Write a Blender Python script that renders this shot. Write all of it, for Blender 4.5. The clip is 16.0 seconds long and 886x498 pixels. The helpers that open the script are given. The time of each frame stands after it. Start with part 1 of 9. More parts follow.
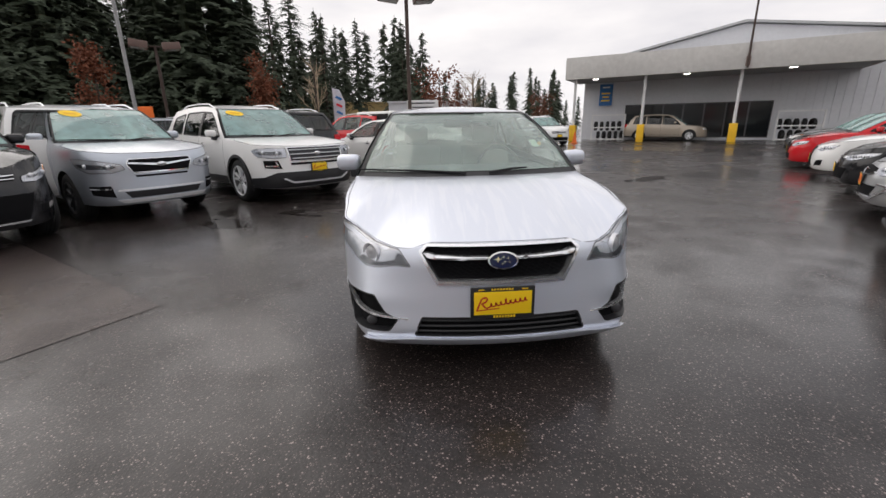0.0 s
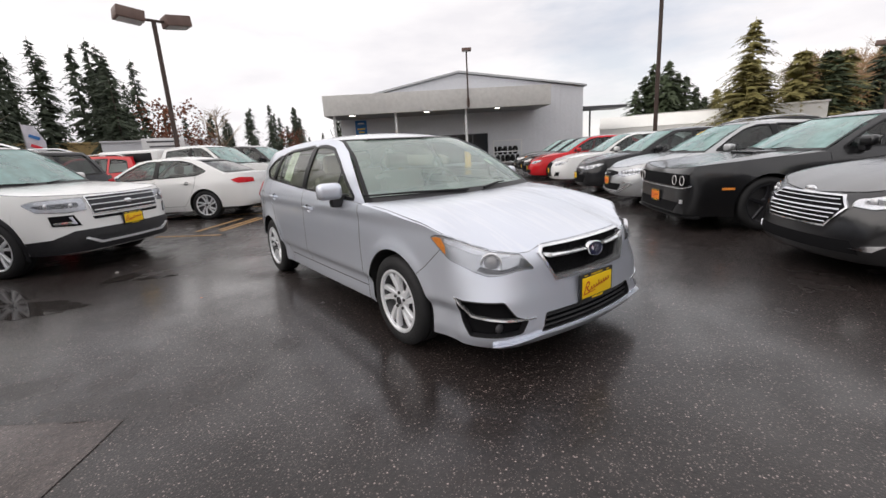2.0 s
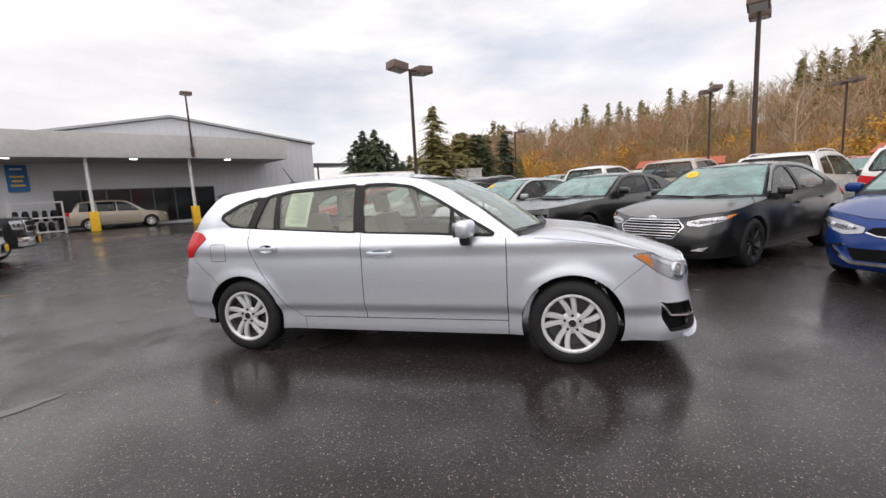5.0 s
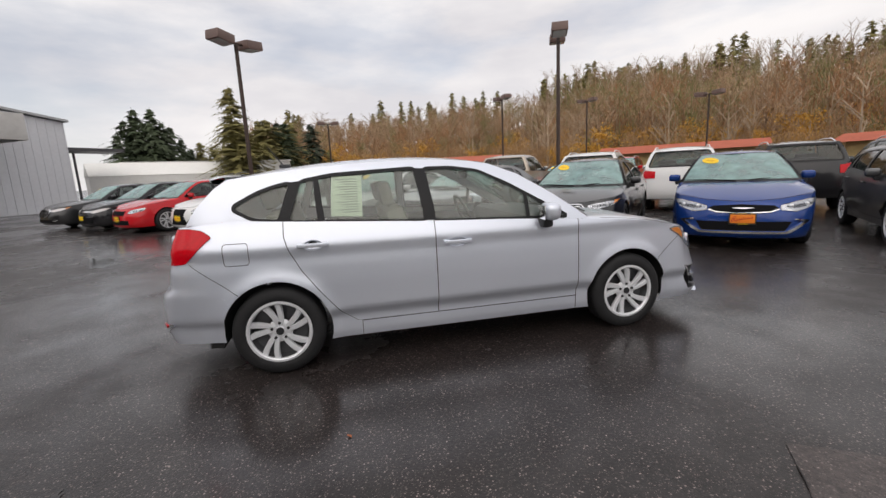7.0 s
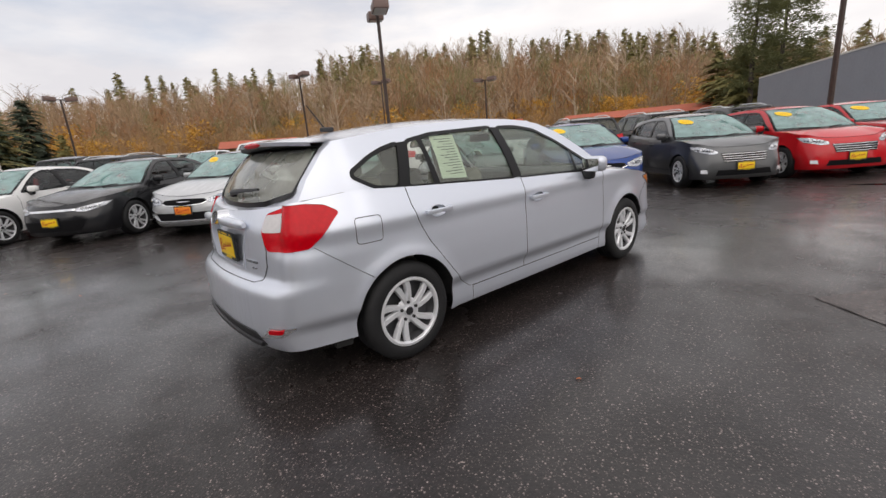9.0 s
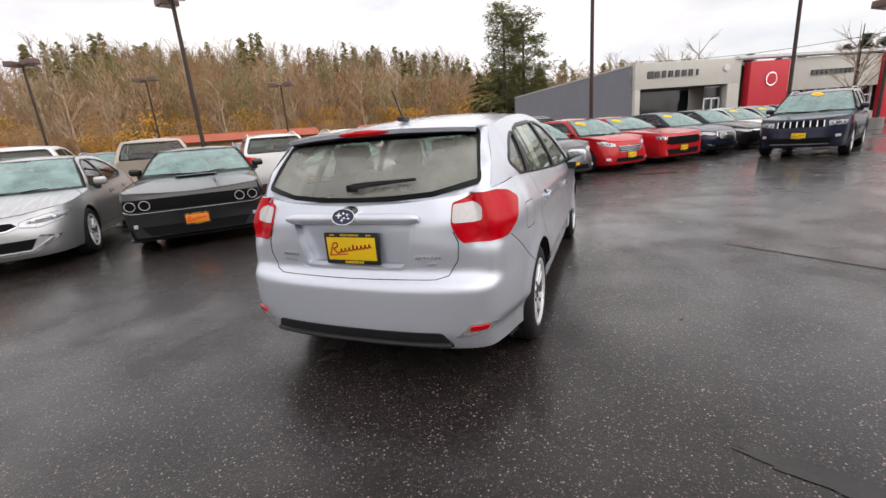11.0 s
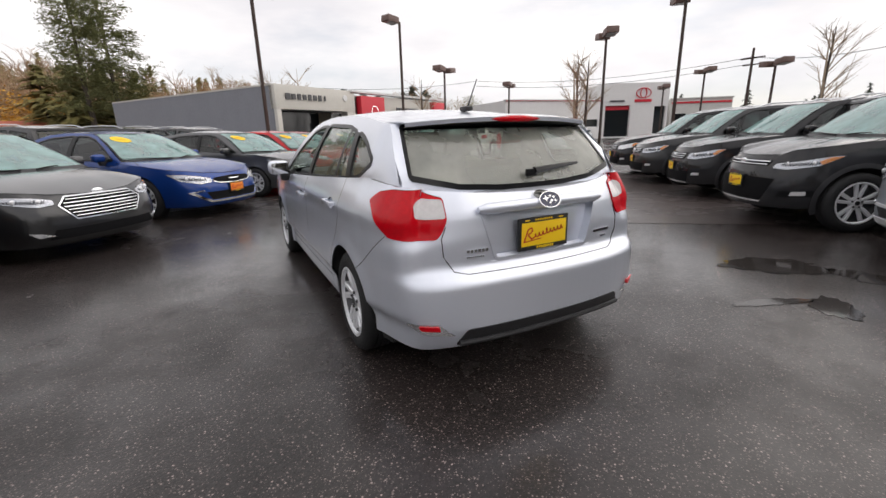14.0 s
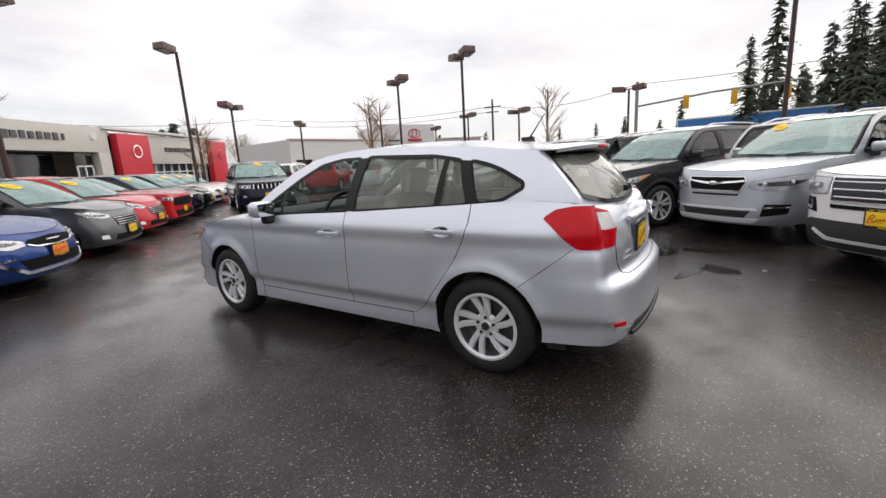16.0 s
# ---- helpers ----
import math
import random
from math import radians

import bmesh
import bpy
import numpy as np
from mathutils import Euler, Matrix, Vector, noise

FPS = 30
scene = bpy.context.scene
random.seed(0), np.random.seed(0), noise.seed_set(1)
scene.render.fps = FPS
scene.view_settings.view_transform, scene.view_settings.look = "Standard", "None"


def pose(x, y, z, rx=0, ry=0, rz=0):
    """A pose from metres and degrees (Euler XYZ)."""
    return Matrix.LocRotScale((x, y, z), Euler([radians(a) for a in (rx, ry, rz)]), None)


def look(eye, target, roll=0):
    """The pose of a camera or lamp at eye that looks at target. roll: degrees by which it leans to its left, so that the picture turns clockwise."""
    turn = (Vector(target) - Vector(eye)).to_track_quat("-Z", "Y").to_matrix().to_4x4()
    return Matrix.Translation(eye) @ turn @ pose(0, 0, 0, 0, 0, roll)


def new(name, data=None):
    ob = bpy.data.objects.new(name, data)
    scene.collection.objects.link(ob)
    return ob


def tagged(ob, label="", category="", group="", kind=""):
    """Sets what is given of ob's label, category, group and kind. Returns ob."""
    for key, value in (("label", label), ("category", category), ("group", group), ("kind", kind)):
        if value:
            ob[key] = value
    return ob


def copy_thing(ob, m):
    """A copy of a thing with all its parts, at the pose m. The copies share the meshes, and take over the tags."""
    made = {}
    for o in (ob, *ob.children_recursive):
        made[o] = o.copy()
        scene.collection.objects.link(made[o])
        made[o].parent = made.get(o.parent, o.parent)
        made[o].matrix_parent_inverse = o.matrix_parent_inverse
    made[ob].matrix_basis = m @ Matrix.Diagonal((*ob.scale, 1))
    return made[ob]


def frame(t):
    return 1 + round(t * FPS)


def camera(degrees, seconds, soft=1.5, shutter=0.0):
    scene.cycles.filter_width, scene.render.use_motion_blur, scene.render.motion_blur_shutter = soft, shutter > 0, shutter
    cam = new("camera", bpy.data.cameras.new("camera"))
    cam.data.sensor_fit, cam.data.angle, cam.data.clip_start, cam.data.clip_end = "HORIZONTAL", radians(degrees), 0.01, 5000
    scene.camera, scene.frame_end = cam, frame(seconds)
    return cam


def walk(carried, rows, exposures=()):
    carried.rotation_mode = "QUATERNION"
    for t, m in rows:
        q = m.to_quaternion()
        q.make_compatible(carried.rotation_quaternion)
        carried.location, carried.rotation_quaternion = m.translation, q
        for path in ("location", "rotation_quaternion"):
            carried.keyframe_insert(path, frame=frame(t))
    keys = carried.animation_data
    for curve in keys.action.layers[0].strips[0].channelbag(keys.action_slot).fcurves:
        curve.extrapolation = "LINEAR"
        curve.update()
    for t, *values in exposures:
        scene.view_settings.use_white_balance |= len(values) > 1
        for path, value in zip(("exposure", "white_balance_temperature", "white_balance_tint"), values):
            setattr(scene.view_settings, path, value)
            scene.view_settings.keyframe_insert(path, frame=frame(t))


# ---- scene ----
cam = camera(92.4, 16.0)
PATH = [
    (0, (-0.438, -4.169, 1.278), (-0.298, -2.255, 0.716), -0.9),
    (0.5, (-0.871, -4.149, 1.301), (-0.514, -2.247, 0.795), -0.2),
    (1, (-1.279, -3.944, 1.270), (-0.624, -2.134, 0.727), -1.8),
    (1.5, (-1.739, -3.805, 1.252), (-0.775, -2.128, 0.744), -4.4),
    (2, (-2.17, -3.624, 1.243), (-1.003, -2.063, 0.793), -3.4),
    (2.5, (-2.555, -3.331, 1.270), (-1.185, -1.943, 0.824), -3.8),
    (3, (-2.957, -2.999, 1.256), (-1.43, -1.783, 0.821), -2.5),
    (3.5, (-3.229, -2.559, 1.232), (-1.59, -1.478, 0.851), -2.9),
    (4, (-3.46, -2.134, 1.265), (-1.713, -1.216, 0.940), -3.2),
    (4.2, (-3.574, -1.955, 1.268), (-1.786, -1.116, 0.959), -2.6),
    (6.3, (-3.896, 0.103, 1.285), (-1.928, 0.008, 0.943), -3.4),
    (6.5, (-3.852, 0.29, 1.285), (-1.892, 0.112, 0.933), -2.3),
    (7, (-3.745, 0.81, 1.299), (-1.821, 0.389, 0.949), -2.7),
    (7.5, (-3.512, 1.291, 1.278), (-1.654, 0.664, 0.883), -3.4),
    (8, (-3.32, 1.774, 1.277), (-1.521, 0.985, 0.901), -3.4),
    (8.2, (-3.253, 1.974, 1.276), (-1.531, 1.044, 0.863), -3.5),
    (10.3, (-1.781, 3.517, 1.253), (-0.65, 1.939, 0.770), -4.4),
    (10.5, (-1.621, 3.618, 1.255), (-0.624, 1.956, 0.762), -3.5),
    (11, (-1.251, 3.862, 1.300), (-0.523, 2.073, 0.781), -4.6),
    (11.5, (-0.815, 3.958, 1.269), (-0.344, 2.094, 0.717), -4.4),
    (12, (-0.372, 4.034, 1.270), (-0.141, 2.117, 0.750), -2.3),
    (12.5, (0.1, 4.045, 1.276), (0.047, 2.112, 0.765), -1.8),
    (13, (0.561, 3.933, 1.290), (0.243, 2.034, 0.749), -2.7),
    (13.3, (0.846, 3.903, 1.308), (0.353, 2.033, 0.798), -1.9),
    (13.5, (1.026, 3.863, 1.302), (0.394, 2.036, 0.789), -2.9),
    (14, (1.46, 3.71, 1.273), (0.568, 2.0, 0.746), -1.5),
    (14.5, (1.875, 3.491, 1.294), (0.799, 1.878, 0.803), -2.7),
    (15, (2.314, 3.236, 1.299), (1.007, 1.835, 0.727), -1.8),
    (15.5, (2.646, 2.849, 1.277), (1.179, 1.584, 0.780), -3.1),
    (16, (2.978, 2.462, 1.288), (1.342, 1.383, 0.887), -3.2),
]
walk(cam, [(t, look(e, g, r)) for t, e, g, r in PATH], [(t, e, 6500, 12) for t, e in ((0.0, 0.03), (1.0, 0.08), (2.0, 0.18), (3.0, 0.24), (4.0, 0.28), (5.3, 0.15), (6.5, 0.0), (7.0, -0.10), (8.0, -0.13), (9.2, 0.02), (10.5, 0.18), (11.0, 0.22), (13.0, 0.14), (14.5, 0.15), (16.0, 0.17))])

# ---- light ----
world = bpy.data.worlds.new("overcast_sky")
scene.world = world
world.use_nodes = True
_n, _l = world.node_tree.nodes, world.node_tree.links
_n.clear()
_sky = _n.new("ShaderNodeTexSky")
_sky.sky_type, _sky.sun_disc = "NISHITA", False
_sky.sun_elevation, _sky.sun_rotation = radians(33), radians(-65)
_sc = _n.new("ShaderNodeVectorMath"); _sc.operation = "SCALE"; _sc.inputs["Scale"].default_value = 0.105
_l.new(_sky.outputs[0], _sc.inputs[0])
_tc = _n.new("ShaderNodeTexCoord")
_mp = _n.new("ShaderNodeMapping"); _mp.inputs["Scale"].default_value = (1.0, 1.0, 3.2)
_l.new(_tc.outputs["Generated"], _mp.inputs[0])
_nz = _n.new("ShaderNodeTexNoise")
_nz.inputs["Scale"].default_value, _nz.inputs["Detail"].default_value, _nz.inputs["Roughness"].default_value = 1.7, 7, 0.55
_l.new(_mp.outputs[0], _nz.inputs["Vector"])
_rp = _n.new("ShaderNodeValToRGB")
_rp.color_ramp.elements[0].position, _rp.color_ramp.elements[1].position = 0.34, 0.50
_rp.color_ramp.elements[0].color = (0.62, 0.62, 0.62, 1)
_l.new(_nz.outputs["Fac"], _rp.inputs[0])
_nz2 = _n.new("ShaderNodeTexNoise")
_nz2.inputs["Scale"].default_value, _nz2.inputs["Detail"].default_value = 2.6, 6
_l.new(_mp.outputs[0], _nz2.inputs["Vector"])
_cl = _n.new("ShaderNodeValToRGB")
_cl.color_ramp.elements[0].position, _cl.color_ramp.elements[1].position = 0.35, 0.65
_cl.color_ramp.elements[0].color, _cl.color_ramp.elements[1].color = (0.76, 0.75, 0.77, 1), (1.00, 0.975, 0.955, 1)
_l.new(_nz2.outputs["Fac"], _cl.inputs[0])
_mx = _n.new("ShaderNodeMixRGB")
_l.new(_rp.outputs[0], _mx.inputs[0]); _l.new(_sc.outputs[0], _mx.inputs[1]); _l.new(_cl.outputs[0], _mx.inputs[2])
_bg = _n.new("ShaderNodeBackground"); _bg.inputs["Strength"].default_value = 1.05
# cloud deck: thinner and brighter overhead
_sep = _n.new("ShaderNodeSeparateXYZ"); _l.new(_tc.outputs["Generated"], _sep.inputs[0])
_gr = _n.new("ShaderNodeMapRange")
for _k, _v in zip(("From Min", "From Max", "To Min", "To Max"), (0.40, 1.0, 1.0, 1.18)): _gr.inputs[_k].default_value = _v
_l.new(_sep.outputs["Z"], _gr.inputs["Value"])
_mul = _n.new("ShaderNodeVectorMath"); _mul.operation = "SCALE"
_l.new(_mx.outputs[0], _mul.inputs[0]); _l.new(_gr.outputs[0], _mul.inputs["Scale"])
_l.new(_mul.outputs[0], _bg.inputs[0])
_out = _n.new("ShaderNodeOutputWorld"); _l.new(_bg.outputs[0], _out.inputs[0])

sun = new("sun", bpy.data.lights.new("sun", "SUN"))
sun.data.energy, sun.data.angle, sun.data.color = 1.3, radians(85), (1.0, 0.94, 0.86)
sun.matrix_world = look((-24, 11, 17), (0, 0, 0))

# ---- materials ----
def mat(name, color, rough=0.5, metal=0.0, coat=0.0, var=0.0, scale=8.0, bump=0.0, bscale=60.0, spec=0.5, emit=0.0, alpha_col=None, objrand=0.0):
    m = bpy.data.materials.new(name)
    m.use_nodes = True
    n, l = m.node_tree.nodes, m.node_tree.links
    b = n["Principled BSDF"]
    b.inputs["Base Color"].default_value = (*color, 1)
    b.inputs["Roughness"].default_value, b.inputs["Metallic"].default_value = rough, metal
    b.inputs["Coat Weight"].default_value, b.inputs["Coat Roughness"].default_value = coat, 0.03
    b.inputs["Specular IOR Level"].default_value = spec
    tc = n.new("ShaderNodeTexCoord")
    if var or objrand:
        z = n.new("ShaderNodeTexNoise"); z.inputs["Scale"].default_value, z.inputs["Detail"].default_value = scale, 6
        l.new(tc.outputs["Object"], z.inputs["Vector"])
        z2 = n.new("ShaderNodeTexNoise"); z2.inputs["Scale"].default_value, z2.inputs["Detail"].default_value = scale * 9, 3
        l.new(tc.outputs["Object"], z2.inputs["Vector"])
        ad = n.new("ShaderNodeMath"); ad.operation = "ADD"
        l.new(z.outputs["Fac"], ad.inputs[0]); l.new(z2.outputs["Fac"], ad.inputs[1])
        mr = n.new("ShaderNodeMapRange")
        mr.inputs["From Min"].default_value, mr.inputs["From Max"].default_value = 0.6, 1.4
        mr.inputs["To Min"].default_value, mr.inputs["To Max"].default_value = 1 - var, 1 + var
        l.new(ad.outputs[0], mr.inputs["Value"])
        vm = n.new("ShaderNodeVectorMath"); vm.operation = "SCALE"
        vm.inputs[0].default_value = color
        last = mr.outputs[0]
        if objrand:
            oi = n.new("ShaderNodeObjectInfo")
            m2 = n.new("ShaderNodeMapRange"); m2.inputs["To Min"].default_value, m2.inputs["To Max"].default_value = 1 - objrand, 1 + objrand
            l.new(oi.outputs["Random"], m2.inputs["Value"])
            mu = n.new("ShaderNodeMath"); mu.operation = "MULTIPLY"
            l.new(last, mu.inputs[0]); l.new(m2.outputs[0], mu.inputs[1]); last = mu.outputs[0]
        l.new(last, vm.inputs["Scale"])
        l.new(vm.outputs[0], b.inputs["Base Color"])
    if bump:
        z3 = n.new("ShaderNodeTexNoise"); z3.inputs["Scale"].default_value, z3.inputs["Detail"].default_value = bscale, 4
        l.new(tc.outputs["Object"], z3.inputs["Vector"])
        bp = n.new("ShaderNodeBump"); bp.inputs["Strength"].default_value, bp.inputs["Distance"].default_value = bump, 0.02
        l.new(z3.outputs["Fac"], bp.inputs["Height"]); l.new(bp.outputs[0], b.inputs["Normal"])
    if emit:
        b.inputs["Emission Color"].default_value = (*color, 1); b.inputs["Emission Strength"].default_value = emit
    return m


def paint(name, color, metal=0.0, rough=0.28):
    """Car paint under a clear coat, with rain film that breaks the gloss."""
    m = mat(name, color, rough, metal, coat=1.0)
    n, l = m.node_tree.nodes, m.node_tree.links
    b = n["Principled BSDF"]
    b.inputs["Specular IOR Level"].default_value = 0.5 if metal > 0.3 else 0.02
    tc = n.new("ShaderNodeTexCoord")
    z = n.new("ShaderNodeTexNoise"); z.inputs["Scale"].default_value, z.inputs["Detail"].default_value = 5, 8
    l.new(tc.outputs["Object"], z.inputs["Vector"])
    r = n.new("ShaderNodeMapRange"); r.inputs["From Min"].default_value, r.inputs["From Max"].default_value = 0.35, 0.7
    r.inputs["To Min"].default_value, r.inputs["To Max"].default_value = 0.03, 0.14
    l.new(z.outputs["Fac"], r.inputs["Value"]); l.new(r.outputs[0], b.inputs["Coat Roughness"])
    v = n.new("ShaderNodeTexVoronoi"); v.inputs["Scale"].default_value = 130
    l.new(tc.outputs["Object"], v.inputs["Vector"])
    r2 = n.new("ShaderNodeMapRange"); r2.inputs["From Min"].default_value, r2.inputs["From Max"].default_value = 0.0, 0.35
    r2.inputs["To Min"].default_value, r2.inputs["To Max"].default_value = 1, 0
    l.new(v.outputs["Distance"], r2.inputs["Value"])
    bp = n.new("ShaderNodeBump"); bp.inputs["Strength"].default_value, bp.inputs["Distance"].default_value = 0.14, 0.0022
    # rivulets that run down over the skin
    mp = n.new("ShaderNodeMapping"); mp.inputs["Scale"].default_value = (26, 2.4, 5)
    l.new(tc.outputs["Object"], mp.inputs[0])
    z4 = n.new("ShaderNodeTexNoise"); z4.inputs["Scale"].default_value, z4.inputs["Detail"].default_value, z4.inputs["Distortion"].default_value = 1.0, 3, 0.6
    l.new(mp.outputs[0], z4.inputs["Vector"])
    r4 = n.new("ShaderNodeMapRange"); r4.inputs["From Min"].default_value, r4.inputs["From Max"].default_value = 0.50, 0.62
    r4.inputs["To Min"].default_value, r4.inputs["To Max"].default_value = 0.0, 2.2
    l.new(z4.outputs["Fac"], r4.inputs["Value"])
    # rivulet sheen put into the base colour: paler streaks where panels face up
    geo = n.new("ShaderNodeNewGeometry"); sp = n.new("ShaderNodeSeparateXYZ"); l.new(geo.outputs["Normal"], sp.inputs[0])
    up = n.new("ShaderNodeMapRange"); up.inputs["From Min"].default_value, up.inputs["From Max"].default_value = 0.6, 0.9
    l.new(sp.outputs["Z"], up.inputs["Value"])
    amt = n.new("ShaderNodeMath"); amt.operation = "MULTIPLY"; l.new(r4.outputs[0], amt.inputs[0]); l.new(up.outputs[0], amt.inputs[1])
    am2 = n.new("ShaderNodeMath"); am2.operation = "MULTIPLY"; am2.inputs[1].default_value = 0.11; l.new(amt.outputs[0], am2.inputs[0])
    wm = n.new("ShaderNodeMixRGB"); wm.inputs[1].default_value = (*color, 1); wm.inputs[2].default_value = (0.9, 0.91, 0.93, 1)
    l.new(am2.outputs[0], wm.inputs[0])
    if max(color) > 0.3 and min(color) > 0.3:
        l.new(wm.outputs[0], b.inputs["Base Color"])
    hsum = n.new("ShaderNodeMath"); hsum.operation = "ADD"
    l.new(r2.outputs[0], hsum.inputs[0]); l.new(r4.outputs[0], hsum.inputs[1])
    l.new(hsum.outputs[0], bp.inputs["Height"]); l.new(bp.outputs[0], b.inputs["Coat Normal"])
    return m


def glass(name, tint, refl=1.0, base=0.05):
    m = bpy.data.materials.new(name)
    m.use_nodes = True
    n, l = m.node_tree.nodes, m.node_tree.links
    n.clear()
    t = n.new("ShaderNodeBsdfTransparent"); t.inputs[0].default_value = (*tint, 1)
    g = n.new("ShaderNodeBsdfGlossy"); g.inputs["Roughness"].default_value = 0.02; g.inputs[0].default_value = (refl, refl, refl, 1)
    lw = n.new("ShaderNodeLayerWeight"); lw.inputs["Blend"].default_value = 0.5
    pw = n.new("ShaderNodeMath"); pw.operation = "POWER"; pw.inputs[1].default_value = 5.0
    f = n.new("ShaderNodeMath"); f.operation = "MULTIPLY_ADD"; f.inputs[1].default_value, f.inputs[2].default_value = 0.9, base
    l.new(lw.outputs["Facing"], pw.inputs[0]); l.new(pw.outputs[0], f.inputs[0])
    x = n.new("ShaderNodeMixShader"); o = n.new("ShaderNodeOutputMaterial")
    l.new(f.outputs[0], x.inputs[0]); l.new(t.outputs[0], x.inputs[1]); l.new(g.outputs[0], x.inputs[2]); l.new(x.outputs[0], o.inputs[0])
    return m


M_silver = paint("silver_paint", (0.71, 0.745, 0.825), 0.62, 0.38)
M_glass = glass("car_glass", (0.80, 0.87, 0.83), base=0.07)
M_glass_dark = glass("tinted_glass", (0.40, 0.46, 0.45))
def hazed_glass(name, tint, haze, amount, base=0.07):
    """Glass under a diffuse haze: inside mist, and sky reflection on parked screens."""
    m = glass(name, tint, base=base)
    n, l = m.node_tree.nodes, m.node_tree.links
    out = next(q for q in n if q.type == "OUTPUT_MATERIAL")
    src = out.inputs[0].links[0].from_socket
    d = n.new("ShaderNodeBsdfDiffuse"); d.inputs[0].default_value = (*haze, 1)
    tc = n.new("ShaderNodeTexCoord"); z = n.new("ShaderNodeTexNoise"); z.inputs["Scale"].default_value, z.inputs["Detail"].default_value = 4, 6
    l.new(tc.outputs["Object"], z.inputs["Vector"])
    r = n.new("ShaderNodeMapRange"); r.inputs["From Min"].default_value, r.inputs["From Max"].default_value = 0.3, 0.7
    r.inputs["To Min"].default_value, r.inputs["To Max"].default_value = amount * 0.6, amount * 1.3
    l.new(z.outputs["Fac"], r.inputs["Value"])
    x = n.new("ShaderNodeMixShader")
    l.new(r.outputs[0], x.inputs[0]); l.new(src, x.inputs[1]); l.new(d.outputs[0], x.inputs[2]); l.new(x.outputs[0], out.inputs[0])
    return m


# parked windscreens: pale sky reflection put in as teal diffuse colour
M_screen = hazed_glass("sky_sheen_screen", (0.58, 0.78, 0.74), (0.34, 0.56, 0.53), 0.42, 0.20)
M_mist = hazed_glass("misted_glass", (0.74, 0.80, 0.74), (0.50, 0.52, 0.44), 0.13)
M_mist_rear = hazed_glass("misted_rear_glass", (0.76, 0.80, 0.74), (0.60, 0.61, 0.54), 0.33, 0.09)
M_mist_screen = hazed_glass("misted_screen", (0.72, 0.84, 0.79), (0.50, 0.63, 0.57), 0.28, 0.14)
M_clear = glass("lamp_cover", (0.90, 0.92, 0.95))
M_black = mat("black_plastic", (0.018, 0.018, 0.02), 0.42, var=0.3, scale=20, bump=0.06, bscale=250)
M_gap = mat("dark_gap", (0.005, 0.005, 0.006), 0.8, spec=0.15)
M_trim = mat("window_trim", (0.008, 0.008, 0.009), 0.35, spec=0.25)
M_rubber = mat("tyre_rubber", (0.010, 0.010, 0.011), 0.7, var=0.35, scale=14, bump=0.2, bscale=180)
M_alloy = mat("alloy", (0.80, 0.81, 0.83), 0.32, 0.4, var=0.08, scale=20)
M_alloy_dark = mat("dark_alloy", (0.04, 0.04, 0.045), 0.3, 0.6)
M_barrel = mat("rim_barrel", (0.10, 0.10, 0.105), 0.5, 0.6)
M_chrome = mat("chrome", (0.80, 0.81, 0.83), 0.10, 1.0)
M_lampbowl = mat("lamp_bowl", (0.74, 0.74, 0.76), 0.30, 0.5, var=0.18, scale=14)
M_satin = mat("satin_chrome", (0.86, 0.87, 0.89), 0.20, 0.85)
M_amber = mat("amber_lens", (0.80, 0.27, 0.05), 0.25, coat=0.5, var=0.15, scale=40)
M_headbowl = mat("headlamp_bowl", (0.58, 0.58, 0.59), 0.25, 0.6, var=0.08, scale=6)
M_bezel = mat("lamp_bezel", (0.06, 0.06, 0.065), 0.25, 0.3, coat=0.6)
M_lensdark = mat("projector_glass", (0.30, 0.30, 0.31), 0.10, coat=0.6)
M_red = mat("red_lens", (0.56, 0.001, 0.008), 0.22, coat=0.3, var=0.18, scale=40, spec=0.15)
M_whitelens = mat("white_lens", (0.60, 0.575, 0.575), 0.22, coat=0.8, var=0.12, scale=55)
M_plate_y = mat("plate_yellow", (0.95, 0.62, 0.01), 0.45)
M_plate_o = mat("plate_orange", (0.90, 0.25, 0.02), 0.45)
M_inkred = mat("ink_red", (0.55, 0.03, 0.02), 0.5)
M_emblem = mat("emblem_blue", (0.008, 0.012, 0.05), 0.25, coat=0.3)
M_beige = mat("beige_cloth", (0.27, 0.255, 0.215), 0.9, var=0.12, scale=20, bump=0.2, bscale=300)
M_cabin = mat("dark_cloth", (0.05, 0.05, 0.052), 0.9, var=0.2, scale=20)
M_dash = mat("dashboard", (0.09, 0.09, 0.095), 0.7, var=0.2, scale=30)
M_sticker = mat("yellow_sticker", (0.92, 0.60, 0.02), 0.6)
M_signink = mat("sticker_ink", (0.72, 0.40, 0.01), 0.6)
M_paper = mat("window_paper", (0.80, 0.88, 0.72), 0.8, var=0.06, scale=30)
M_under = mat("underbody", (0.012, 0.012, 0.012), 0.85)


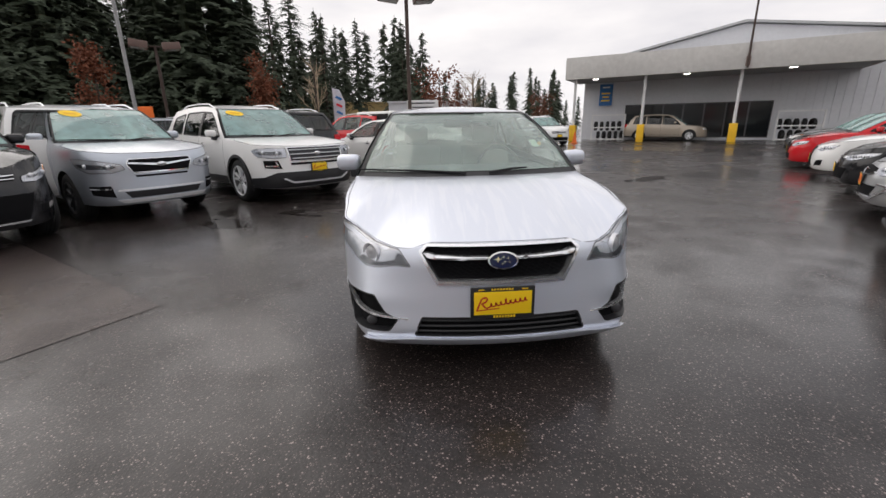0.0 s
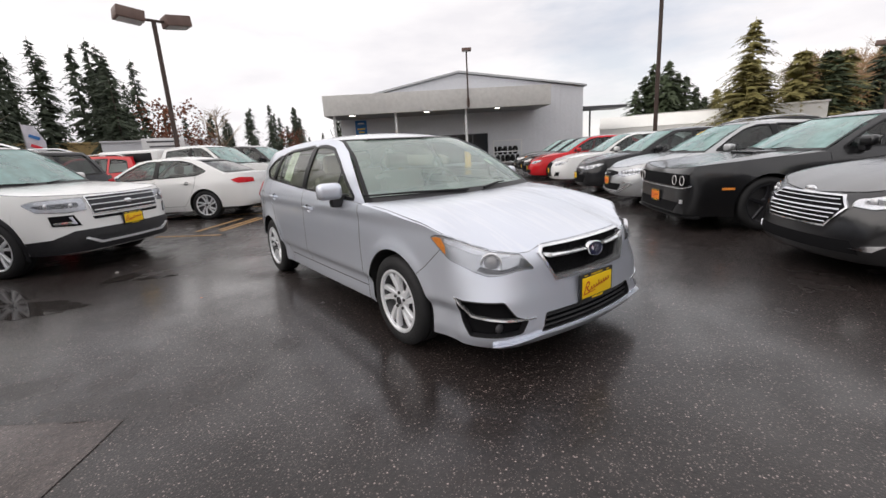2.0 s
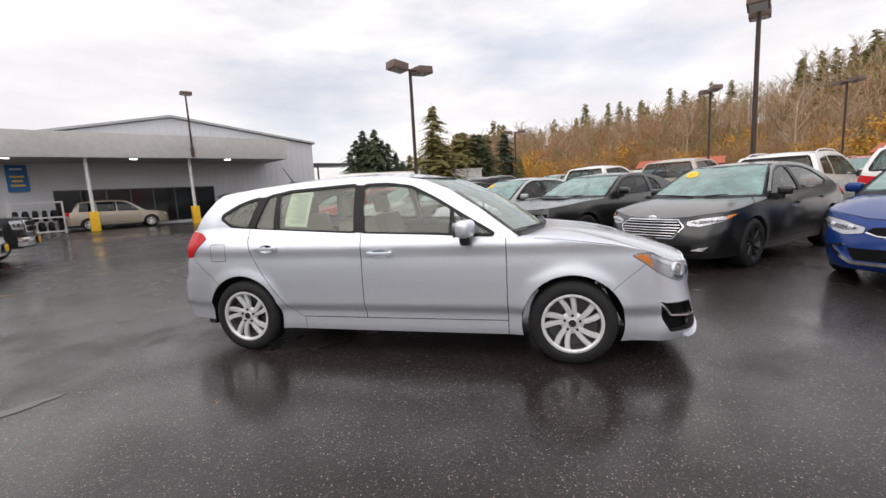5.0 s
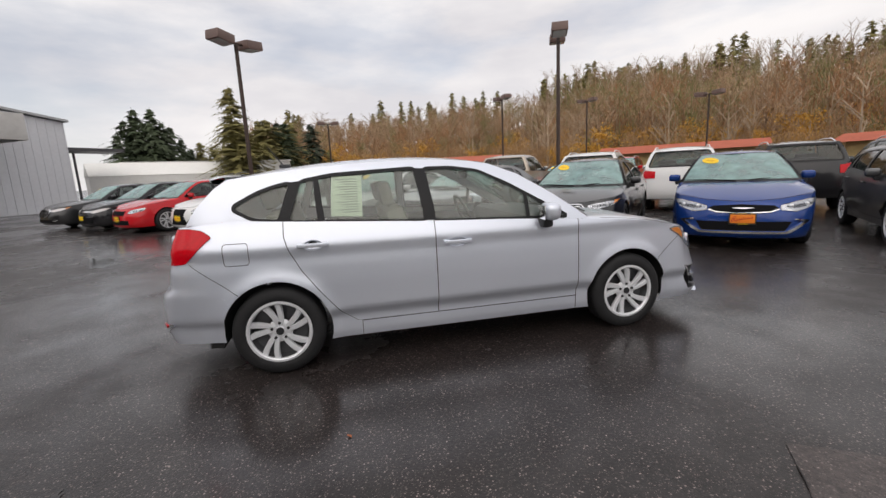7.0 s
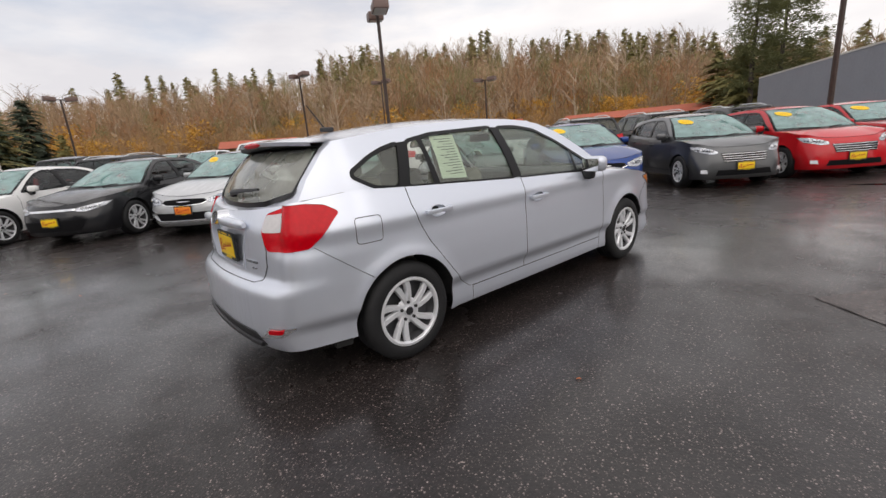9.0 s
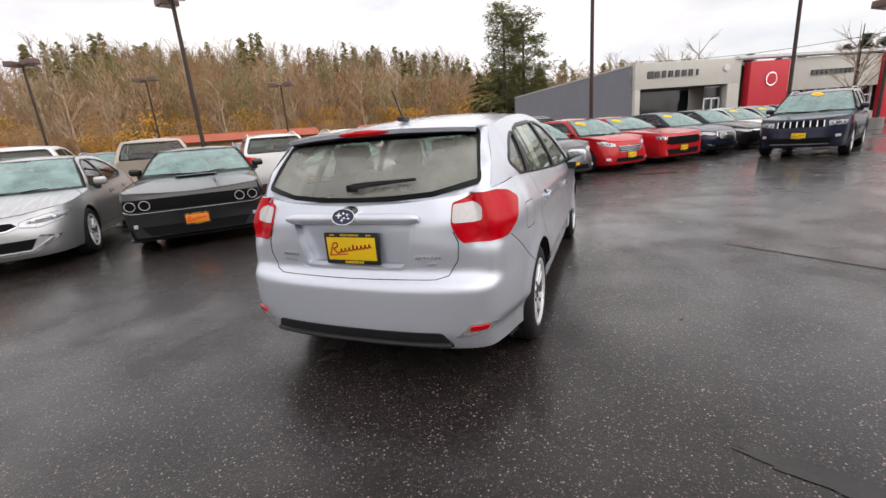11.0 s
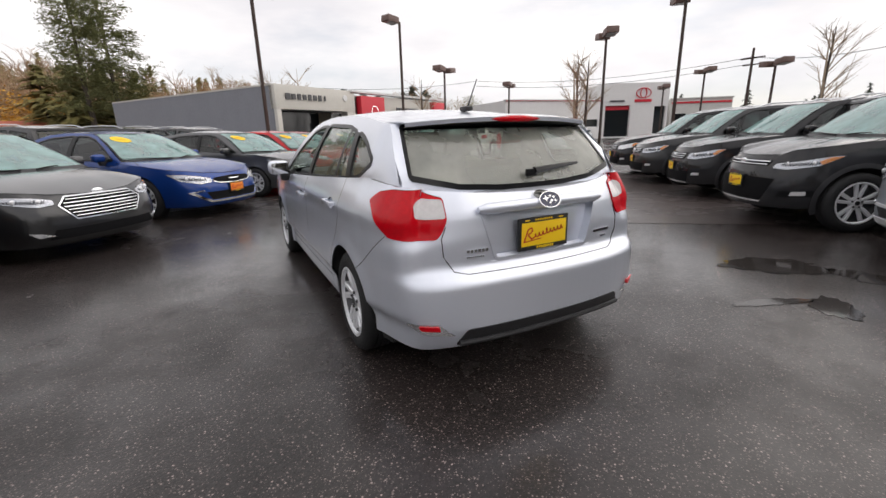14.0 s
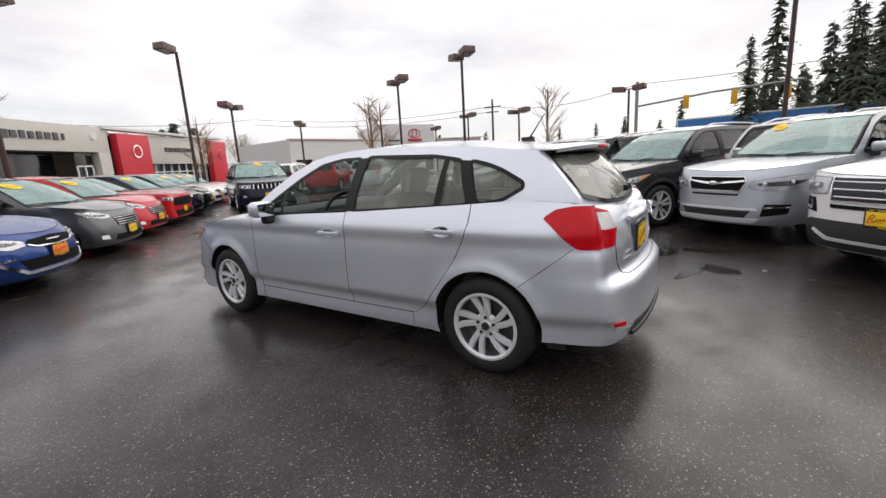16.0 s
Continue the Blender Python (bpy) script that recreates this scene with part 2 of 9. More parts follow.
def asphalt(name="wet_asphalt", pale=1.0, film=1.0, chips=1.0):
    m = bpy.data.materials.new(name)
    m.use_nodes = True
    n, l = m.node_tree.nodes, m.node_tree.links
    b = n["Principled BSDF"]
    tc = n.new("ShaderNodeTexCoord")
    def noise_(scale, detail=5, rough=0.55):
        z = n.new("ShaderNodeTexNoise"); z.inputs["Scale"].default_value, z.inputs["Detail"].default_value, z.inputs["Roughness"].default_value = scale, detail, rough
        l.new(tc.outputs["Object"], z.inputs["Vector"]); return z.outputs["Fac"]
    def rng(v, a, b_, c, d):
        r = n.new("ShaderNodeMapRange")
        for k, x in zip(("From Min", "From Max", "To Min", "To Max"), (a, b_, c, d)): r.inputs[k].default_value = x
        l.new(v, r.inputs["Value"]); return r.outputs[0]
    def math_(op, a, b_):
        r = n.new("ShaderNodeMath"); r.operation = op
        for i, x in enumerate((a, b_)):
            if isinstance(x, (int, float)): r.inputs[i].default_value = x
            else: l.new(x, r.inputs[i])
        return r.outputs[0]
    big, mid, fine = noise_(0.28, 4), noise_(1.7, 6, 0.6), noise_(38, 4, 0.7)
    vo = n.new("ShaderNodeTexVoronoi"); vo.inputs["Scale"].default_value = 74
    l.new(tc.outputs["Object"], vo.inputs["Vector"])
    wn = n.new("ShaderNodeTexWhiteNoise"); l.new(vo.outputs["Position"], wn.inputs["Vector"])
    chip = math_("MULTIPLY", rng(wn.outputs["Value"], 0.76, 1.0, 0.08, 1), rng(vo.outputs["Distance"], 0.08, 0.42, 1.0, 0.0))
    chip = math_("MULTIPLY", chip, math_("GREATER_THAN", wn.outputs["Value"], 0.76))
    base = math_("ADD", rng(mid, 0.3, 0.7, 0.003, 0.012), math_("MULTIPLY", rng(fine, 0.35, 0.7, 0, 1), 0.014))
    vo2 = n.new("ShaderNodeTexVoronoi"); vo2.inputs["Scale"].default_value = 135
    l.new(tc.outputs["Object"], vo2.inputs["Vector"])
    wn2 = n.new("ShaderNodeTexWhiteNoise"); l.new(vo2.outputs["Position"], wn2.inputs["Vector"])
    chip2 = math_("MULTIPLY", rng(wn2.outputs["Value"], 0.70, 1.0, 0.05, 1), rng(vo2.outputs["Distance"], 0.15, 0.50, 1.0, 0.0))
    chip2 = math_("MULTIPLY", chip2, math_("GREATER_THAN", wn2.outputs["Value"], 0.70))
    base = math_("ADD", base, math_("ADD", math_("MULTIPLY", chip, 0.34 * chips), math_("MULTIPLY", chip2, 0.16 * chips)))
    base = math_("MULTIPLY", base, pale)
    cc = n.new("ShaderNodeCombineColor")
    l.new(math_("MULTIPLY", base, 1.27), cc.inputs[0]); l.new(base, cc.inputs[1]); l.new(math_("MULTIPLY", base, 0.93), cc.inputs[2])
    l.new(cc.outputs[0], b.inputs["Base Color"])
    wet = rng(math_("ADD", math_("MULTIPLY", big, 0.65), math_("MULTIPLY", mid, 0.35)), 0.40, 0.57, 0.0, 1.0)
    l.new(math_("ADD", rng(wet, 0, 1, 0.56, 0.36), math_("MULTIPLY", fine, 0.14)), b.inputs["Roughness"])
    bp = n.new("ShaderNodeBump"); bp.inputs["Distance"].default_value = 0.006
    l.new(math_("ADD", math_("MULTIPLY", vo.outputs["Distance"], 0.7), fine), bp.inputs["Height"])
    l.new(rng(wet, 0, 1, 0.75, 0.40), bp.inputs["Strength"])
    l.new(bp.outputs[0], b.inputs["Normal"])
    b.inputs["Specular IOR Level"].default_value = 0.18
    b.inputs["Coat IOR"].default_value = 1.41
    # film of water over the stones
    l.new(rng(wet, 0, 1, 0.60 * film, film), b.inputs["Coat Weight"])
    l.new(rng(wet, 0, 1, 0.34, 0.13), b.inputs["Coat Roughness"])
    b2 = n.new("ShaderNodeBump"); b2.inputs["Distance"].default_value, b2.inputs["Strength"].default_value = 0.004, 0.20
    l.new(fine, b2.inputs["Height"]); l.new(b2.outputs[0], b.inputs["Coat Normal"])
    return m


M_asphalt = asphalt()
M_puddle = mat("puddle_water", (0.030, 0.026, 0.024), 0.07, spec=0.5, var=0.3, scale=5)

# ---- mesh helpers ----
def mesh_object(name, verts, faces, material, parent=None, label="", sharp=38, smooth=True):
    me = bpy.data.meshes.new(name)
    me.from_pydata([tuple(v) for v in verts], [], [tuple(f) for f in faces])
    me.validate()
    if smooth:
        me.polygons.foreach_set("use_smooth", [True] * len(me.polygons))
        me.set_sharp_from_angle(angle=radians(sharp))
    me.update()
    for m in (material if isinstance(material, (list, tuple)) else [material]):
        me.materials.append(m)
    ob = new(name, me)
    if parent is not None:
        ob.parent = parent
    if label:
        ob["label"] = label
    return ob


def part(name, bm, material, parent, label="", sharp=38):
    """Links a bmesh as one mesh object under a thing or a part."""
    me = bpy.data.meshes.new(name)
    bm.normal_update()
    bm.to_mesh(me)
    bm.free()
    me.polygons.foreach_set("use_smooth", [True] * len(me.polygons))
    me.set_sharp_from_angle(angle=radians(sharp))
    for m in (material if isinstance(material, (list, tuple)) else [material]):
        me.materials.append(m)
    ob = new(name, me)
    if parent is not None:
        ob.parent = parent
    if label:
        ob["label"] = label
    return ob


def empty(name, m=None):
    ob = new(name)
    ob.empty_display_size = 0.2
    if m is not None:
        ob.matrix_basis = m
    return ob


def add_box(bm, c, size, bevel=0.0, rot=None, seg=2):
    r = bmesh.ops.create_cube(bm, size=1.0)
    vs = r["verts"]
    bmesh.ops.scale(bm, vec=size, verts=vs)
    if bevel:
        es = list({e for v in vs for e in v.link_edges})
        g = bmesh.ops.bevel(bm, geom=es, offset=bevel, segments=seg, affect="EDGES", profile=0.6)
        vs = list({v for f in g["faces"] for v in f.verts} | {v for v in vs if v.is_valid})
    m = Matrix.Translation(c) @ (rot if rot is not None else Matrix.Identity(4))
    bmesh.ops.transform(bm, matrix=m, verts=vs)
    return vs


def add_tube(bm, pts, radii, seg=8, cap=True):
    """A round bar along a line of points."""
    rings = []
    pts = [Vector(p) for p in pts]
    for i, p in enumerate(pts):
        d = (pts[min(i + 1, len(pts) - 1)] - pts[max(i - 1, 0)]).normalized()
        a = d.cross(Vector((0, 0, 1)) if abs(d.z) < 0.9 else Vector((1, 0, 0))).normalized()
        b = d.cross(a)
        r = radii[i] if isinstance(radii, (list, tuple)) else radii
        rings.append([bm.verts.new(p + r * (math.cos(t) * a + math.sin(t) * b)) for t in [2 * math.pi * k / seg for k in range(seg)]])
    for q, w in zip(rings, rings[1:]):
        for k in range(seg):
            bm.faces.new((q[k], q[(k + 1) % seg], w[(k + 1) % seg], w[k]))
    if cap:
        bm.faces.new(rings[0][::-1]); bm.faces.new(rings[-1])


def lathe(prof, seg=40, axis="x"):
    """Verts and faces of a profile (r, h) turned round an axis."""
    vs, fs = [], []
    for k in range(seg):
        c, s = math.cos(2 * math.pi * k / seg), math.sin(2 * math.pi * k / seg)
        for r, h in prof:
            vs.append((h, r * c, r * s) if axis == "x" else (r * c, r * s, h))
    n = len(prof)
    for k in range(seg):
        for i in range(n - 1):
            a, b = k * n + i, ((k + 1) % seg) * n + i
            fs.append((a, b, b + 1, a + 1))
    return vs, fs


def inside(poly, x, y):
    """Which of the points lie inside the polygon."""
    px, py = poly[:, 0], poly[:, 1]
    qx, qy = np.roll(px, -1), np.roll(py, -1)
    x, y = x[:, None], y[:, None]
    dy = np.where(qy == py, 1e-12, qy - py)
    c = ((py > y) != (qy > y)) & (x < (qx - px) * (y - py) / dy + px)
    return c.sum(1) % 2 == 1


def refine(poly, res):
    out = []
    for a, b in zip(poly, list(poly[1:]) + [poly[0]]):
        n = max(1, int(math.hypot(b[0] - a[0], b[1] - a[1]) / res))
        out += [(a[0] + (b[0] - a[0]) * i / n, a[1] + (b[1] - a[1]) * i / n) for i in range(n)]
    return out


from mathutils.geometry import delaunay_2d_cdt


def patch(outline, f, res=0.05, holes=(), thick=0.0, back=None):
    """Triangles over a plane outline with holes, laid on the surface f(u, v). thick: the depth of its rim, towards back(u, v)."""
    loops = [refine(outline, res)] + [refine(h, res) for h in holes]
    pts, edges = [], []
    for lp in loops:
        o = len(pts)
        pts += lp
        edges += [(o + i, o + (i + 1) % len(lp)) for i in range(len(lp))]
    arr = [np.array(lp) for lp in loops]
    lo, hi = arr[0].min(0), arr[0].max(0)
    gx, gy = np.meshgrid(np.arange(lo[0] + res * 0.5, hi[0], res), np.arange(lo[1] + res * 0.5, hi[1], res))
    gx, gy = gx.ravel(), gy.ravel()
    if len(gx):
        ok = inside(arr[0], gx, gy)
        for h in arr[1:]:
            ok &= ~inside(h, gx, gy)
        allp = np.array(pts)
        gx, gy = gx[ok], gy[ok]
        if len(gx):
            d = np.min((gx[:, None] - allp[:, 0]) ** 2 + (gy[:, None] - allp[:, 1]) ** 2, axis=1)
            gx, gy = gx[d > (0.4 * res) ** 2], gy[d > (0.4 * res) ** 2]
            pts = pts + list(zip(gx.tolist(), gy.tolist()))
    v2, _, tris, *_ = delaunay_2d_cdt([Vector(p) for p in pts], edges, [], 0, 1e-6)
    v2a = np.array([(p.x, p.y) for p in v2])
    tr = np.array([list(t) for t in tris if len(t) == 3])
    c = v2a[tr].mean(1)
    ok = inside(arr[0], c[:, 0], c[:, 1])
    for h in arr[1:]:
        ok &= ~inside(h, c[:, 0], c[:, 1])
    tr = tr[ok].tolist()
    verts = [f(p[0], p[1]) for p in v2a]
    if thick:
        cnt = {}
        for t in tr:
            for a, b in ((t[0], t[1]), (t[1], t[2]), (t[2], t[0])):
                cnt[(a, b)] = 1
        o = len(verts)
        verts = verts + [back(p[0], p[1]) for p in v2a]
        for (a, b) in list(cnt):
            if (b, a) not in cnt:
                tr.append((b, a, a + o, b + o))
    return verts, tr


def grow(poly, d):
    """The polygon widened by d (its points run either way round)."""
    p = np.array(poly, float)
    area = 0.5 * np.sum(p[:, 0] * np.roll(p[:, 1], -1) - np.roll(p[:, 0], -1) * p[:, 1])
    sg = 1 if area > 0 else -1
    e0, e1 = p - np.roll(p, 1, 0), np.roll(p, -1, 0) - p
    n0 = np.stack([e0[:, 1], -e0[:, 0]], 1); n1 = np.stack([e1[:, 1], -e1[:, 0]], 1)
    n0 /= np.linalg.norm(n0, axis=1)[:, None] + 1e-9; n1 /= np.linalg.norm(n1, axis=1)[:, None] + 1e-9
    m = n0 + n1
    k = np.clip((m * m).sum(1), 0.7, 4)
    return [tuple(q) for q in p + sg * d * m * (2 / k)[:, None]]


def rounded(poly, r, n=3):
    """The polygon with its corners rounded."""
    out = []
    m = len(poly)
    for i in range(m):
        a, b, c = (np.array(poly[(i + k) % m], float) for k in (-1, 0, 1))
        la, lc = np.linalg.norm(a - b), np.linalg.norm(c - b)
        q = min(r, la * 0.45, lc * 0.45)
        s, e = b + (a - b) / la * q, b + (c - b) / lc * q
        for k in range(n + 1):
            t = k / n
            out.append(tuple((1 - t) ** 2 * s + 2 * t * (1 - t) * b + t * t * e))
    return out


def smooth_table(points, width=0.03):
    z = np.array([p[0] for p in points]); v = np.array([p[1] for p in points])
    g = np.arange(-0.3, 3.0, 0.004)
    y = np.interp(g, z, v)
    k = max(1, int(width / 0.004))
    y = np.convolve(np.pad(y, k, mode="edge"), np.ones(2 * k + 1) / (2 * k + 1), "valid")
    return g, y


def catmull(pts, n=24):
    p = [np.array(q, float) for q in pts]
    out = []
    for i in range(1, len(p) - 2):
        for k in range(n):
            t = k / n
            out.append(0.5 * ((2 * p[i]) + (-p[i - 1] + p[i + 1]) * t + (2 * p[i - 1] - 5 * p[i] + 4 * p[i + 1] - p[i + 2]) * t * t
                              + (-p[i - 1] + 3 * p[i] - 3 * p[i + 1] + p[i + 2]) * t ** 3))
    out.append(p[-2])
    return np.array(out)


# ---- cars ----
class Shell:
    """The skin of a car: y runs from its nose (negative) to its tail, x to its own left."""

    def __init__(self, S):
        self.S = S
        W, yf, yr, cf, cr = S["W"], S["yf"], S["yr"], S["cf"], S["cr"]
        q = S.get("nose_plan", (0.40, 0.10, 0.70, 0.40, 0.885, 1.0))
        half = [(0, yf), (q[0] * W, yf + q[1] * cf), (q[2] * W, yf + q[3] * cf), (q[4] * W, yf + q[5] * cf), (0.96 * W, yf + 1.75 * cf),
                (0.985 * W, yf + 2.9 * cf), (0.998 * W, -0.4), (W, 0.3), (0.995 * W, yr - 2.7 * cr), (0.975 * W, yr - 1.7 * cr),
                (0.935 * W, yr - 0.95 * cr), (0.845 * W, yr - 0.40 * cr), (0.62 * W, yr - 0.14 * cr), (0.33 * W, yr - 0.03 * cr), (0, yr)]
        ext = [(-half[1][0], half[1][1])] + half + [(-half[-2][0], half[-2][1])]
        c = catmull(ext)
        s = np.concatenate([[0], np.cumsum(np.linalg.norm(np.diff(c, axis=0), axis=1))])
        self.s, self.c, self.L = s, c, s[-1]
        t = np.gradient(c, axis=0); t /= np.linalg.norm(t, axis=1)[:, None]
        self.n = np.stack([-t[:, 1], t[:, 0]], 1) * -1
        sm = S.get("smooth", 0.03)
        self.F, self.D, self.R = smooth_table(S["front"], sm), smooth_table(S["side"], sm), smooth_table(S["rear"], sm)
        self.CF, self.CR = smooth_table(S.get("corner_front", [(0, 0), (1, 0)])), smooth_table(S.get("corner_rear", [(0, 0), (1, 0)]))
        self.top = S["top"]

    def sy(self, y):
        """The way along the plan to the flank at y."""
        return float(np.interp(y, self.c[:, 1], self.s))

    def P(self, s, z, off=0.0):
        sg = 1 if s >= 0 else -1
        a = abs(s)
        if a > self.L:
            a = 2 * self.L - a; sg = -sg
        x, y = np.interp(a, self.s, self.c[:, 0]), np.interp(a, self.s, self.c[:, 1])
        nx, ny = np.interp(a, self.s, self.n[:, 0]), np.interp(a, self.s, self.n[:, 1])
        k = math.hypot(nx, ny); nx, ny = nx / k, ny / k
        wf, wr, ws = max(0, -ny) ** 2, max(0, ny) ** 2, nx * nx
        i = wf * np.interp(z, *self.F) + wr * np.interp(z, *self.R) + ws * np.interp(z, *self.D)
        c4 = 4 * nx * nx * ny * ny
        if c4 > 1e-3:
            i += c4 * np.interp(z, *(self.CF if ny < 0 else self.CR))
        if ws > 0.5:
            for yw in (self.S["wf"], self.S["wr"]):
                d = math.hypot(y - yw, z - self.S["hub"]) - self.S["arch"]
                if -0.05 < d < 0.2:
                    i -= self.S.get("flare", 0.014) * math.exp(-(d / 0.055) ** 2)
        i -= off
        x = max(0.0, x - nx * i)
        return Vector((sg * x, y - ny * i, z))

    def R_(self, r, z, off=0.0):
        """The same, measured from the middle of the tail; positive towards the car's left."""
        return self.P((self.L - abs(r)) * (1 if r >= 0 else -1), z, off)

    def zt(self, s):
        a = abs(s)
        k = [(self.sy(q[1]) if q[0] == "y" else q[1] if q[0] == "f" else self.L - q[1], q[2]) for q in self.top]
        return float(np.interp(a, [q[0] for q in k], [q[1] for q in k]))


def poly_curve(points, x):
    return float(np.interp(x, [p[0] for p in points], [p[1] for p in points]))


def build_wheel(R, width, rim_r, style, parent, x, y, side, rim_mat, hub, lod=False):
    """A wheel of tyre and rim with its face outwards. side: 1 for the car's left."""
    w = empty("wheel"); w.parent = parent
    w.matrix_basis = pose(x, y, hub, 0, 0, 0 if side > 0 else 180)
    h = width / 2
    prof = [(rim_r, h * 0.9), (rim_r + 0.008, h * 0.98), (rim_r + 0.4 * (R - rim_r), h), (R - 0.03, h * 0.96), (R - 0.010, h * 0.84), (R, h * 0.66)]
    for k in (0.35, 0.0, -0.35):
        prof += [(R, h * (k + 0.05)), (R - 0.008, h * (k + 0.03)), (R - 0.008, h * (k - 0.03)), (R, h * (k - 0.05))]
    prof += [(R, -h * 0.66), (R - 0.03, -h * 0.96), (rim_r, -h * 0.9)]
    seg = 24 if lod else 44
    vs, fs = lathe(prof, seg)
    mesh_object("tyre", vs, fs, M_rubber, w, sharp=50)
    vs, fs = lathe([(rim_r + 0.004, h * 0.92), (rim_r - 0.012, h * 0.93), (rim_r - 0.020, h * 0.70), (rim_r - 0.035, h * 0.25), (0.05, h * 0.10), (0.0, h * 0.1)], seg)
    mesh_object("rim_barrel", vs, fs, M_barrel, w)
    vs, fs = lathe([(rim_r + 0.006, h * 0.90), (rim_r + 0.004, h * 0.97), (rim_r - 0.010, h * 0.985), (rim_r - 0.018, h * 0.93), (rim_r - 0.020, h * 0.80)], seg)
    n0, pairs, tw = style
    face, back = h * 0.90, h * 0.55
    def spoke(a, w0, w1, skew, r0=0.045, r1=None):
        r1 = r1 or rim_r - 0.012
        o = len(vs)
        for t in (0.0, 0.33, 0.7, 1.0):
            r = r0 + (r1 - r0) * t
            ww = w0 + (w1 - w0) * t
            an = a + skew * t
            c, s = math.cos(an), math.sin(an)
            zf = face - 0.022 * (1 - t) * (1 - t) - 0.006 * t
            for dx, z in ((-ww, back), (-ww, zf - 0.008), (-ww * 0.7, zf), (ww * 0.7, zf), (ww, zf - 0.008), (ww, back)):
                vs.append((z, r * c - dx * s, r * s + dx * c))
        for i in range(3):
            for k in range(5):
                q = o + i * 6 + k
                fs.append((q, q + 6, q + 7, q + 1))
    for i in range(n0):
        a = 2 * math.pi * i / n0 + 0.3
        if pairs:
            spoke(a - 0.22, 0.017, 0.021, tw); spoke(a + 0.22, 0.017, 0.021, tw)
        else:
            spoke(a, 0.026, 0.024, tw)
    o = len(vs)
    v2, f2 = lathe([(0.082, back), (0.080, face - 0.030), (0.070, face - 0.024), (0.032, face - 0.022), (0.030, face - 0.012), (0.0, face - 0.011)], 24)
    vs += v2; fs += [tuple(q + o for q in f) for f in f2]
    mesh_object("rim", vs, fs, rim_mat, w)
    if lod:
        return w
    bm = bmesh.new()
    for i in range(5):
        a = 2 * math.pi * i / 5 + 0.3
        add_tube(bm, [(face - 0.03, 0.055 * math.cos(a), 0.055 * math.sin(a)), (face - 0.010, 0.055 * math.cos(a), 0.055 * math.sin(a))], 0.010, 6)
    add_tube(bm, [(face - 0.02, 0, 0), (face - 0.008, 0, 0)], 0.026, 14)
    tagged(part("hub_bolt_circle", bm, M_black, w), kind="stuff")
    return w


def add_plate(car, centre, normal_y, m_face, tilt=0, lod=False):
    """A dealer's plate in a black frame, with its writing as plain strokes."""
    pl = empty("plate"); pl.parent = car
    pl.matrix_basis = Matrix.Translation(centre) @ Euler((radians(90 + tilt), 0, 0 if normal_y < 0 else math.pi)).to_matrix().to_4x4()
    bm = bmesh.new(); add_box(bm, (0, 0, 0), (0.325, 0.168, 0.016), 0.005); part("plate_frame", bm, M_black, pl)
    bm = bmesh.new(); add_box(bm, (0, 0, 0.008), (0.292, 0.122, 0.006), 0.001); part("plate_face", bm, m_face, pl)
    if lod:
        return pl
    bm = bmesh.new()
    zig = []
    for th in np.linspace(0, 2 * math.pi * 8, 150):
        u = th / (16 * math.pi)
        zig.append((-0.072 + 0.195 * u + 0.0065 * math.sin(th), -0.020 + 0.030 * u + 0.0095 * (1 - math.cos(th)) * (1.6 if 0.42 < u < 0.54 else 1.0), 0.0122))
    zig = [(-0.132, -0.036, 0.0122), (-0.108, 0.026, 0.0122), (-0.088, 0.034, 0.0122), (-0.078, 0.022, 0.0122), (-0.088, 0.008, 0.0122), (-0.108, 0.0, 0.0122), (-0.084, -0.026, 0.0122)] + zig
    for a, b in zip(zig, zig[1:]):
        d = Vector(b) - Vector(a); n = Vector((-d.y, d.x, 0)).normalized() * 0.0042
        bm.faces.new([bm.verts.new(Vector(q)) for q in (Vector(a) - n, Vector(b) - n, Vector(b) + n, Vector(a) + n)])
    bm.faces.new([bm.verts.new(Vector(q)) for q in ((-0.135, -0.040, 0.0122), (-0.02, -0.030, 0.0122), (-0.02, -0.025, 0.0122), (-0.135, -0.034, 0.0122))])
    part("script_stroke", bm, M_inkred, pl)
    bm = bmesh.new()
    for i in range(8):
        add_box(bm, (-0.042 + i * 0.0145, -0.0725, 0.0085), (0.009, 0.013, 0.002))
        add_box(bm, (-0.055 + i * 0.0145, 0.073, 0.0085), (0.009, 0.009, 0.002))
    add_box(bm, (-0.11, 0.073, 0.0085), (0.03, 0.006, 0.002)); add_box(bm, (0.11, 0.073, 0.0085), (0.03, 0.006, 0.002))
    tagged(part("lettering", bm, M_plate_y, pl), kind="stuff")
    return pl


def seat(car, x, y, z, w, m, bench=False):
    s = empty("seat"); s.parent = car; s.matrix_basis = pose(x, y, z)
    bm = bmesh.new(); add_box(bm, (0, -0.02, 0.06), (w, 0.50, 0.16), 0.05, pose(0, 0, 0, 6)); part("cushion", bm, m, s)
    bm = bmesh.new(); add_box(bm, (0, 0.30, 0.34), (w, 0.15, 0.58), 0.055, pose(0, 0, 0, -16)); part("backrest", bm, m, s)
    for hx in ((-w * 0.3, w * 0.3) if bench else (0,)):
        bm = bmesh.new(); add_box(bm, (hx, 0.42, 0.72), (0.25, 0.10, 0.18), 0.04, pose(0, 0, 0, -12))
        add_tube(bm, [(hx - 0.06, 0.39, 0.58), (hx - 0.06, 0.41, 0.68)], 0.007, 6); add_tube(bm, [(hx + 0.06, 0.39, 0.58), (hx + 0.06, 0.41, 0.68)], 0.007, 6)
        part("headrest", bm, m, s)


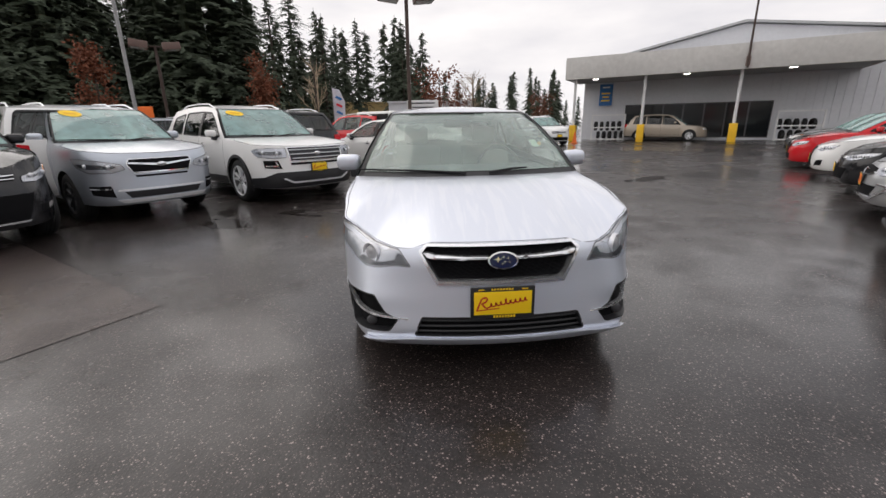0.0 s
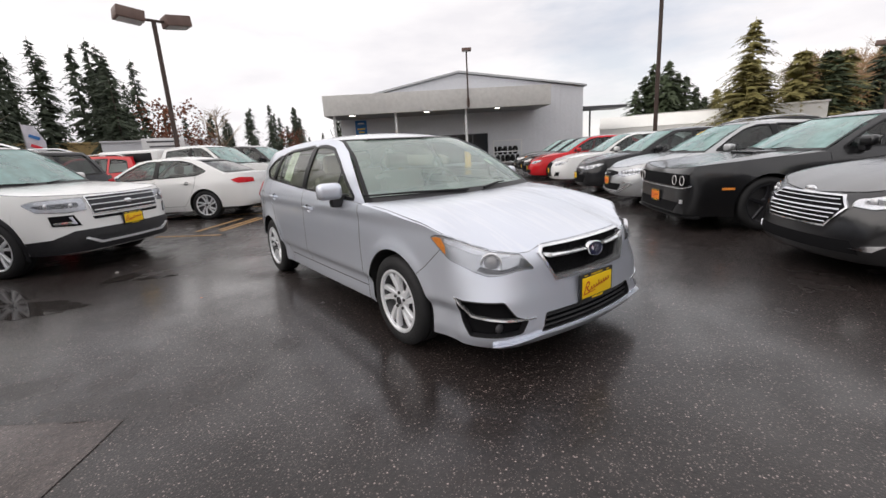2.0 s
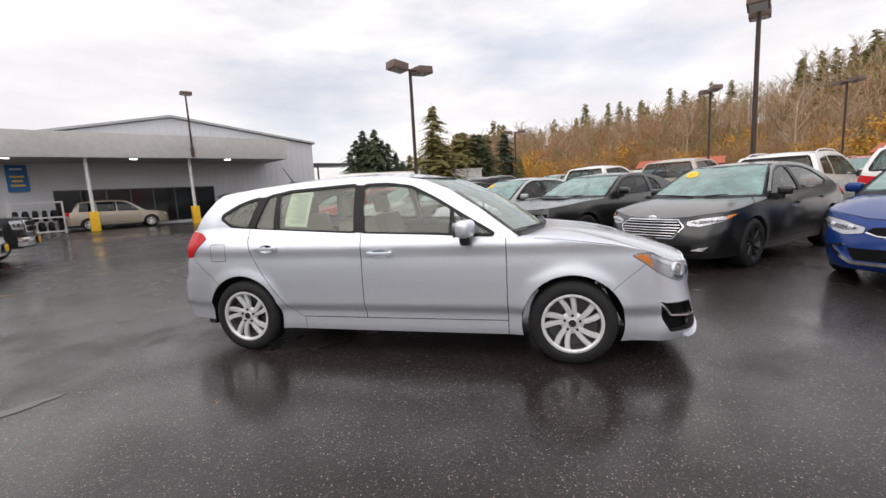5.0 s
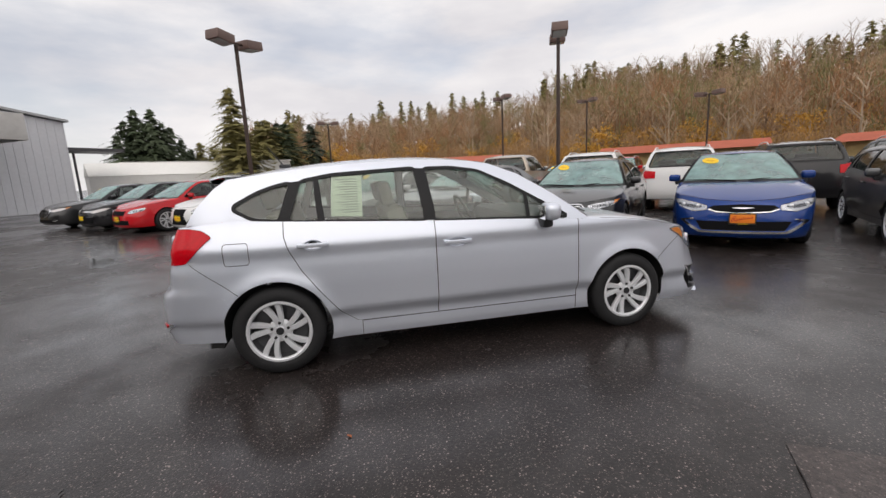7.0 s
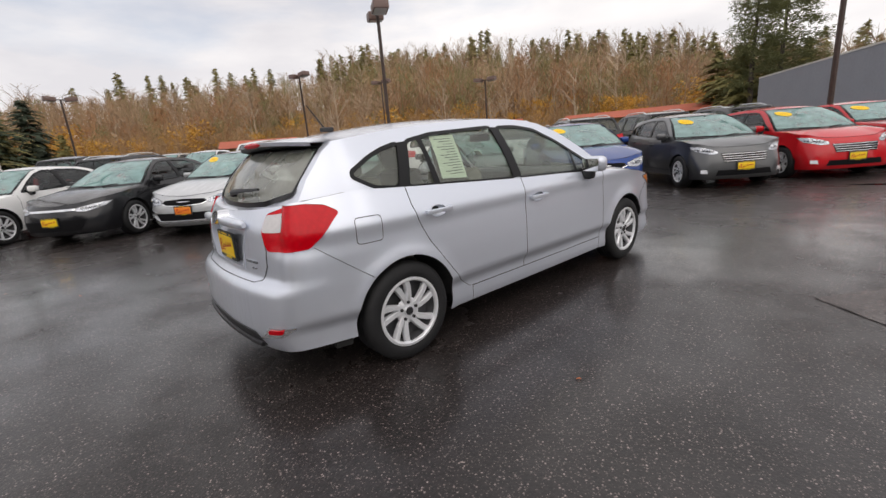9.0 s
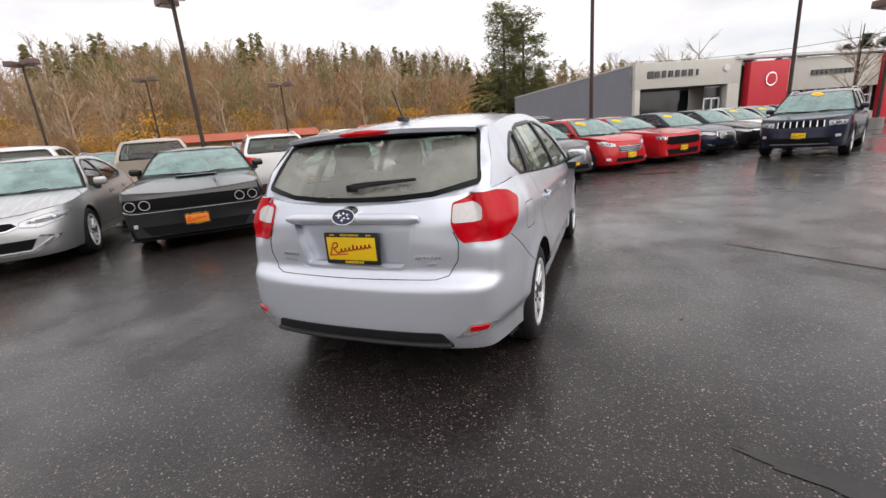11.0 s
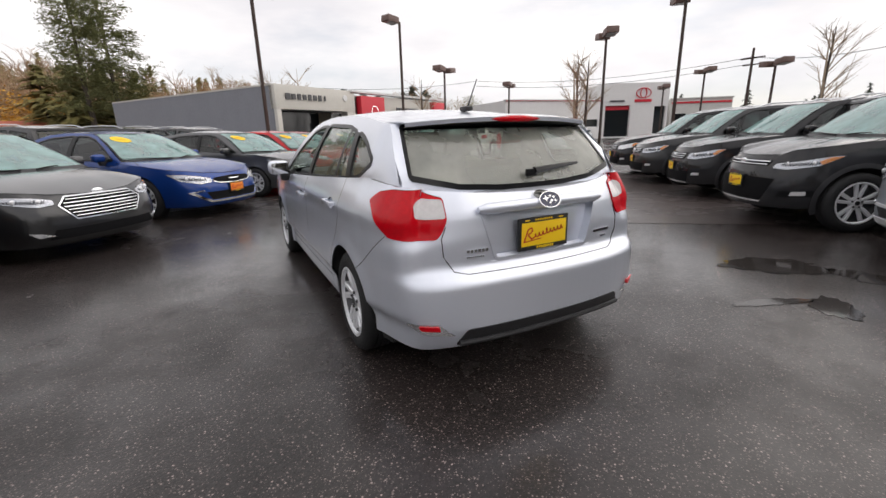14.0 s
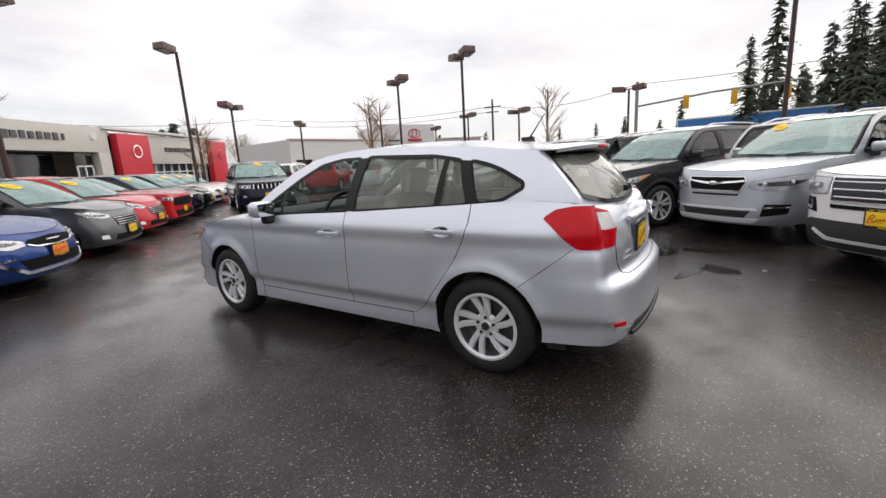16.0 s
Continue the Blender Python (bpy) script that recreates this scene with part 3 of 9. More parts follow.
def build_car(name, S, body, at, turn, label, category="car"):
    """One car out of its numbers S. at: the middle of its wheelbase on the ground."""
    lod = S.get("lod", False)
    res = 0.16 if lod else S.get("res", 0.09)
    H = Shell(S)
    car = empty(name, pose(at[0], at[1], at[2] if len(at) > 2 else 0, 0, 0, turn))
    tagged(car, label, category, S.get("group", ""))
    sy, P, zt = H.sy, H.P, H.zt
    hub, Ra, wf, wr = S["hub"], S["arch"], S["wf"], S["wr"]
    zs, zd = S["sill"], S["door_z"]
    top = lambda y: zt(sy(y))
    g = 0.003
    lowc = S.get("cladding")

    def put(nm, outline, f, m, holes=(), r=None, lab="", thick=0.0, back=None, par=None):
        vs, fs = patch(outline, f, r or res, holes, thick, back)
        t3 = [q for q in fs if len(q) == 3]
        nrm = sum(((vs[q[1]] - vs[q[0]]).cross(vs[q[2]] - vs[q[0]]).dot((vs[q[0]] + vs[q[1]] + vs[q[2]]) / 3 - Vector((0, 0.2, 0.75))) for q in t3), 0.0)
        if nrm < 0:
            fs = [tuple(q)[::-1] for q in fs]
        return mesh_object(nm, vs, fs, m, par or car, lab)

    def arc(yw, a0, a1, n=22, rr=0.0):
        return [(yw + (Ra + rr) * math.cos(a), hub + (Ra + rr) * math.sin(a)) for a in np.linspace(a0, a1, n)]

    def side(poly, sgn):
        return [(sgn * sy(y), z) for y, z in poly]

    def topline(y0, y1, n=10):
        return [(y, top(y) - 0.0) for y in np.linspace(y0, y1, n)]

    # flanks
    a_lo = math.asin(max(-0.6, (zs - hub) / Ra))
    ybf = wf - Ra * math.cos(math.asin(min(0.9, (S["bump_seam"] - hub) / Ra)))
    ybr = wr + Ra * math.cos(math.asin(min(0.9, (S["bump_seam_r"] - hub) / Ra)))
    a_f = math.pi - math.asin(min(0.9, (S["bump_seam"] - hub) / Ra))
    a_r = math.asin(min(0.9, (S["bump_seam_r"] - hub) / Ra))
    y1, y2 = S["doors"][0], S["doors"][1]
    rear_edge = S["rear_edge"]           # rear edge of the last door, from the bottom up
    yfs = S.get("fender_front", ybf - 0.10)
    yrs = S.get("quarter_rear", ybr + 0.10)
    fender = arc(wf, a_f, a_lo) + [(y1 - g, zs), (y1 - g, top(y1))] + topline(y1 - g, yfs)[1:]
    panels = [("fender", fender)]
    d1 = [(y1 + g, zd), (y2 - g, zd), (y2 - g, top(y2))] + topline(y2 - g, y1 + g)[1:]
    if S.get("two_door"):
        d1 = [(y1 + g, zd)] + [(y - g, z) for y, z in rear_edge] + topline(rear_edge[-1][0] - g, y1 + g)
    panels.append(("front_door", d1))
    if not S.get("two_door"):
        d2 = [(y2 + g, zd)] + [(y - g, z) for y, z in rear_edge] + topline(rear_edge[-1][0] - g, y2 + g)
        panels.append(("rear_door", d2))
    a_s = math.pi - a_lo
    ysr = wr + Ra * math.cos(a_s)
    quarter = [(y + g, z) for y, z in rear_edge[::-1]] + [(rear_edge[0][0] - 0.026, zd - g), (rear_edge[0][0] - 0.026, zs), (ysr - 0.015, zs)] + arc(wr, a_s, a_r)
    quarter += [(yrs, S["bump_seam_r"] + 0.10)] + topline(yrs, rear_edge[-1][0] + g)
    panels.append(("quarter_panel", quarter))
    rocker = [(y1 + g, zs), (rear_edge[0][0] - 0.03, zs), (rear_edge[0][0] - 0.03, zd - 2 * g), (y1 + g, zd - 2 * g)]
    panels.append(("rocker_panel", rocker))
    def cup_line(hy, hz):
        return [(hy + 0.064 * math.cos(a), hz - 0.004 + 0.035 * math.sin(a)) for a in np.linspace(0, 2 * math.pi, 25)[:-1]]
    for sg in (1, -1):
        for nm, poly in panels:
            m = body if not (lowc and nm == "rocker_panel") else M_black
            cups = [side(cup_line(hy, hz), sg) for hy, hz in S["handles"] if S.get("fine_doors") and inside(np.array(poly), np.array([hy]), np.array([hz]))[0]]
            put(nm, side(poly, sg), P, m, cups)
        if lowc:
            for yw in (wf, wr):
                put("arch_cladding", side(arc(yw, -0.35, math.pi + 0.35, 24) + arc(yw, math.pi + 0.35, -0.35, 24, 0.055), sg), lambda s, z: P(s, z, 0.006), M_black, r=0.05)
        # door handles
        for hy, hz in S.get("handles", ()):
            bm = bmesh.new()
            p = P(sg * sy(hy), hz, 0.026)
            add_box(bm, p, (0.016, 0.19, 0.028), 0.007)
            add_box(bm, P(sg * sy(hy - 0.085), hz, 0.010), (0.04, 0.03, 0.026), 0.006)
            add_box(bm, P(sg * sy(hy + 0.085), hz, 0.010), (0.04, 0.03, 0.026), 0.006)
            part("door_handle", bm, S.get("handle_mat", body), car)
            if lod:
                continue
            cup = cup_line(hy, hz)
            if S.get("fine_doors"):
                s0_, w_ = sy(hy), 0.066
                bowl = lambda s, z: P(s, z, -0.030 * math.sqrt(max(0, 1 - ((abs(s) - s0_) / w_) ** 2 - ((z - hz) / 0.037) ** 2)))
                put("handle_cup", side(cup, sg), bowl, body, r=0.012)
            else:
                # no bowl here: the cup's shade is a flat dark oval laid on the door
                put("handle_cup", side(cup, sg), lambda s, z: P(s, z, 0.002), S.get("cup_mat", M_trim), r=0.03)

    # nose and tail: one skin each with the openings let in
    sf, sr = sy(yfs), sy(ybr)
    zbf = lambda s: S["lip"][0] + (S["lip"][1] - S["lip"][0]) * min(1, abs(s) / sy(wf - Ra)) ** 3
    n = 16
    def nose():
        right = [(-sy(y), z) for y, z in arc(wf, math.pi - math.asin(max(-0.9, (zbf(sy(wf - Ra)) - hub) / Ra)), a_f, 8)]
        left = [(-a, z) for a, z in right][::-1]
        up = [(-sf + 2 * sf * i / (2 * n), zt(sf - 2 * sf * i / (2 * n))) for i in range(2 * n + 1)]
        s0 = sy(wf - Ra)
        low = [(s0 - 2 * s0 * i / (2 * n), zbf(s0 - 2 * s0 * i / (2 * n))) for i in range(1, 2 * n)]
        return right + up + left + low
    put("front_bumper", nose(), P, body, S.get("nose_holes", ()))
    zbr = S["lip_r"]
    def tail():
        Lr = lambda y: H.L - sy(y)
        right = [(-Lr(y), z) for y, z in arc(wr, math.asin(max(-0.9, (zbr - hub) / Ra)), a_r, 8)] + [(-Lr(yrs), S["bump_seam_r"] + 0.10)]
        left = [(-a, z) for a, z in right][::-1]
        r0, r1 = Lr(yrs), Lr(wr + Ra)
        hr = S.get("tail_top", lambda r: zt(H.L - abs(r)))
        up = [(-r0 + 2 * r0 * i / (2 * n), hr(-r0 + 2 * r0 * i / (2 * n))) for i in range(2 * n + 1)]
        low = [(r1 - 2 * r1 * i / (2 * n), zbr) for i in range(1, 2 * n)]
        return right + up + left + low
    put("rear_bumper", tail(), H.R_, body, S.get("tail_holes", ()))

    # dark shell behind the joints, floor and wheel wells
    vs, fs = [], []
    ys = np.concatenate([np.linspace(S["yf"] + 0.42, wf - Ra, 6), wf + Ra * np.cos(np.linspace(math.pi, 0, 17)), np.linspace(wf + Ra + 0.05, wr - Ra - 0.05, 10),
                         wr + Ra * np.cos(np.linspace(math.pi, 0, 17)), np.linspace(wr + Ra + 0.02, S["yr"] - 0.36, 6)])
    for y in ys:
        zb = zs + 0.01
        for yw in (wf, wr):
            if abs(y - yw) <= Ra + 1e-6:
                zb = max(zb, hub + math.sqrt(max(0, Ra * Ra - (y - yw) ** 2)))
        p, q = P(sy(y), zb, -0.012), P(sy(y), min(top(y), S["belt"]) - 0.06, -0.02)
        inner = 0.58 * S["W"]
        row = [(p.x, y, zb), (inner, y, zb), (q.x, y, q.z)]
        vs += row + [(-a, b, c) for a, b, c in row]
    m = len(ys)
    for i in range(m - 1):
        a, b = i * 6, (i + 1) * 6
        fs += [(a, b, b + 1, a + 1), (a + 3, a + 4, b + 4, b + 3), (a + 1, b + 1, b + 4, a + 4), (a, a + 2, b + 2, b), (a + 3, b + 3, b + 5, a + 5)]
    fs += [(0, 1, 4, 3, 5, 2), tuple(reversed([(m - 1) * 6 + k for k in (0, 1, 4, 3, 5, 2)]))]
    mesh_object("underbody", vs, fs, M_under, car, smooth=False)

    # glasshouse
    A, D, E = S["a_line"], S["d_line"], S["roof_line"]
    tum, tum2 = S["tumble"]
    def gx(y, z):
        b = top(min(max(y, A[0][0]), D[0][0]))
        yy = min(max(y, A[0][0]), S["yr"] - 0.25)
        xb = P(sy(yy), top(yy)).x - 0.008
        d = max(0, z - top(yy))
        return xb - tum * d - tum2 * d * d
    def gs(sgn, off=0.0):
        return lambda y, z: Vector((sgn * (gx(y, z) + off), y, z))
    roofz = lambda y: poly_curve(E, y)
    ya = lambda z: float(np.interp(z, [p[1] for p in A], [p[0] for p in A]))
    yd = lambda z: float(np.interp(z, [p[1] for p in D], [p[0] for p in D]))
    outline = list(A) + [(y, roofz(y)) for y in np.linspace(A[-1][0], D[-1][0], 18)[1:-1]] + list(D)[::-1] + topline(D[0][0] - 0.02, A[0][0] + 0.02, 14)
    wins = [rounded(w, 0.035) for w in S["windows"]]
    for sg in (1, -1):
        put("side_frame", outline, gs(sg), body, wins)
        for i, w in enumerate(wins):
            skip = sg > 0 and i in S.get("open_windows", ())
            if not skip:
                put("side_window", w, gs(sg, -0.008), S.get("glass", M_glass), r=max(res, 0.06))
            put("window_trim", grow(w, 0.016), gs(sg, 0.003), M_trim, [grow(w, -0.006)], r=max(res, 0.06), thick=0 if lod else 1, back=gs(sg, -0.010))
        for w in S.get("pillars", ()):
            put("pillar_trim", w, gs(sg, 0.006), M_trim, r=min(0.08, res))
    bow, bowr = S.get("bow", (0.16, 0.12))
    def screen(u, z, off=0.0):
        y = ya(z)
        x = gx(y, z)
        return Vector((u * (x + off * 0.2), y - bow * (1 - u * u) - off, z + off * 0.6))
    def rearwin(u, z, off=0.0):
        y = yd(z)
        x = gx(y, z)
        return Vector((u * (x + off * 0.2), y + bowr * (1 - u * u) + off, z + off * 0.3))
    z0, z1 = A[0][1], A[-1][1]
    ws_ = [(-0.97, z0 + 0.0), (0.97, z0 + 0.0), (0.955, z1 - 0.004), (-0.955, z1 - 0.004)]
    ri = 0.12
    put("windscreen", ws_, lambda u, z: screen(u, z), S.get("glass_front", M_glass), r=ri)
    put("windscreen_band", [(-0.985, z0 - 0.004), (0.985, z0 - 0.004), (0.970, z1 - 0.003), (-0.970, z1 - 0.003)], lambda u, z: screen(u, z, 0.004), M_trim, [[(-0.950, z0 + 0.030), (0.950, z0 + 0.030), (0.940, z1 - 0.012), (-0.940, z1 - 0.012)]], r=ri)
    zr0, zr1 = S.get("rear_z0") or D[0][1], D[-1][1]
    rw = S.get("rear_glass") or [(-0.90, zr0 + 0.03), (0.90, zr0 + 0.03), (0.88, zr1 - 0.04), (-0.88, zr1 - 0.04)]
    rr_ = S.get("rear_round", 0.06)
    put("rear_frame", [(-1, zr0), (1, zr0), (1, zr1), (-1, zr1)], rearwin, body, [rounded(rw, rr_)], r=ri)
    put("rear_window", rounded(rw, rr_), lambda u, z: rearwin(u, z, -0.006), S.get("glass_rear", S.get("glass", M_glass)), r=ri)
    put("rear_window_band", grow(rounded(rw, rr_), 0.012), lambda u, z: rearwin(u, z, 0.004), M_trim, [grow(rounded(rw, rr_), -S.get("rear_band", 0.022))], r=ri)

    # roof, bonnet, deck
    yA, yD = A[-1][0], D[-1][0]
    crown = S.get("crown", 0.05)
    vs, fs = [], []
    nu, nv = 14, 20
    for j in range(nv + 1):
        t = j / nv
        for i in range(nu + 1):
            u = -1 + 2 * i / nu
            yy0, yy1 = yA - bow * (1 - u * u), yD + bowr * (1 - u * u)
            y = yy0 + (yy1 - yy0) * t
            yc = min(max(y, yA), yD)
            ye = yA + (yD - yA) * t
            z = roofz(ye) + crown * (1 - u * u) * math.sin(math.pi * min(1, max(0, t))) ** 0.6
            vs.append((u * gx(ye, roofz(ye)), y, z))
    for j in range(nv):
        for i in range(nu):
            a = j * (nu + 1) + i
            fs.append((a, a + 1, a + nu + 2, a + nu + 1))
    mesh_object("roof", vs, fs, body, car)
    def cover(nm, s1, edge, target, power, pos, flip, lift=0.0, nu=28, nv=14, ridge=0.0):
        vs, fs = [], []
        for i in range(nu + 1):
            k = -1 + 2 * i / nu
            a = edge(k * s1)
            u = math.copysign(abs(k) ** pos, k)
            b = target(u)
            for j in range(nv + 1):
                v = j / nv
                p = a.lerp(b, v)
                p.z = a.z + (b.z - a.z) * (1 - (1 - v) ** power) + lift * math.sin(math.pi * v) * (1 - k * k)
                p.z += ridge * (math.exp(-((abs(k) - 0.50 + 0.10 * v) / 0.06) ** 2) - 0.6 * math.exp(-((abs(k) - 0.66 + 0.1 * v) / 0.09) ** 2)) * math.sin(math.pi * min(1, v * 1.15)) ** 0.5 if v < 0.87 else 0
                vs.append(p)
        for i in range(nu):
            for j in range(nv):
                a = i * (nv + 1) + j
                q = (a, a + 1, a + nv + 2, a + nv + 1)
                fs.append(q if not flip else q[::-1])
        return mesh_object(nm, vs, fs, body, car)
    sA = sy(A[0][0] + 0.03)
    cover("bonnet", sA, lambda s: P(s, zt(s)), lambda u: screen(u, z0, 0.002), S.get("hood_pow", 1.7), S.get("hood_pos", 0.85), True, S.get("hood_lift", 0.01), 64 if res < 0.05 else 28, 24 if res < 0.05 else 14, S.get("hood_ridge", 0.006))
    def hood_at(k, v, up=0.0015):
        s_ = k * sA; a = P(s_, zt(s_)); b = screen(math.copysign(abs(k) ** S.get("hood_pos", 0.85), k), z0, 0.002)
        p = a.lerp(b, v); p.z = a.z + (b.z - a.z) * (1 - (1 - v) ** S.get("hood_pow", 1.7)) + S.get("hood_lift", 0.01) * math.sin(math.pi * v) * (1 - k * k) + up
        return p
    if not lod:
        kk = S.get("hood_cut", 0.80)
        bm = bmesh.new()
        if S.get("hood_path"):
            hp = S["hood_path"]
            path = [(float(np.interp(t, [q[0] for q in hp], [q[1] for q in hp])) / sA, float(np.interp(t, [q[0] for q in hp], [q[2] for q in hp]))) for t in np.linspace(0, 1, 40)]
            add_tube(bm, [hood_at(-k_, v, 0.0) for k_, v in path[::-1]] + [hood_at(k_, v, 0.0) for k_, v in path[1:]], 0.0017, 5)
        else:
            for sg in (1, -1):
                add_tube(bm, [hood_at(sg * kk, v) for v in np.linspace(0.01, 0.97, 16)], 0.0035, 5)
            add_tube(bm, [hood_at(k_, 0.012) for k_ in np.linspace(-kk, kk, 24)], 0.0035, 5)
        part("bonnet_seam", bm, M_gap, car)
    rD = H.L - sy(D[0][0] - 0.03)
    cover("tail_deck", rD, lambda r: H.R_(r, zt(H.L - abs(r))), lambda u: rearwin(u, zr0, 0.002), 1.4, S.get("deck_pos", 1.0), False)
    # cowl below the windscreen
    for sg in (1, -1):
        if lod:
            continue
        arm = [screen(sg * 0.1 + 0.05, z0 + 0.012, 0.02), screen(sg * 0.45 - 0.1, z0 + 0.03, 0.022), screen(sg * 0.75 - 0.25, z0 + 0.035, 0.02)]
        bm = bmesh.new()
        add_tube(bm, arm, [0.010, 0.008, 0.006], 6)
        part("wiper", bm, M_trim, car)
    put("cowl", [(-0.94, z0 - 0.005), (0.94, z0 - 0.005), (0.94, z0 + 0.022), (-0.94, z0 + 0.022)], lambda u, z: screen(u, z, 0.008), M_black, r=0.2)

    # mirrors
    for sg in (1, -1):
        my, mz = S["mirror"]
        x0 = P(sg * sy(my), top(my)).x
        mir = empty("mirror"); mir.parent = car
        mir.matrix_basis = Matrix.Translation((x0, my, mz))
        bm = bmesh.new(); add_box(bm, (sg * 0.095, -0.01, 0.055), (0.185, 0.115, 0.125), 0.054, pose(0, 0, 0, 0, 0, sg * 8), 5); part("mirror_shell", bm, S.get("mirror_mat", body), mir)
        bm = bmesh.new(); add_box(bm, (sg * 0.015, 0.0, -0.020), (0.15, 0.085, 0.10), 0.03); part("mirror_stalk", bm, M_black, mir)
        bm = bmesh.new(); add_box(bm, (sg * 0.085, 0.052, 0.05), (0.16, 0.006, 0.10), 0.002, pose(0, 0, 0, 0, 0, sg * 8)); part("mirror_glass", bm, M_chrome, mir)

    # wheels
    for yw in (wf, wr):
        for sg in (1, -1):
            build_wheel(S["tyre"], S.get("tyre_w", 0.205), S["rim"], S.get("spokes", (5, True, 0.25)), car, sg * (S["W"] - 0.035 - S.get("tyre_w", 0.205) / 2 + 0.02), yw, sg, S.get("rim_mat", M_alloy), hub, lod)

    # cabin
    cm = S.get("cabin", M_cabin)
    if lod:
        bm = bmesh.new()
        for sg in (1, -1):
            add_box(bm, (sg * 0.36, S["seat_y"] + 0.3, S["belt"] - 0.12), (0.5, 0.15, 0.75), 0.05)
        add_box(bm, (0, (S["back_seat"] or 1) + 0.3, S["belt"] - 0.15), (1.2, 0.15, 0.6), 0.05)
        part("seats", bm, cm, car)
    zc = S["belt"] - 0.52
    for sg in (() if lod else (1, -1)):
        seat(car, sg * 0.36, S["seat_y"], zc, 0.50, cm)
    if S.get("back_seat") and not lod:
        seat(car, 0, S["back_seat"], zc + 0.02, 1.18, cm, True)
    bm = bmesh.new()
    add_box(bm, (0, A[0][0] + 0.20, S["belt"] - 0.13), (1.36 * S["W"] / 0.87, 0.50, 0.24), 0.06)
    part("dashboard", bm, M_dash, car)
    if not lod:
     sw = empty("steering_wheel"); sw.parent = car; sw.matrix_basis = pose(0.36, S["seat_y"] - 0.42, S["belt"] - 0.06, 65)
     v_, f_ = lathe([(0.185 + 0.016 * math.cos(a), 0.016 * math.sin(a)) for a in np.linspace(0, 2 * math.pi, 9)], 28, "z")
     mesh_object("wheel_rim", v_, f_, M_black, sw)
     bm = bmesh.new(); add_box(bm, (0, 0, 0), (0.34, 0.05, 0.02), 0.008); add_box(bm, (0, -0.08, 0), (0.05, 0.18, 0.02), 0.008); part("wheel_hub", bm, M_dash, sw)
     bm = bmesh.new(); add_box(bm, (0, ya(z1) - 0.10, z1 - 0.10), (0.24, 0.03, 0.07), 0.015); part("rear_view_mirror", bm, M_trim, car)

    # nose furniture
    for nm, poly, m, off, hl in S.get("nose", ()):
        if nm == "headlamp" and not lod:
            # bowl, dark bezel and projectors under a clear cover
            cx, cz = np.mean([q[0] for q in poly]), np.mean([q[1] for q in poly])
            for sg in (1, -1):
                lp = put("headlamp", rounded([(sg * a, z) for a, z in poly], 0.02), lambda s, z: P(s, z, off - 0.004), M_headbowl, r=min(res, 0.05), thick=1, back=lambda s, z: P(s, z, off - 0.03))
                put("lamp_joint", grow(rounded([(sg * a, z) for a, z in poly], 0.02), 0.005), lambda s, z: P(s, z, off - 0.0065), M_gap, r=0.05, par=lp)
                put("lamp_bezel", rounded([(sg * (cx + (a - cx) * 0.74), cz - 0.008 + (z - cz) * 0.38) for a, z in poly], 0.02), lambda s, z: P(s, z, off - 0.001), M_bezel, r=0.05, par=lp)
                for k_ in (-0.28, 0.18):
                    wd = max(q[0] for q in poly) - min(q[0] for q in poly)
                    c_ = P(sg * (cx + k_ * wd * 0.8), cz - 0.004 + 0.10 * k_ * wd * 0.5, off + 0.001)
                    bm = bmesh.new(); bmesh.ops.create_uvsphere(bm, u_segments=12, v_segments=7, radius=0.028, matrix=Matrix.Translation(c_) @ Matrix.Diagonal((1, 0.45, 1, 1))); part("projector", bm, M_lampbowl, lp)
                put("lamp_cover", rounded([(sg * a, z) for a, z in poly], 0.02), lambda s, z: P(s, z, off + 0.012), M_clear, r=0.05, par=lp)
            continue
        for sg in ((1, -1) if hl else (1,)):
            put(nm, [(sg * a, z) for a, z in poly], lambda s, z: P(s, z, off), m, r=min(res, 0.06), thick=1, back=lambda s, z: P(s, z, off - 0.03))
    for nm, poly, m, off, hl in S.get("tail", ()):
        for sg in ((1, -1) if hl else (1,)):
            put(nm, [(sg * a, z) for a, z in poly], lambda s, z: H.R_(s, z, off), m, r=min(res, 0.06), thick=1, back=lambda s, z: H.R_(s, z, off - 0.03))
    for ps, pz, rw_, m in S.get("plates", ()):
        if rw_:
            add_plate(car, H.R_(0, pz, ps), 1, m, S.get("plate_tilt", 0), lod)
        else:
            add_plate(car, P(0, pz, ps), -1, m, 0, lod)
    if S.get("bars"):
        x_, za, zb_, k, mm, thick_ = S["bars"]
        for z in np.linspace(za, zb_, k):
            w_ = np.interp(z, [q[0] for q in x_], [q[1] for q in x_]) if isinstance(x_[0], tuple) else np.interp(z, [za, zb_], x_)
            bm = bmesh.new(); add_tube(bm, [P(s, z, 0.012) for s in np.linspace(-w_, w_, 12)], thick_, 6); part("grille_bar", bm, mm, car)
    for poly, wd, mm, off in S.get("rings", ()):
        put("grille_frame", grow(poly, wd), lambda s, z: P(s, z, off), mm, [poly], r=0.05, thick=1, back=lambda s, z: P(s, z, off - 0.02))
    if S.get("nose_badge") and not lod:
        c_ = P(0, S["nose_badge"], 0.016)
        v_, f_ = lathe([(0.0, 0.010), (0.040, 0.008), (0.052, 0.003), (0.054, -0.010)], 20, "z")
        ob_ = mesh_object("nose_badge", v_, f_, M_satin, car); ob_.matrix_basis = Matrix.Translation(c_) @ Euler((radians(90), 0, 0)).to_matrix().to_4x4() @ Matrix.Diagonal((1.2, 0.62, 1, 1))
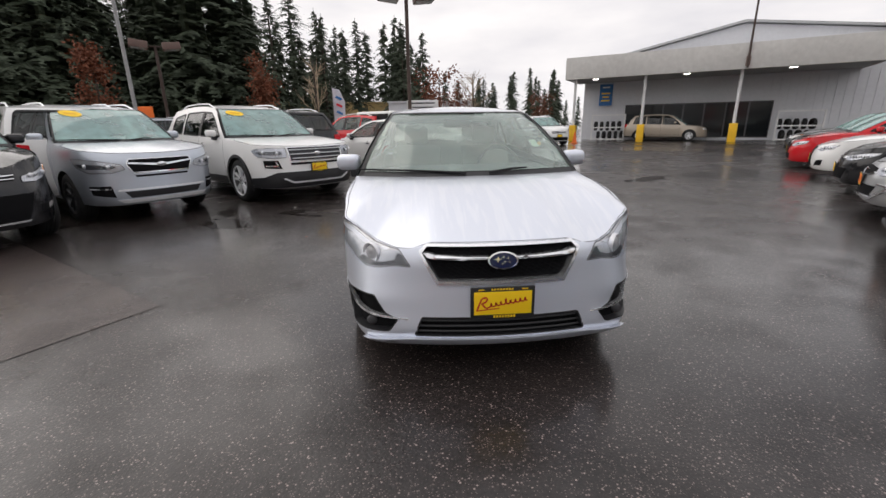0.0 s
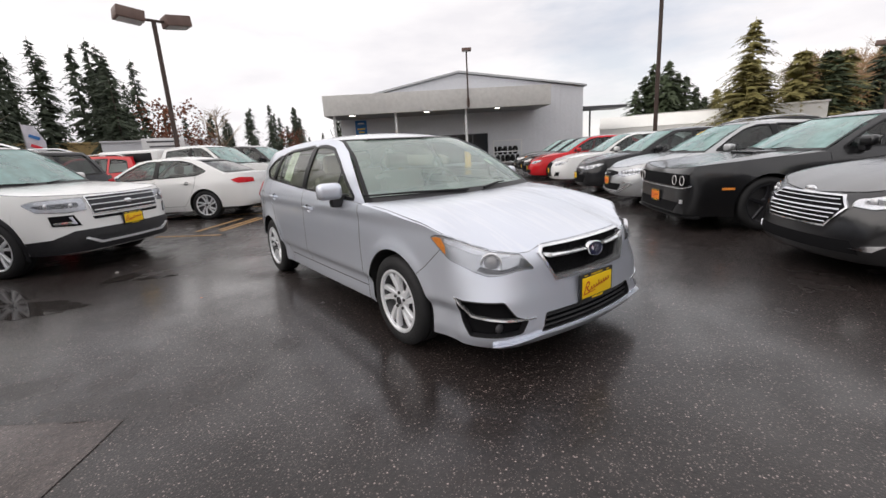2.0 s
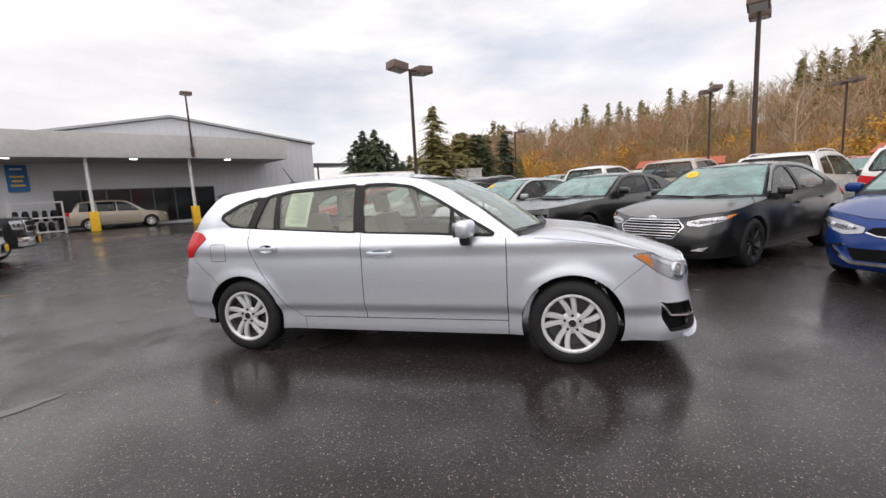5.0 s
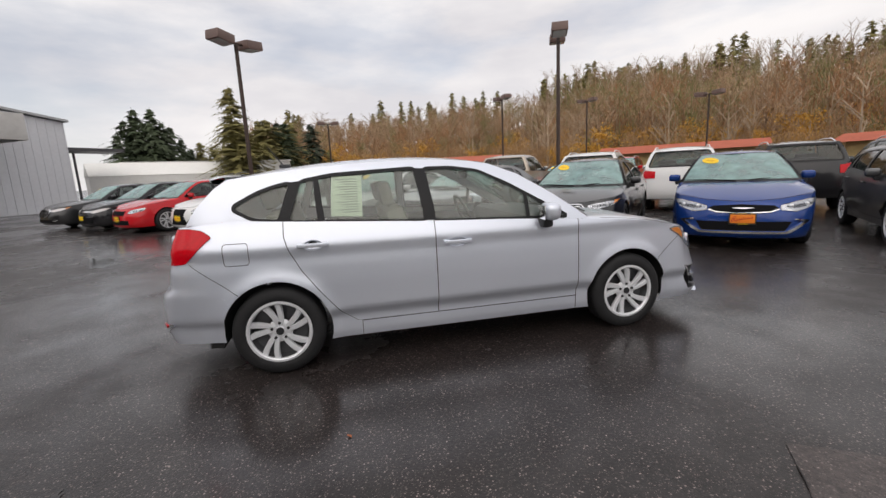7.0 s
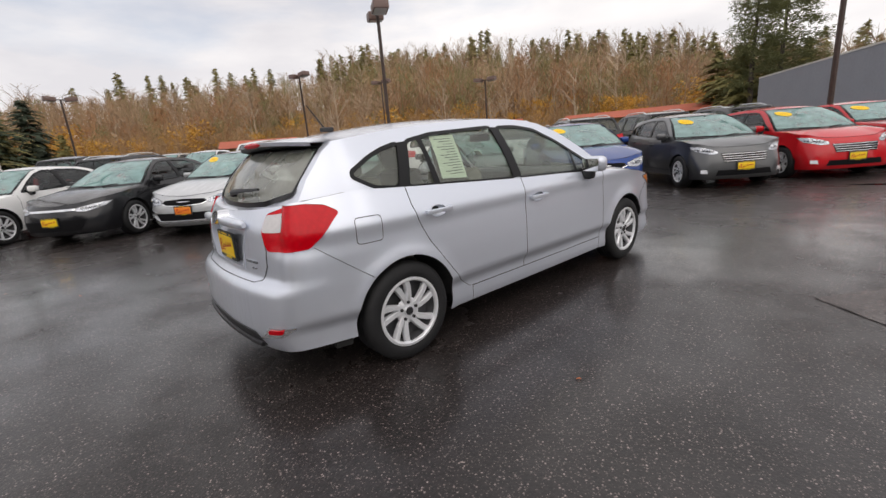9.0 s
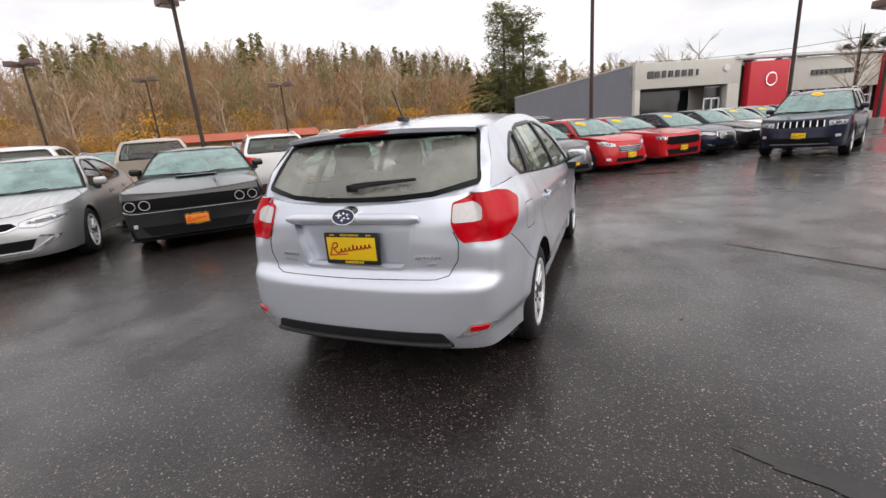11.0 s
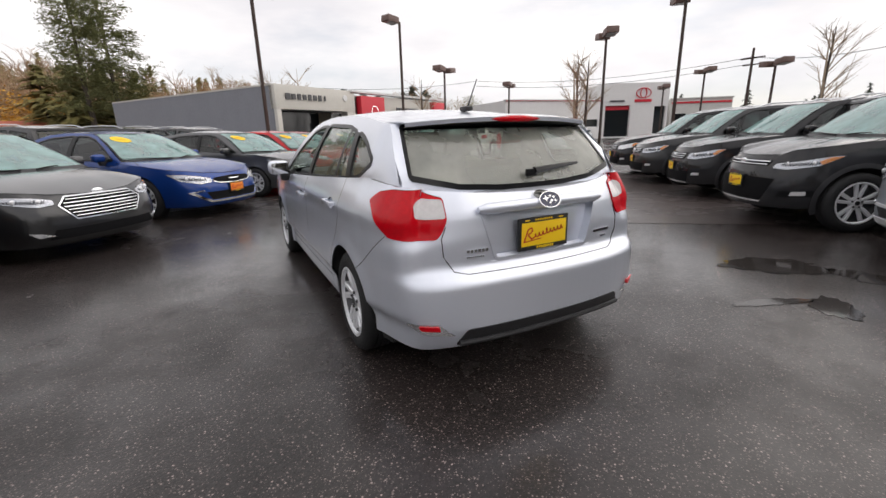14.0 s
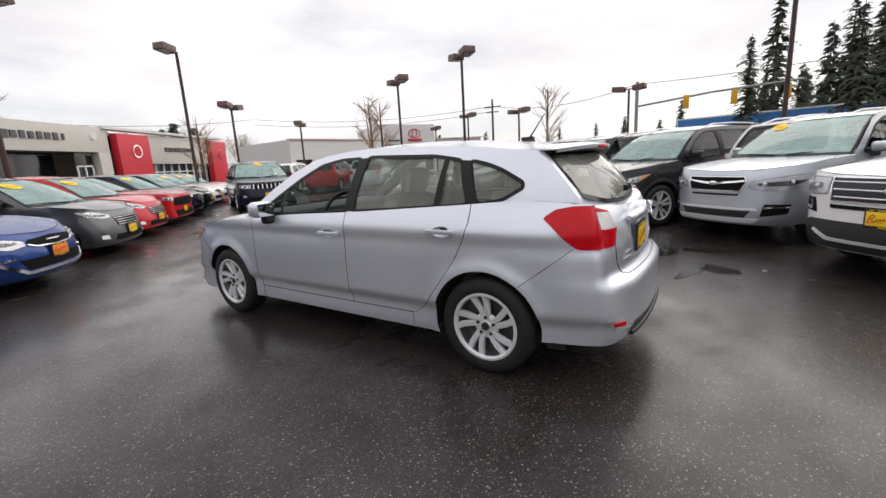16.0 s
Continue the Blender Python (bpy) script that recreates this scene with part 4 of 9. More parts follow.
    if S.get("sticker"):
        u, zz = S["sticker"]
        oval = [(u + 0.20 * math.cos(a), zz + 0.048 * math.sin(a) - 0.018 * math.cos(a)) for a in np.linspace(0, 2 * math.pi, 25)[:-1]]
        st = put("price_sticker", oval, lambda a, z: screen(a, z, 0.006), M_sticker, r=0.06)
        if not lod:
            put("sticker_print", [(u - 0.10, zz + 0.000), (u + 0.10, zz - 0.018), (u + 0.10, zz - 0.004), (u - 0.10, zz + 0.014)], lambda a, z: screen(a, z, 0.0085), M_signink, r=0.06, par=st)
    if S.get("rails"):
        for sg in (1, -1):
            ra, rb = S["rails"]
            bm = bmesh.new()
            pts = [(sg * (gx(y, roofz(y)) - 0.03), y, roofz(y) + (0.05 if 0 < i < 6 else 0.0)) for i, y in enumerate(np.linspace(ra, rb, 7))]
            add_tube(bm, pts, 0.014, 8); part("roof_rail", bm, S.get("rail_mat", M_alloy), car)
    car["shell"] = 0
    return car, H, dict(gx=gx, screen=screen, rearwin=rearwin, gs=gs, put=put, side=side, sy=sy)


# ---- the silver hatchback ----
HERO = dict(res=0.024, W=0.87, yf=-2.235, yr=2.14, cf=0.31, cr=0.30, wf=-1.3225, wr=1.3225, hub=0.315, arch=0.350, tyre=0.303, rim=0.208, tyre_w=0.205,
    smooth=0.012, nose_plan=(0.45, 0.12, 0.755, 0.43, 0.925, 1.05), corner_front=[(0.0, -0.045), (0.30, -0.045), (0.42, -0.022), (0.55, 0.010), (0.68, 0.045), (0.80, 0.075)], corner_rear=[(0.0, 0.0), (0.56, 0.0), (0.68, 0.004), (0.775, 0.010), (0.815, 0.040), (0.95, 0.050), (1.06, 0.085)],
    front=[(0.16, 0.10), (0.21, 0.02), (0.27, 0.0), (0.40, 0.018), (0.52, 0.034), (0.62, 0.042), (0.68, 0.055), (0.715, 0.08), (0.74, 0.12), (0.80, 0.2)],
    side=[(0.18, 0.065), (0.25, 0.048), (0.335, 0.046), (0.375, 0.046), (0.430, 0.006), (0.62, 0.004), (0.74, 0.008), (0.82, 0.014), (0.87, 0.006), (0.90, 0.010), (0.96, 0.035), (1.06, 0.085)],
    rear=[(0.22, 0.10), (0.27, 0.03), (0.36, 0.0), (0.59, 0.006), (0.615, 0.022), (0.640, 0.075), (0.66, 0.085), (0.80, 0.082), (0.90, 0.095), (1.00, 0.14), (1.06, 0.18)],
    top=[("f", 0.0, 0.722), ("f", 0.39, 0.720), ("f", 0.45, 0.694), ("f", 0.54, 0.690), ("f", 0.65, 0.705), ("f", 0.73, 0.714), ("f", 0.876, 0.755), ("f", 1.01, 0.806), ("y", -1.62, 0.853), ("y", -1.3, 0.895), ("y", -0.95, 0.925), ("y", -0.3, 0.965), ("y", 0.3, 0.99), ("y", 1.2, 1.045),
         ("y", 1.55, 1.07), ("y", 1.75, 1.055), ("r", 0.62, 1.022), ("r", 0.3, 0.998), ("r", 0, 0.988)],
    belt=0.98, sill=0.215, door_z=0.325, bump_seam=0.46, bump_seam_r=0.54, fender_front=-1.74, quarter_rear=1.72,
    doors=(-0.88, 0.225), rear_edge=[(0.80, 0.325), (0.90, 0.40), (1.04, 0.58), (1.14, 0.72), (1.21, 0.86), (1.235, 0.95), (1.235, 1.045)],
    lip=(0.19, 0.185), lip_r=0.27, tumble=(0.30, 0.55), crown=0.045, bow=(0.17, 0.10),
    a_line=[(-0.97, 0.935), (-0.72, 1.12), (-0.46, 1.285), (-0.25, 1.37), (-0.12, 1.395)],
    rear_z0=1.0, rear_round=0.02, d_line=[(1.848, 1.042), (1.78, 1.15), (1.66, 1.28), (1.58, 1.335)],
    roof_line=[(-0.12, 1.395), (0.1, 1.415), (0.35, 1.422), (0.65, 1.415), (0.95, 1.40), (1.25, 1.375), (1.58, 1.335)],
    windows=[[(-0.80, 0.955), (0.215, 0.992), (0.252, 1.352), (0.05, 1.350), (-0.15, 1.318), (-0.36, 1.215), (-0.56, 1.095)],
             [(0.280, 0.997), (1.200, 1.047), (1.115, 1.300), (0.90, 1.335), (0.318, 1.358)],
             [(1.262, 1.052), (1.42, 1.072), (1.535, 1.138), (1.53, 1.163), (1.40, 1.232), (1.30, 1.268), (1.178, 1.296)]],
    open_windows=(0,), pillars=[[(0.205, 0.992), (0.290, 0.997), (0.328, 1.360), (0.242, 1.355)], [(0.965, 1.030), (1.012, 1.032), (1.030, 1.315), (0.992, 1.322)],
             [(1.195, 1.045), (1.268, 1.050), (1.184, 1.300), (1.105, 1.306)], [(-0.500, 0.964), (-0.470, 0.966), (-0.470, 1.160), (-0.500, 1.142)]],
    rear_glass=[(-0.92, 1.078), (-0.60, 1.026), (-0.3, 1.012), (0, 1.008), (0.3, 1.012), (0.60, 1.026), (0.92, 1.078), (0.93, 1.318), (-0.93, 1.318)], rear_band=0.016, fine_doors=True,
    glass=M_mist, glass_front=M_mist_screen, glass_rear=M_mist_rear, tail_holes=[rounded([(-0.375, 0.915), (0.375, 0.915), (0.30, 0.680), (-0.30, 0.680)], 0.02)], handles=((0.07, 0.835), (1.055, 0.888)), mirror=(-0.60, 0.955), seat_y=0.10, back_seat=0.95, cabin=M_beige, cup_mat=M_silver,
    hood_pow=1.75, hood_pos=0.80, hood_lift=0.012, plates=((0.012, 0.43, False, M_plate_y), (-0.015, 0.775, True, M_plate_y)), plate_tilt=0,
    hood_path=[(0, 0, 0.004), (0.22, 0.39, 0.004), (0.25, 0.45, 0.004), (0.5, 0.90, 0.004), (0.58, 1.03, 0.02), (0.75, 1.30, 0.07), (1.0, 1.74, 0.22)],
    nose_holes=[[(-0.418, 0.684), (-0.39, 0.712), (0.39, 0.712), (0.418, 0.684), (0.327, 0.525), (-0.327, 0.525)], rounded([(-0.447, 0.250), (0.447, 0.250), (0.41, 0.348), (-0.41, 0.348)], 0.012)]
               + [[(sg * a, z) for a, z in rounded([(0.945, 0.468), (0.90, 0.456), (0.67, 0.448), (0.606, 0.362), (0.535, 0.333), (0.580, 0.270), (0.865, 0.256), (0.915, 0.34)], 0.012)] for sg in (1, -1)],
    nose=(), tail=())

def build_hero():
    car, H, k = build_car("silver_hatchback", HERO, M_silver, (0, 0, -0.012), 0, "silver five-door hatchback, wet, with yellow dealer plates, standing alone", "car")
    P, R_, put, sy, L = H.P, H.R_, k["put"], H.sy, H.L
    off = lambda o: (lambda s, z: P(s, z, o))
    roff = lambda o: (lambda s, z: R_(s, z, o))
    # grille: chrome frame, dark mesh, wing bar, badge
    gi = [(-0.409, 0.680), (-0.384, 0.708), (0.384, 0.708), (0.409, 0.680), (0.322, 0.538), (-0.322, 0.538)]
    go = [(-0.428, 0.685), (-0.393, 0.720), (0.393, 0.720), (0.428, 0.685), (0.330, 0.518), (-0.330, 0.518)]
    grille = empty("grille"); grille.parent = car
    put("grille_frame", go, off(0.010), M_satin, [gi], r=0.02, thick=1, back=off(-0.04), par=grille)
    put("grille_back", grow(gi, 0.012), off(-0.035), M_gap, r=0.03, par=grille)
    bm = bmesh.new()
    for i in range(10):
        z = 0.556 + i * 0.0155
        w = float(np.interp(z, [0.538, 0.680, 0.708], [0.322, 0.409, 0.384]))
        for j in range(int(w / 0.02)):
            x = -w + 0.02 + j * 0.04 + (0.02 if i % 2 else 0)
            if abs(x) < w - 0.02:
                add_tube(bm, [P(x - 0.018, z - 0.006, -0.022), P(x, z + 0.006, -0.021), P(x + 0.018, z - 0.006, -0.022)], 0.0028, 4, False)
    tagged(part("grille_mesh", bm, M_gap, grille), kind="stuff")
    wing = [(0.05, 0.660), (0.18, 0.661), (0.33, 0.668), (0.375, 0.680), (0.402, 0.678), (0.38, 0.657), (0.33, 0.648), (0.18, 0.640), (0.05, 0.638)]
    for sg in (1, -1):
        bar = [(sg * a, z) for a, z in wing]
        put("wing_bar", bar, lambda s, z: P(s, z, 0.012 - 60 * (z - 0.656) ** 2 * (1 if abs(s) < 0.34 else 0)), M_satin, r=0.012, thick=1, back=off(-0.02), par=grille)
    oval = [(0.068 * math.cos(a), 0.648 + 0.037 * math.sin(a)) for a in np.linspace(0, 2 * math.pi, 29)[:-1]]
    badge = empty("badge"); badge.parent = car
    put("badge_face", oval, off(0.030), M_emblem, r=0.02, thick=1, back=off(0.0), par=badge)
    put("badge_ring", [(a * 1.12, 0.648 + (z - 0.648) * 1.16) for a, z in oval], off(0.034), M_chrome, [oval], r=0.02, thick=1, back=off(0.0), par=badge)
    for x, z, q in ((-0.026, 0.654, 0.017), (0.002, 0.664, 0.009), (0.024, 0.658, 0.009), (0.008, 0.642, 0.009), (0.032, 0.640, 0.009), (-0.004, 0.632, 0.008)):
        star = [(x + q * (1 if i % 2 == 0 else 0.35) * math.cos(a) * 1.3, z + q * (1 if i % 2 == 0 else 0.35) * math.sin(a)) for i, a in enumerate(np.linspace(0, 2 * math.pi, 9)[:-1])]
        put("badge_star", star, off(0.033), M_chrome, r=0.05, par=badge)
    # lower air intake and silver lip
    low = HERO["nose_holes"][1]
    put("lower_intake", grow(low, 0.012), off(-0.045), M_gap, r=0.04)
    put("intake_rim", grow(low, 0.004), off(0.001), M_black, [grow(low, -0.003)], r=0.03, thick=1, back=off(-0.05))
    for z in (0.270, 0.298, 0.326):
        bm = bmesh.new(); add_tube(bm, [P(s, z, -0.022) for s in np.linspace(-0.43, 0.43, 14)], 0.006, 6); part("intake_slat", bm, M_black, car)
    put("bumper_lip", [(-0.74, 0.208), (-0.47, 0.240), (0.47, 0.240), (0.74, 0.208), (0.52, 0.183), (-0.52, 0.183)], off(0.028), M_silver, r=0.04, thick=1, back=off(-0.02))
    # headlamps
    for sg in (1, -1):
        lamp = empty("headlamp"); lamp.parent = car
        hl = rounded([(0.468, 0.606), (0.52, 0.608), (0.577, 0.606), (0.64, 0.594), (0.70, 0.588), (0.76, 0.590), (0.84, 0.616), (0.968, 0.672), (1.042, 0.732), (1.128, 0.786), (1.085, 0.802), (1.013, 0.803), (0.876, 0.750), (0.73, 0.708), (0.65, 0.700), (0.536, 0.685)], 0.012)
        hl = [(sg * a, z) for a, z in hl]
        put("lamp_joint", grow(hl, 0.003), off(0.0012), M_gap, r=0.016, par=lamp)
        put("lamp_bowl", hl, off(0.003), M_headbowl, r=0.016, par=lamp)
        put("lamp_bezel", [(sg * a, z) for a, z in [(0.478, 0.612), (0.52, 0.613), (0.577, 0.611), (0.645, 0.600), (0.70, 0.596), (0.76, 0.600), (0.82, 0.622), (0.80, 0.640), (0.70, 0.618), (0.62, 0.622), (0.56, 0.640), (0.545, 0.672), (0.52, 0.662)]], off(0.0055), M_bezel, r=0.02, par=lamp)
        put("upper_reflector", [(sg * a, z) for a, z in [(0.60, 0.690), (0.73, 0.698), (0.876, 0.740), (1.01, 0.794), (1.01, 0.772), (0.89, 0.722), (0.84, 0.705), (0.72, 0.683), (0.62, 0.680)]], off(0.006), M_lampbowl, r=0.02, par=lamp)
        put("indicator", [(sg * a, z) for a, z in [(1.0, 0.705), (1.045, 0.740), (1.115, 0.786), (1.075, 0.795), (1.035, 0.793), (1.005, 0.75)]], off(0.006), M_amber, r=0.02, par=lamp)
        for s0, z0, r0 in ((0.735, 0.652, 0.052),):
            c = P(sg * s0, z0, -0.002)
            nv = (P(sg * s0, z0, 0.05) - P(sg * s0, z0, 0.0)).normalized()
            turn_ = nv.to_track_quat("Z", "Y").to_matrix().to_4x4()
            bm = bmesh.new(); bmesh.ops.create_uvsphere(bm, u_segments=18, v_segments=10, radius=r0 * 0.8, matrix=Matrix.Translation(c) @ turn_ @ Matrix.Diagonal((1, 1, 0.5, 1)))
            part("projector", bm, M_lensdark, lamp)
            ring, fr = lathe([(r0 * 0.8, 0.002), (r0 * 0.90, 0.010), (r0 * 1.08, 0.014), (r0 * 1.14, 0.010), (r0 * 1.14, -0.01)], 24, "z")
            ob = mesh_object("projector_ring", ring, fr, M_lampbowl, lamp); ob.matrix_basis = Matrix.Translation(c) @ turn_
        put("lamp_cover", hl, lambda s, z: P(s, z, 0.010 + 0.010 * math.exp(-((abs(s) - 0.72) / 0.2) ** 2)), M_clear, r=0.02, par=lamp)
        # fog lamp pocket
        fog = [(a, z) for a, z in HERO["nose_holes"][2]]
        fp = empty("fog_lamp"); fp.parent = car
        put("fog_pocket", [(sg * a, z) for a, z in grow(fog, 0.010)], off(-0.045), M_gap, r=0.03, par=fp)
        put("pocket_rim", [(sg * a, z) for a, z in grow(fog, 0.003)], off(0.001), M_black, [[(sg * a, z) for a, z in grow(fog, -0.003)]], r=0.02, thick=1, back=off(-0.05), par=fp)
        put("fog_blade", [(sg * a, z) for a, z in [(0.960, 0.472), (0.946, 0.472), (0.852, 0.374), (0.70, 0.358), (0.60, 0.349), (0.482, 0.341), (0.482, 0.334), (0.60, 0.338), (0.70, 0.347), (0.858, 0.363), (0.955, 0.462)]], off(0.003), M_satin, r=0.02, thick=1, back=off(-0.02), par=fp)
        c = P(sg * 0.70, 0.302, -0.03)
        bm = bmesh.new(); bmesh.ops.create_uvsphere(bm, u_segments=16, v_segments=8, radius=0.028, matrix=Matrix.Translation(c) @ Matrix.Diagonal((1, 0.4, 1, 1)))
        part("fog_bulb", bm, M_barrel, fp)
        # tail lamps wrap from flank to hatch
        Lr = lambda y: L - sy(y)
        tl = [(0.580, 0.990), (0.570, 0.892), (0.598, 0.835), (0.628, 0.804), (0.80, 0.806), (0.935, 0.814), (1.00, 0.866), (Lr(1.725), 0.938), (Lr(1.684), 0.972), (Lr(1.690), 0.984), (Lr(1.745), 1.018), (0.96, 1.031), (0.80, 1.030), (0.72, 1.020)]
        tl = [(sg * a, z) for a, z in tl]
        tp = empty("tail_lamp"); tp.parent = car
        put("red_lens", rounded(tl, 0.015), roff(0.007), M_red, r=0.02, thick=1, back=roff(-0.02), par=tp)
        put("lamp_joint", grow(rounded(tl, 0.015), 0.0022), roff(0.0012), M_gap, r=0.02, par=tp)
        put("white_lens", rounded([(sg * a, z) for a, z in [(0.584, 0.985), (0.575, 0.900), (0.70, 0.900), (0.775, 0.905), (0.800, 0.965), (0.788, 0.985), (0.72, 0.992)]], 0.015), roff(0.0095), M_whitelens, r=0.02, par=tp)
        # reflectors and pockets
        put("reflector_pocket", rounded([(sg * a, z) for a, z in [(0.560, 0.345), (0.72, 0.365), (0.81, 0.412), (0.80, 0.420), (0.64, 0.416), (0.60, 0.375)]], 0.01), roff(0.008), M_satin, r=0.03)
        put("reflector", rounded([(sg * a, z) for a, z in [(0.635, 0.380), (0.728, 0.386), (0.740, 0.409), (0.642, 0.404)]], 0.008), roff(0.014), M_red, r=0.03, thick=1, back=roff(0.0))
    # hatch seam, number panel, garnish bar, badge
    seam = [(-0.578, 0.86), (-0.603, 0.805), (-0.596, 0.72), (-0.545, 0.644), (-0.475, 0.630), (0.0, 0.627), (0.475, 0.630), (0.545, 0.644), (0.596, 0.72), (0.603, 0.805), (0.578, 0.86)]
    line = [q for a, b in zip(seam, seam[1:]) for q in refine([a, b], 0.03)[:max(1, int(math.hypot(b[0] - a[0], b[1] - a[1]) / 0.03))]] + [seam[-1]]
    bm = bmesh.new(); add_tube(bm, [R_(a, z, 0.0008) for a, z in line], 0.0026, 5); part("hatch_seam", bm, M_gap, car)
    panel = HERO["tail_holes"][0]
    put("number_recess", grow(panel, 0.01), roff(-0.045), M_silver, r=0.04)
    put("number_surround", grow(panel, 0.014), roff(0.004), M_silver, [grow(panel, -0.003)], r=0.03, thick=1, back=roff(-0.05))
    bm = bmesh.new()
    add_tube(bm, [R_(x, 0.934 - 0.004 * (x / 0.4) ** 2, 0.026) for x in np.linspace(-0.405, 0.405, 18)], [0.014] + [0.028] * 16 + [0.014], 14); part("garnish_bar", bm, M_silver, car)
    put("recess_sill", rounded([(-0.335, 0.668), (0.335, 0.668), (0.318, 0.694), (-0.318, 0.694)], 0.008), lambda s, z: R_(s, z, 0.004 - 1.5 * max(0, z - 0.672)), M_silver, r=0.03)
    oval = [(0.064 * math.cos(a), 0.952 + 0.036 * math.sin(a)) for a in np.linspace(0, 2 * math.pi, 29)[:-1]]
    rb = empty("rear_badge"); rb.parent = car
    put("badge_face", oval, roff(0.062), M_emblem, r=0.02, thick=1, back=roff(0.0), par=rb)
    put("badge_ring", [(a * 1.07, 0.952 + (z - 0.952) * 1.10) for a, z in oval], roff(0.065), M_chrome, [oval], r=0.02, thick=1, back=roff(0.0), par=rb)
    for x, z, q in ((0.026, 0.958, 0.017), (-0.002, 0.968, 0.009), (-0.024, 0.962, 0.009), (-0.008, 0.946, 0.009), (-0.032, 0.944, 0.009), (0.004, 0.936, 0.008)):
        star = [(x + q * (1 if i % 2 == 0 else 0.35) * math.cos(a) * 1.3, z + q * (1 if i % 2 == 0 else 0.35) * math.sin(a)) for i, a in enumerate(np.linspace(0, 2 * math.pi, 9)[:-1])]
        put("badge_star", star, roff(0.0655), M_chrome, r=0.05, par=rb)
    for x0, z0, n, m in ((0.36, 0.735, 6, M_chrome), (-0.50, 0.735, 7, M_chrome), (0.38, 0.705, 9, M_chrome), (-0.48, 0.70, 5, M_chrome)):
        bm = bmesh.new()
        for i in range(n):
            p = R_(x0 + i * (0.021 if z0 > 0.72 else 0.011), z0, 0.004)
            add_box(bm, p, (0.014 if z0 > 0.72 else 0.007, 0.006, 0.014 if z0 > 0.72 else 0.008))
        tagged(part("lettering", bm, m, car), kind="stuff")
    # black lower bumper insert
    put("bumper_insert", rounded([(-0.56, 0.285), (0.56, 0.285), (0.50, 0.37), (-0.50, 0.37)], 0.02), roff(0.006), M_black, r=0.04, thick=1, back=roff(-0.03))
    bm = bmesh.new(); add_tube(bm, [R_(s, 0.30, 0.012) for s in np.linspace(-0.54, 0.54, 16)], 0.014, 8); part("bumper_ridge", bm, M_black, car)
    # spoiler, high brake lamp, rear wiper, aerial
    rw = k["rearwin"]
    bm = bmesh.new()
    rows = []
    for i in range(17):
        u = -0.97 + 1.94 * i / 16
        a = rw(u, 1.335, 0.0); e = 1 - u * u
        rows.append([bm.verts.new(q) for q in (Vector((a.x, a.y - 0.10, 1.349 + 0.030 * e)), Vector((a.x * 0.985, a.y + 0.02, 1.352 + 0.026 * e)), Vector((a.x * 0.97, a.y + 0.10 + 0.03 * e, 1.335 + 0.026 * e)),
                                                Vector((a.x * 0.97, a.y + 0.095 + 0.03 * e, 1.315 + 0.024 * e)), Vector((a.x * 0.97, a.y + 0.02, 1.300 + 0.012 * e)))])
    for a, b in zip(rows, rows[1:]):
        for j in range(4):
            f = bm.faces.new((a[j], a[j + 1], b[j + 1], b[j])); f.material_index = 1 if j == 3 else 0
    part("roof_spoiler", bm, [M_silver, M_trim], car)
    bm = bmesh.new(); p = rw(0, 1.335, 0); add_tube(bm, [(x, p.y + 0.118 - 0.25 * x * x, 1.349) for x in np.linspace(-0.18, 0.18, 9)], [0.004, 0.011, 0.015, 0.017, 0.018, 0.017, 0.015, 0.011, 0.004], 10); part("high_brake_lamp", bm, M_red, car)
    bm = bmesh.new()
    add_tube(bm, [rw(0.0, 1.075, 0.03), rw(-0.16, 1.085, 0.035), rw(-0.48, 1.10, 0.022)], [0.020, 0.015, 0.008], 6)
    add_box(bm, rw(0.02, 1.07, 0.02), (0.06, 0.03, 0.04), 0.01)
    part("rear_wiper", bm, M_trim, car)
    bm = bmesh.new(); add_box(bm, (0, 1.28, 1.428), (0.05, 0.09, 0.03), 0.012); add_tube(bm, [(0, 1.29, 1.43), (0, 1.405, 1.59)], [0.006, 0.003], 6); part("aerial", bm, M_black, car)
    # filler flap on the right flank
    q = rounded([(1.455, 0.785), (1.615, 0.785), (1.615, 0.93), (1.455, 0.93)], 0.025)
    put("filler_flap", [(-sy(y), z) for y, z in q], off(0.001), M_gap, [[(-sy(y), z) for y, z in grow(q, -0.004)]], r=0.03)
    # joints between bumpers and wings
    for sg in (1, -1):
        bm = bmesh.new(); add_tube(bm, [P(sg * sy(y), z, 0.0004) for y, z in zip(np.linspace(1.545, 1.84, 14), np.linspace(0.592, 0.815, 14))], 0.0017, 5); part("bumper_joint", bm, M_gap, car)
        bm = bmesh.new(); add_tube(bm, [P(sg * sy(y), z, 0.0004) for y, z in zip(np.linspace(-1.585, -1.80, 12), np.linspace(0.555, 0.735, 12))], 0.0017, 5); part("bumper_joint", bm, M_gap, car)
    # papers in the right rear window, sticker in the screen
    gs = k["gs"](-1, -0.014)
    sheet = tagged(mesh_object("window_sheet", *patch([(0.715, 1.045), (0.925, 1.06), (0.905, 1.325), (0.70, 1.325)], gs, 0.1), M_paper), "pale green printed price sheet taped inside the hatchback's rear side window", "price sheet")
    sheet.location.z = -0.012
    bm = bmesh.new()
    for i in range(14):
        z = 1.30 - i * 0.017
        vs = [gs(y, zz) + Vector((-0.0015, 0, 0)) for y, zz in ((0.735, z), (0.88 - 0.03 * (i % 3), z), (0.88 - 0.03 * (i % 3), z + 0.004), (0.735, z + 0.004))]
        bm.faces.new([bm.verts.new(v) for v in vs])
    tagged(part("print_lines", bm, M_dash, sheet), kind="stuff")
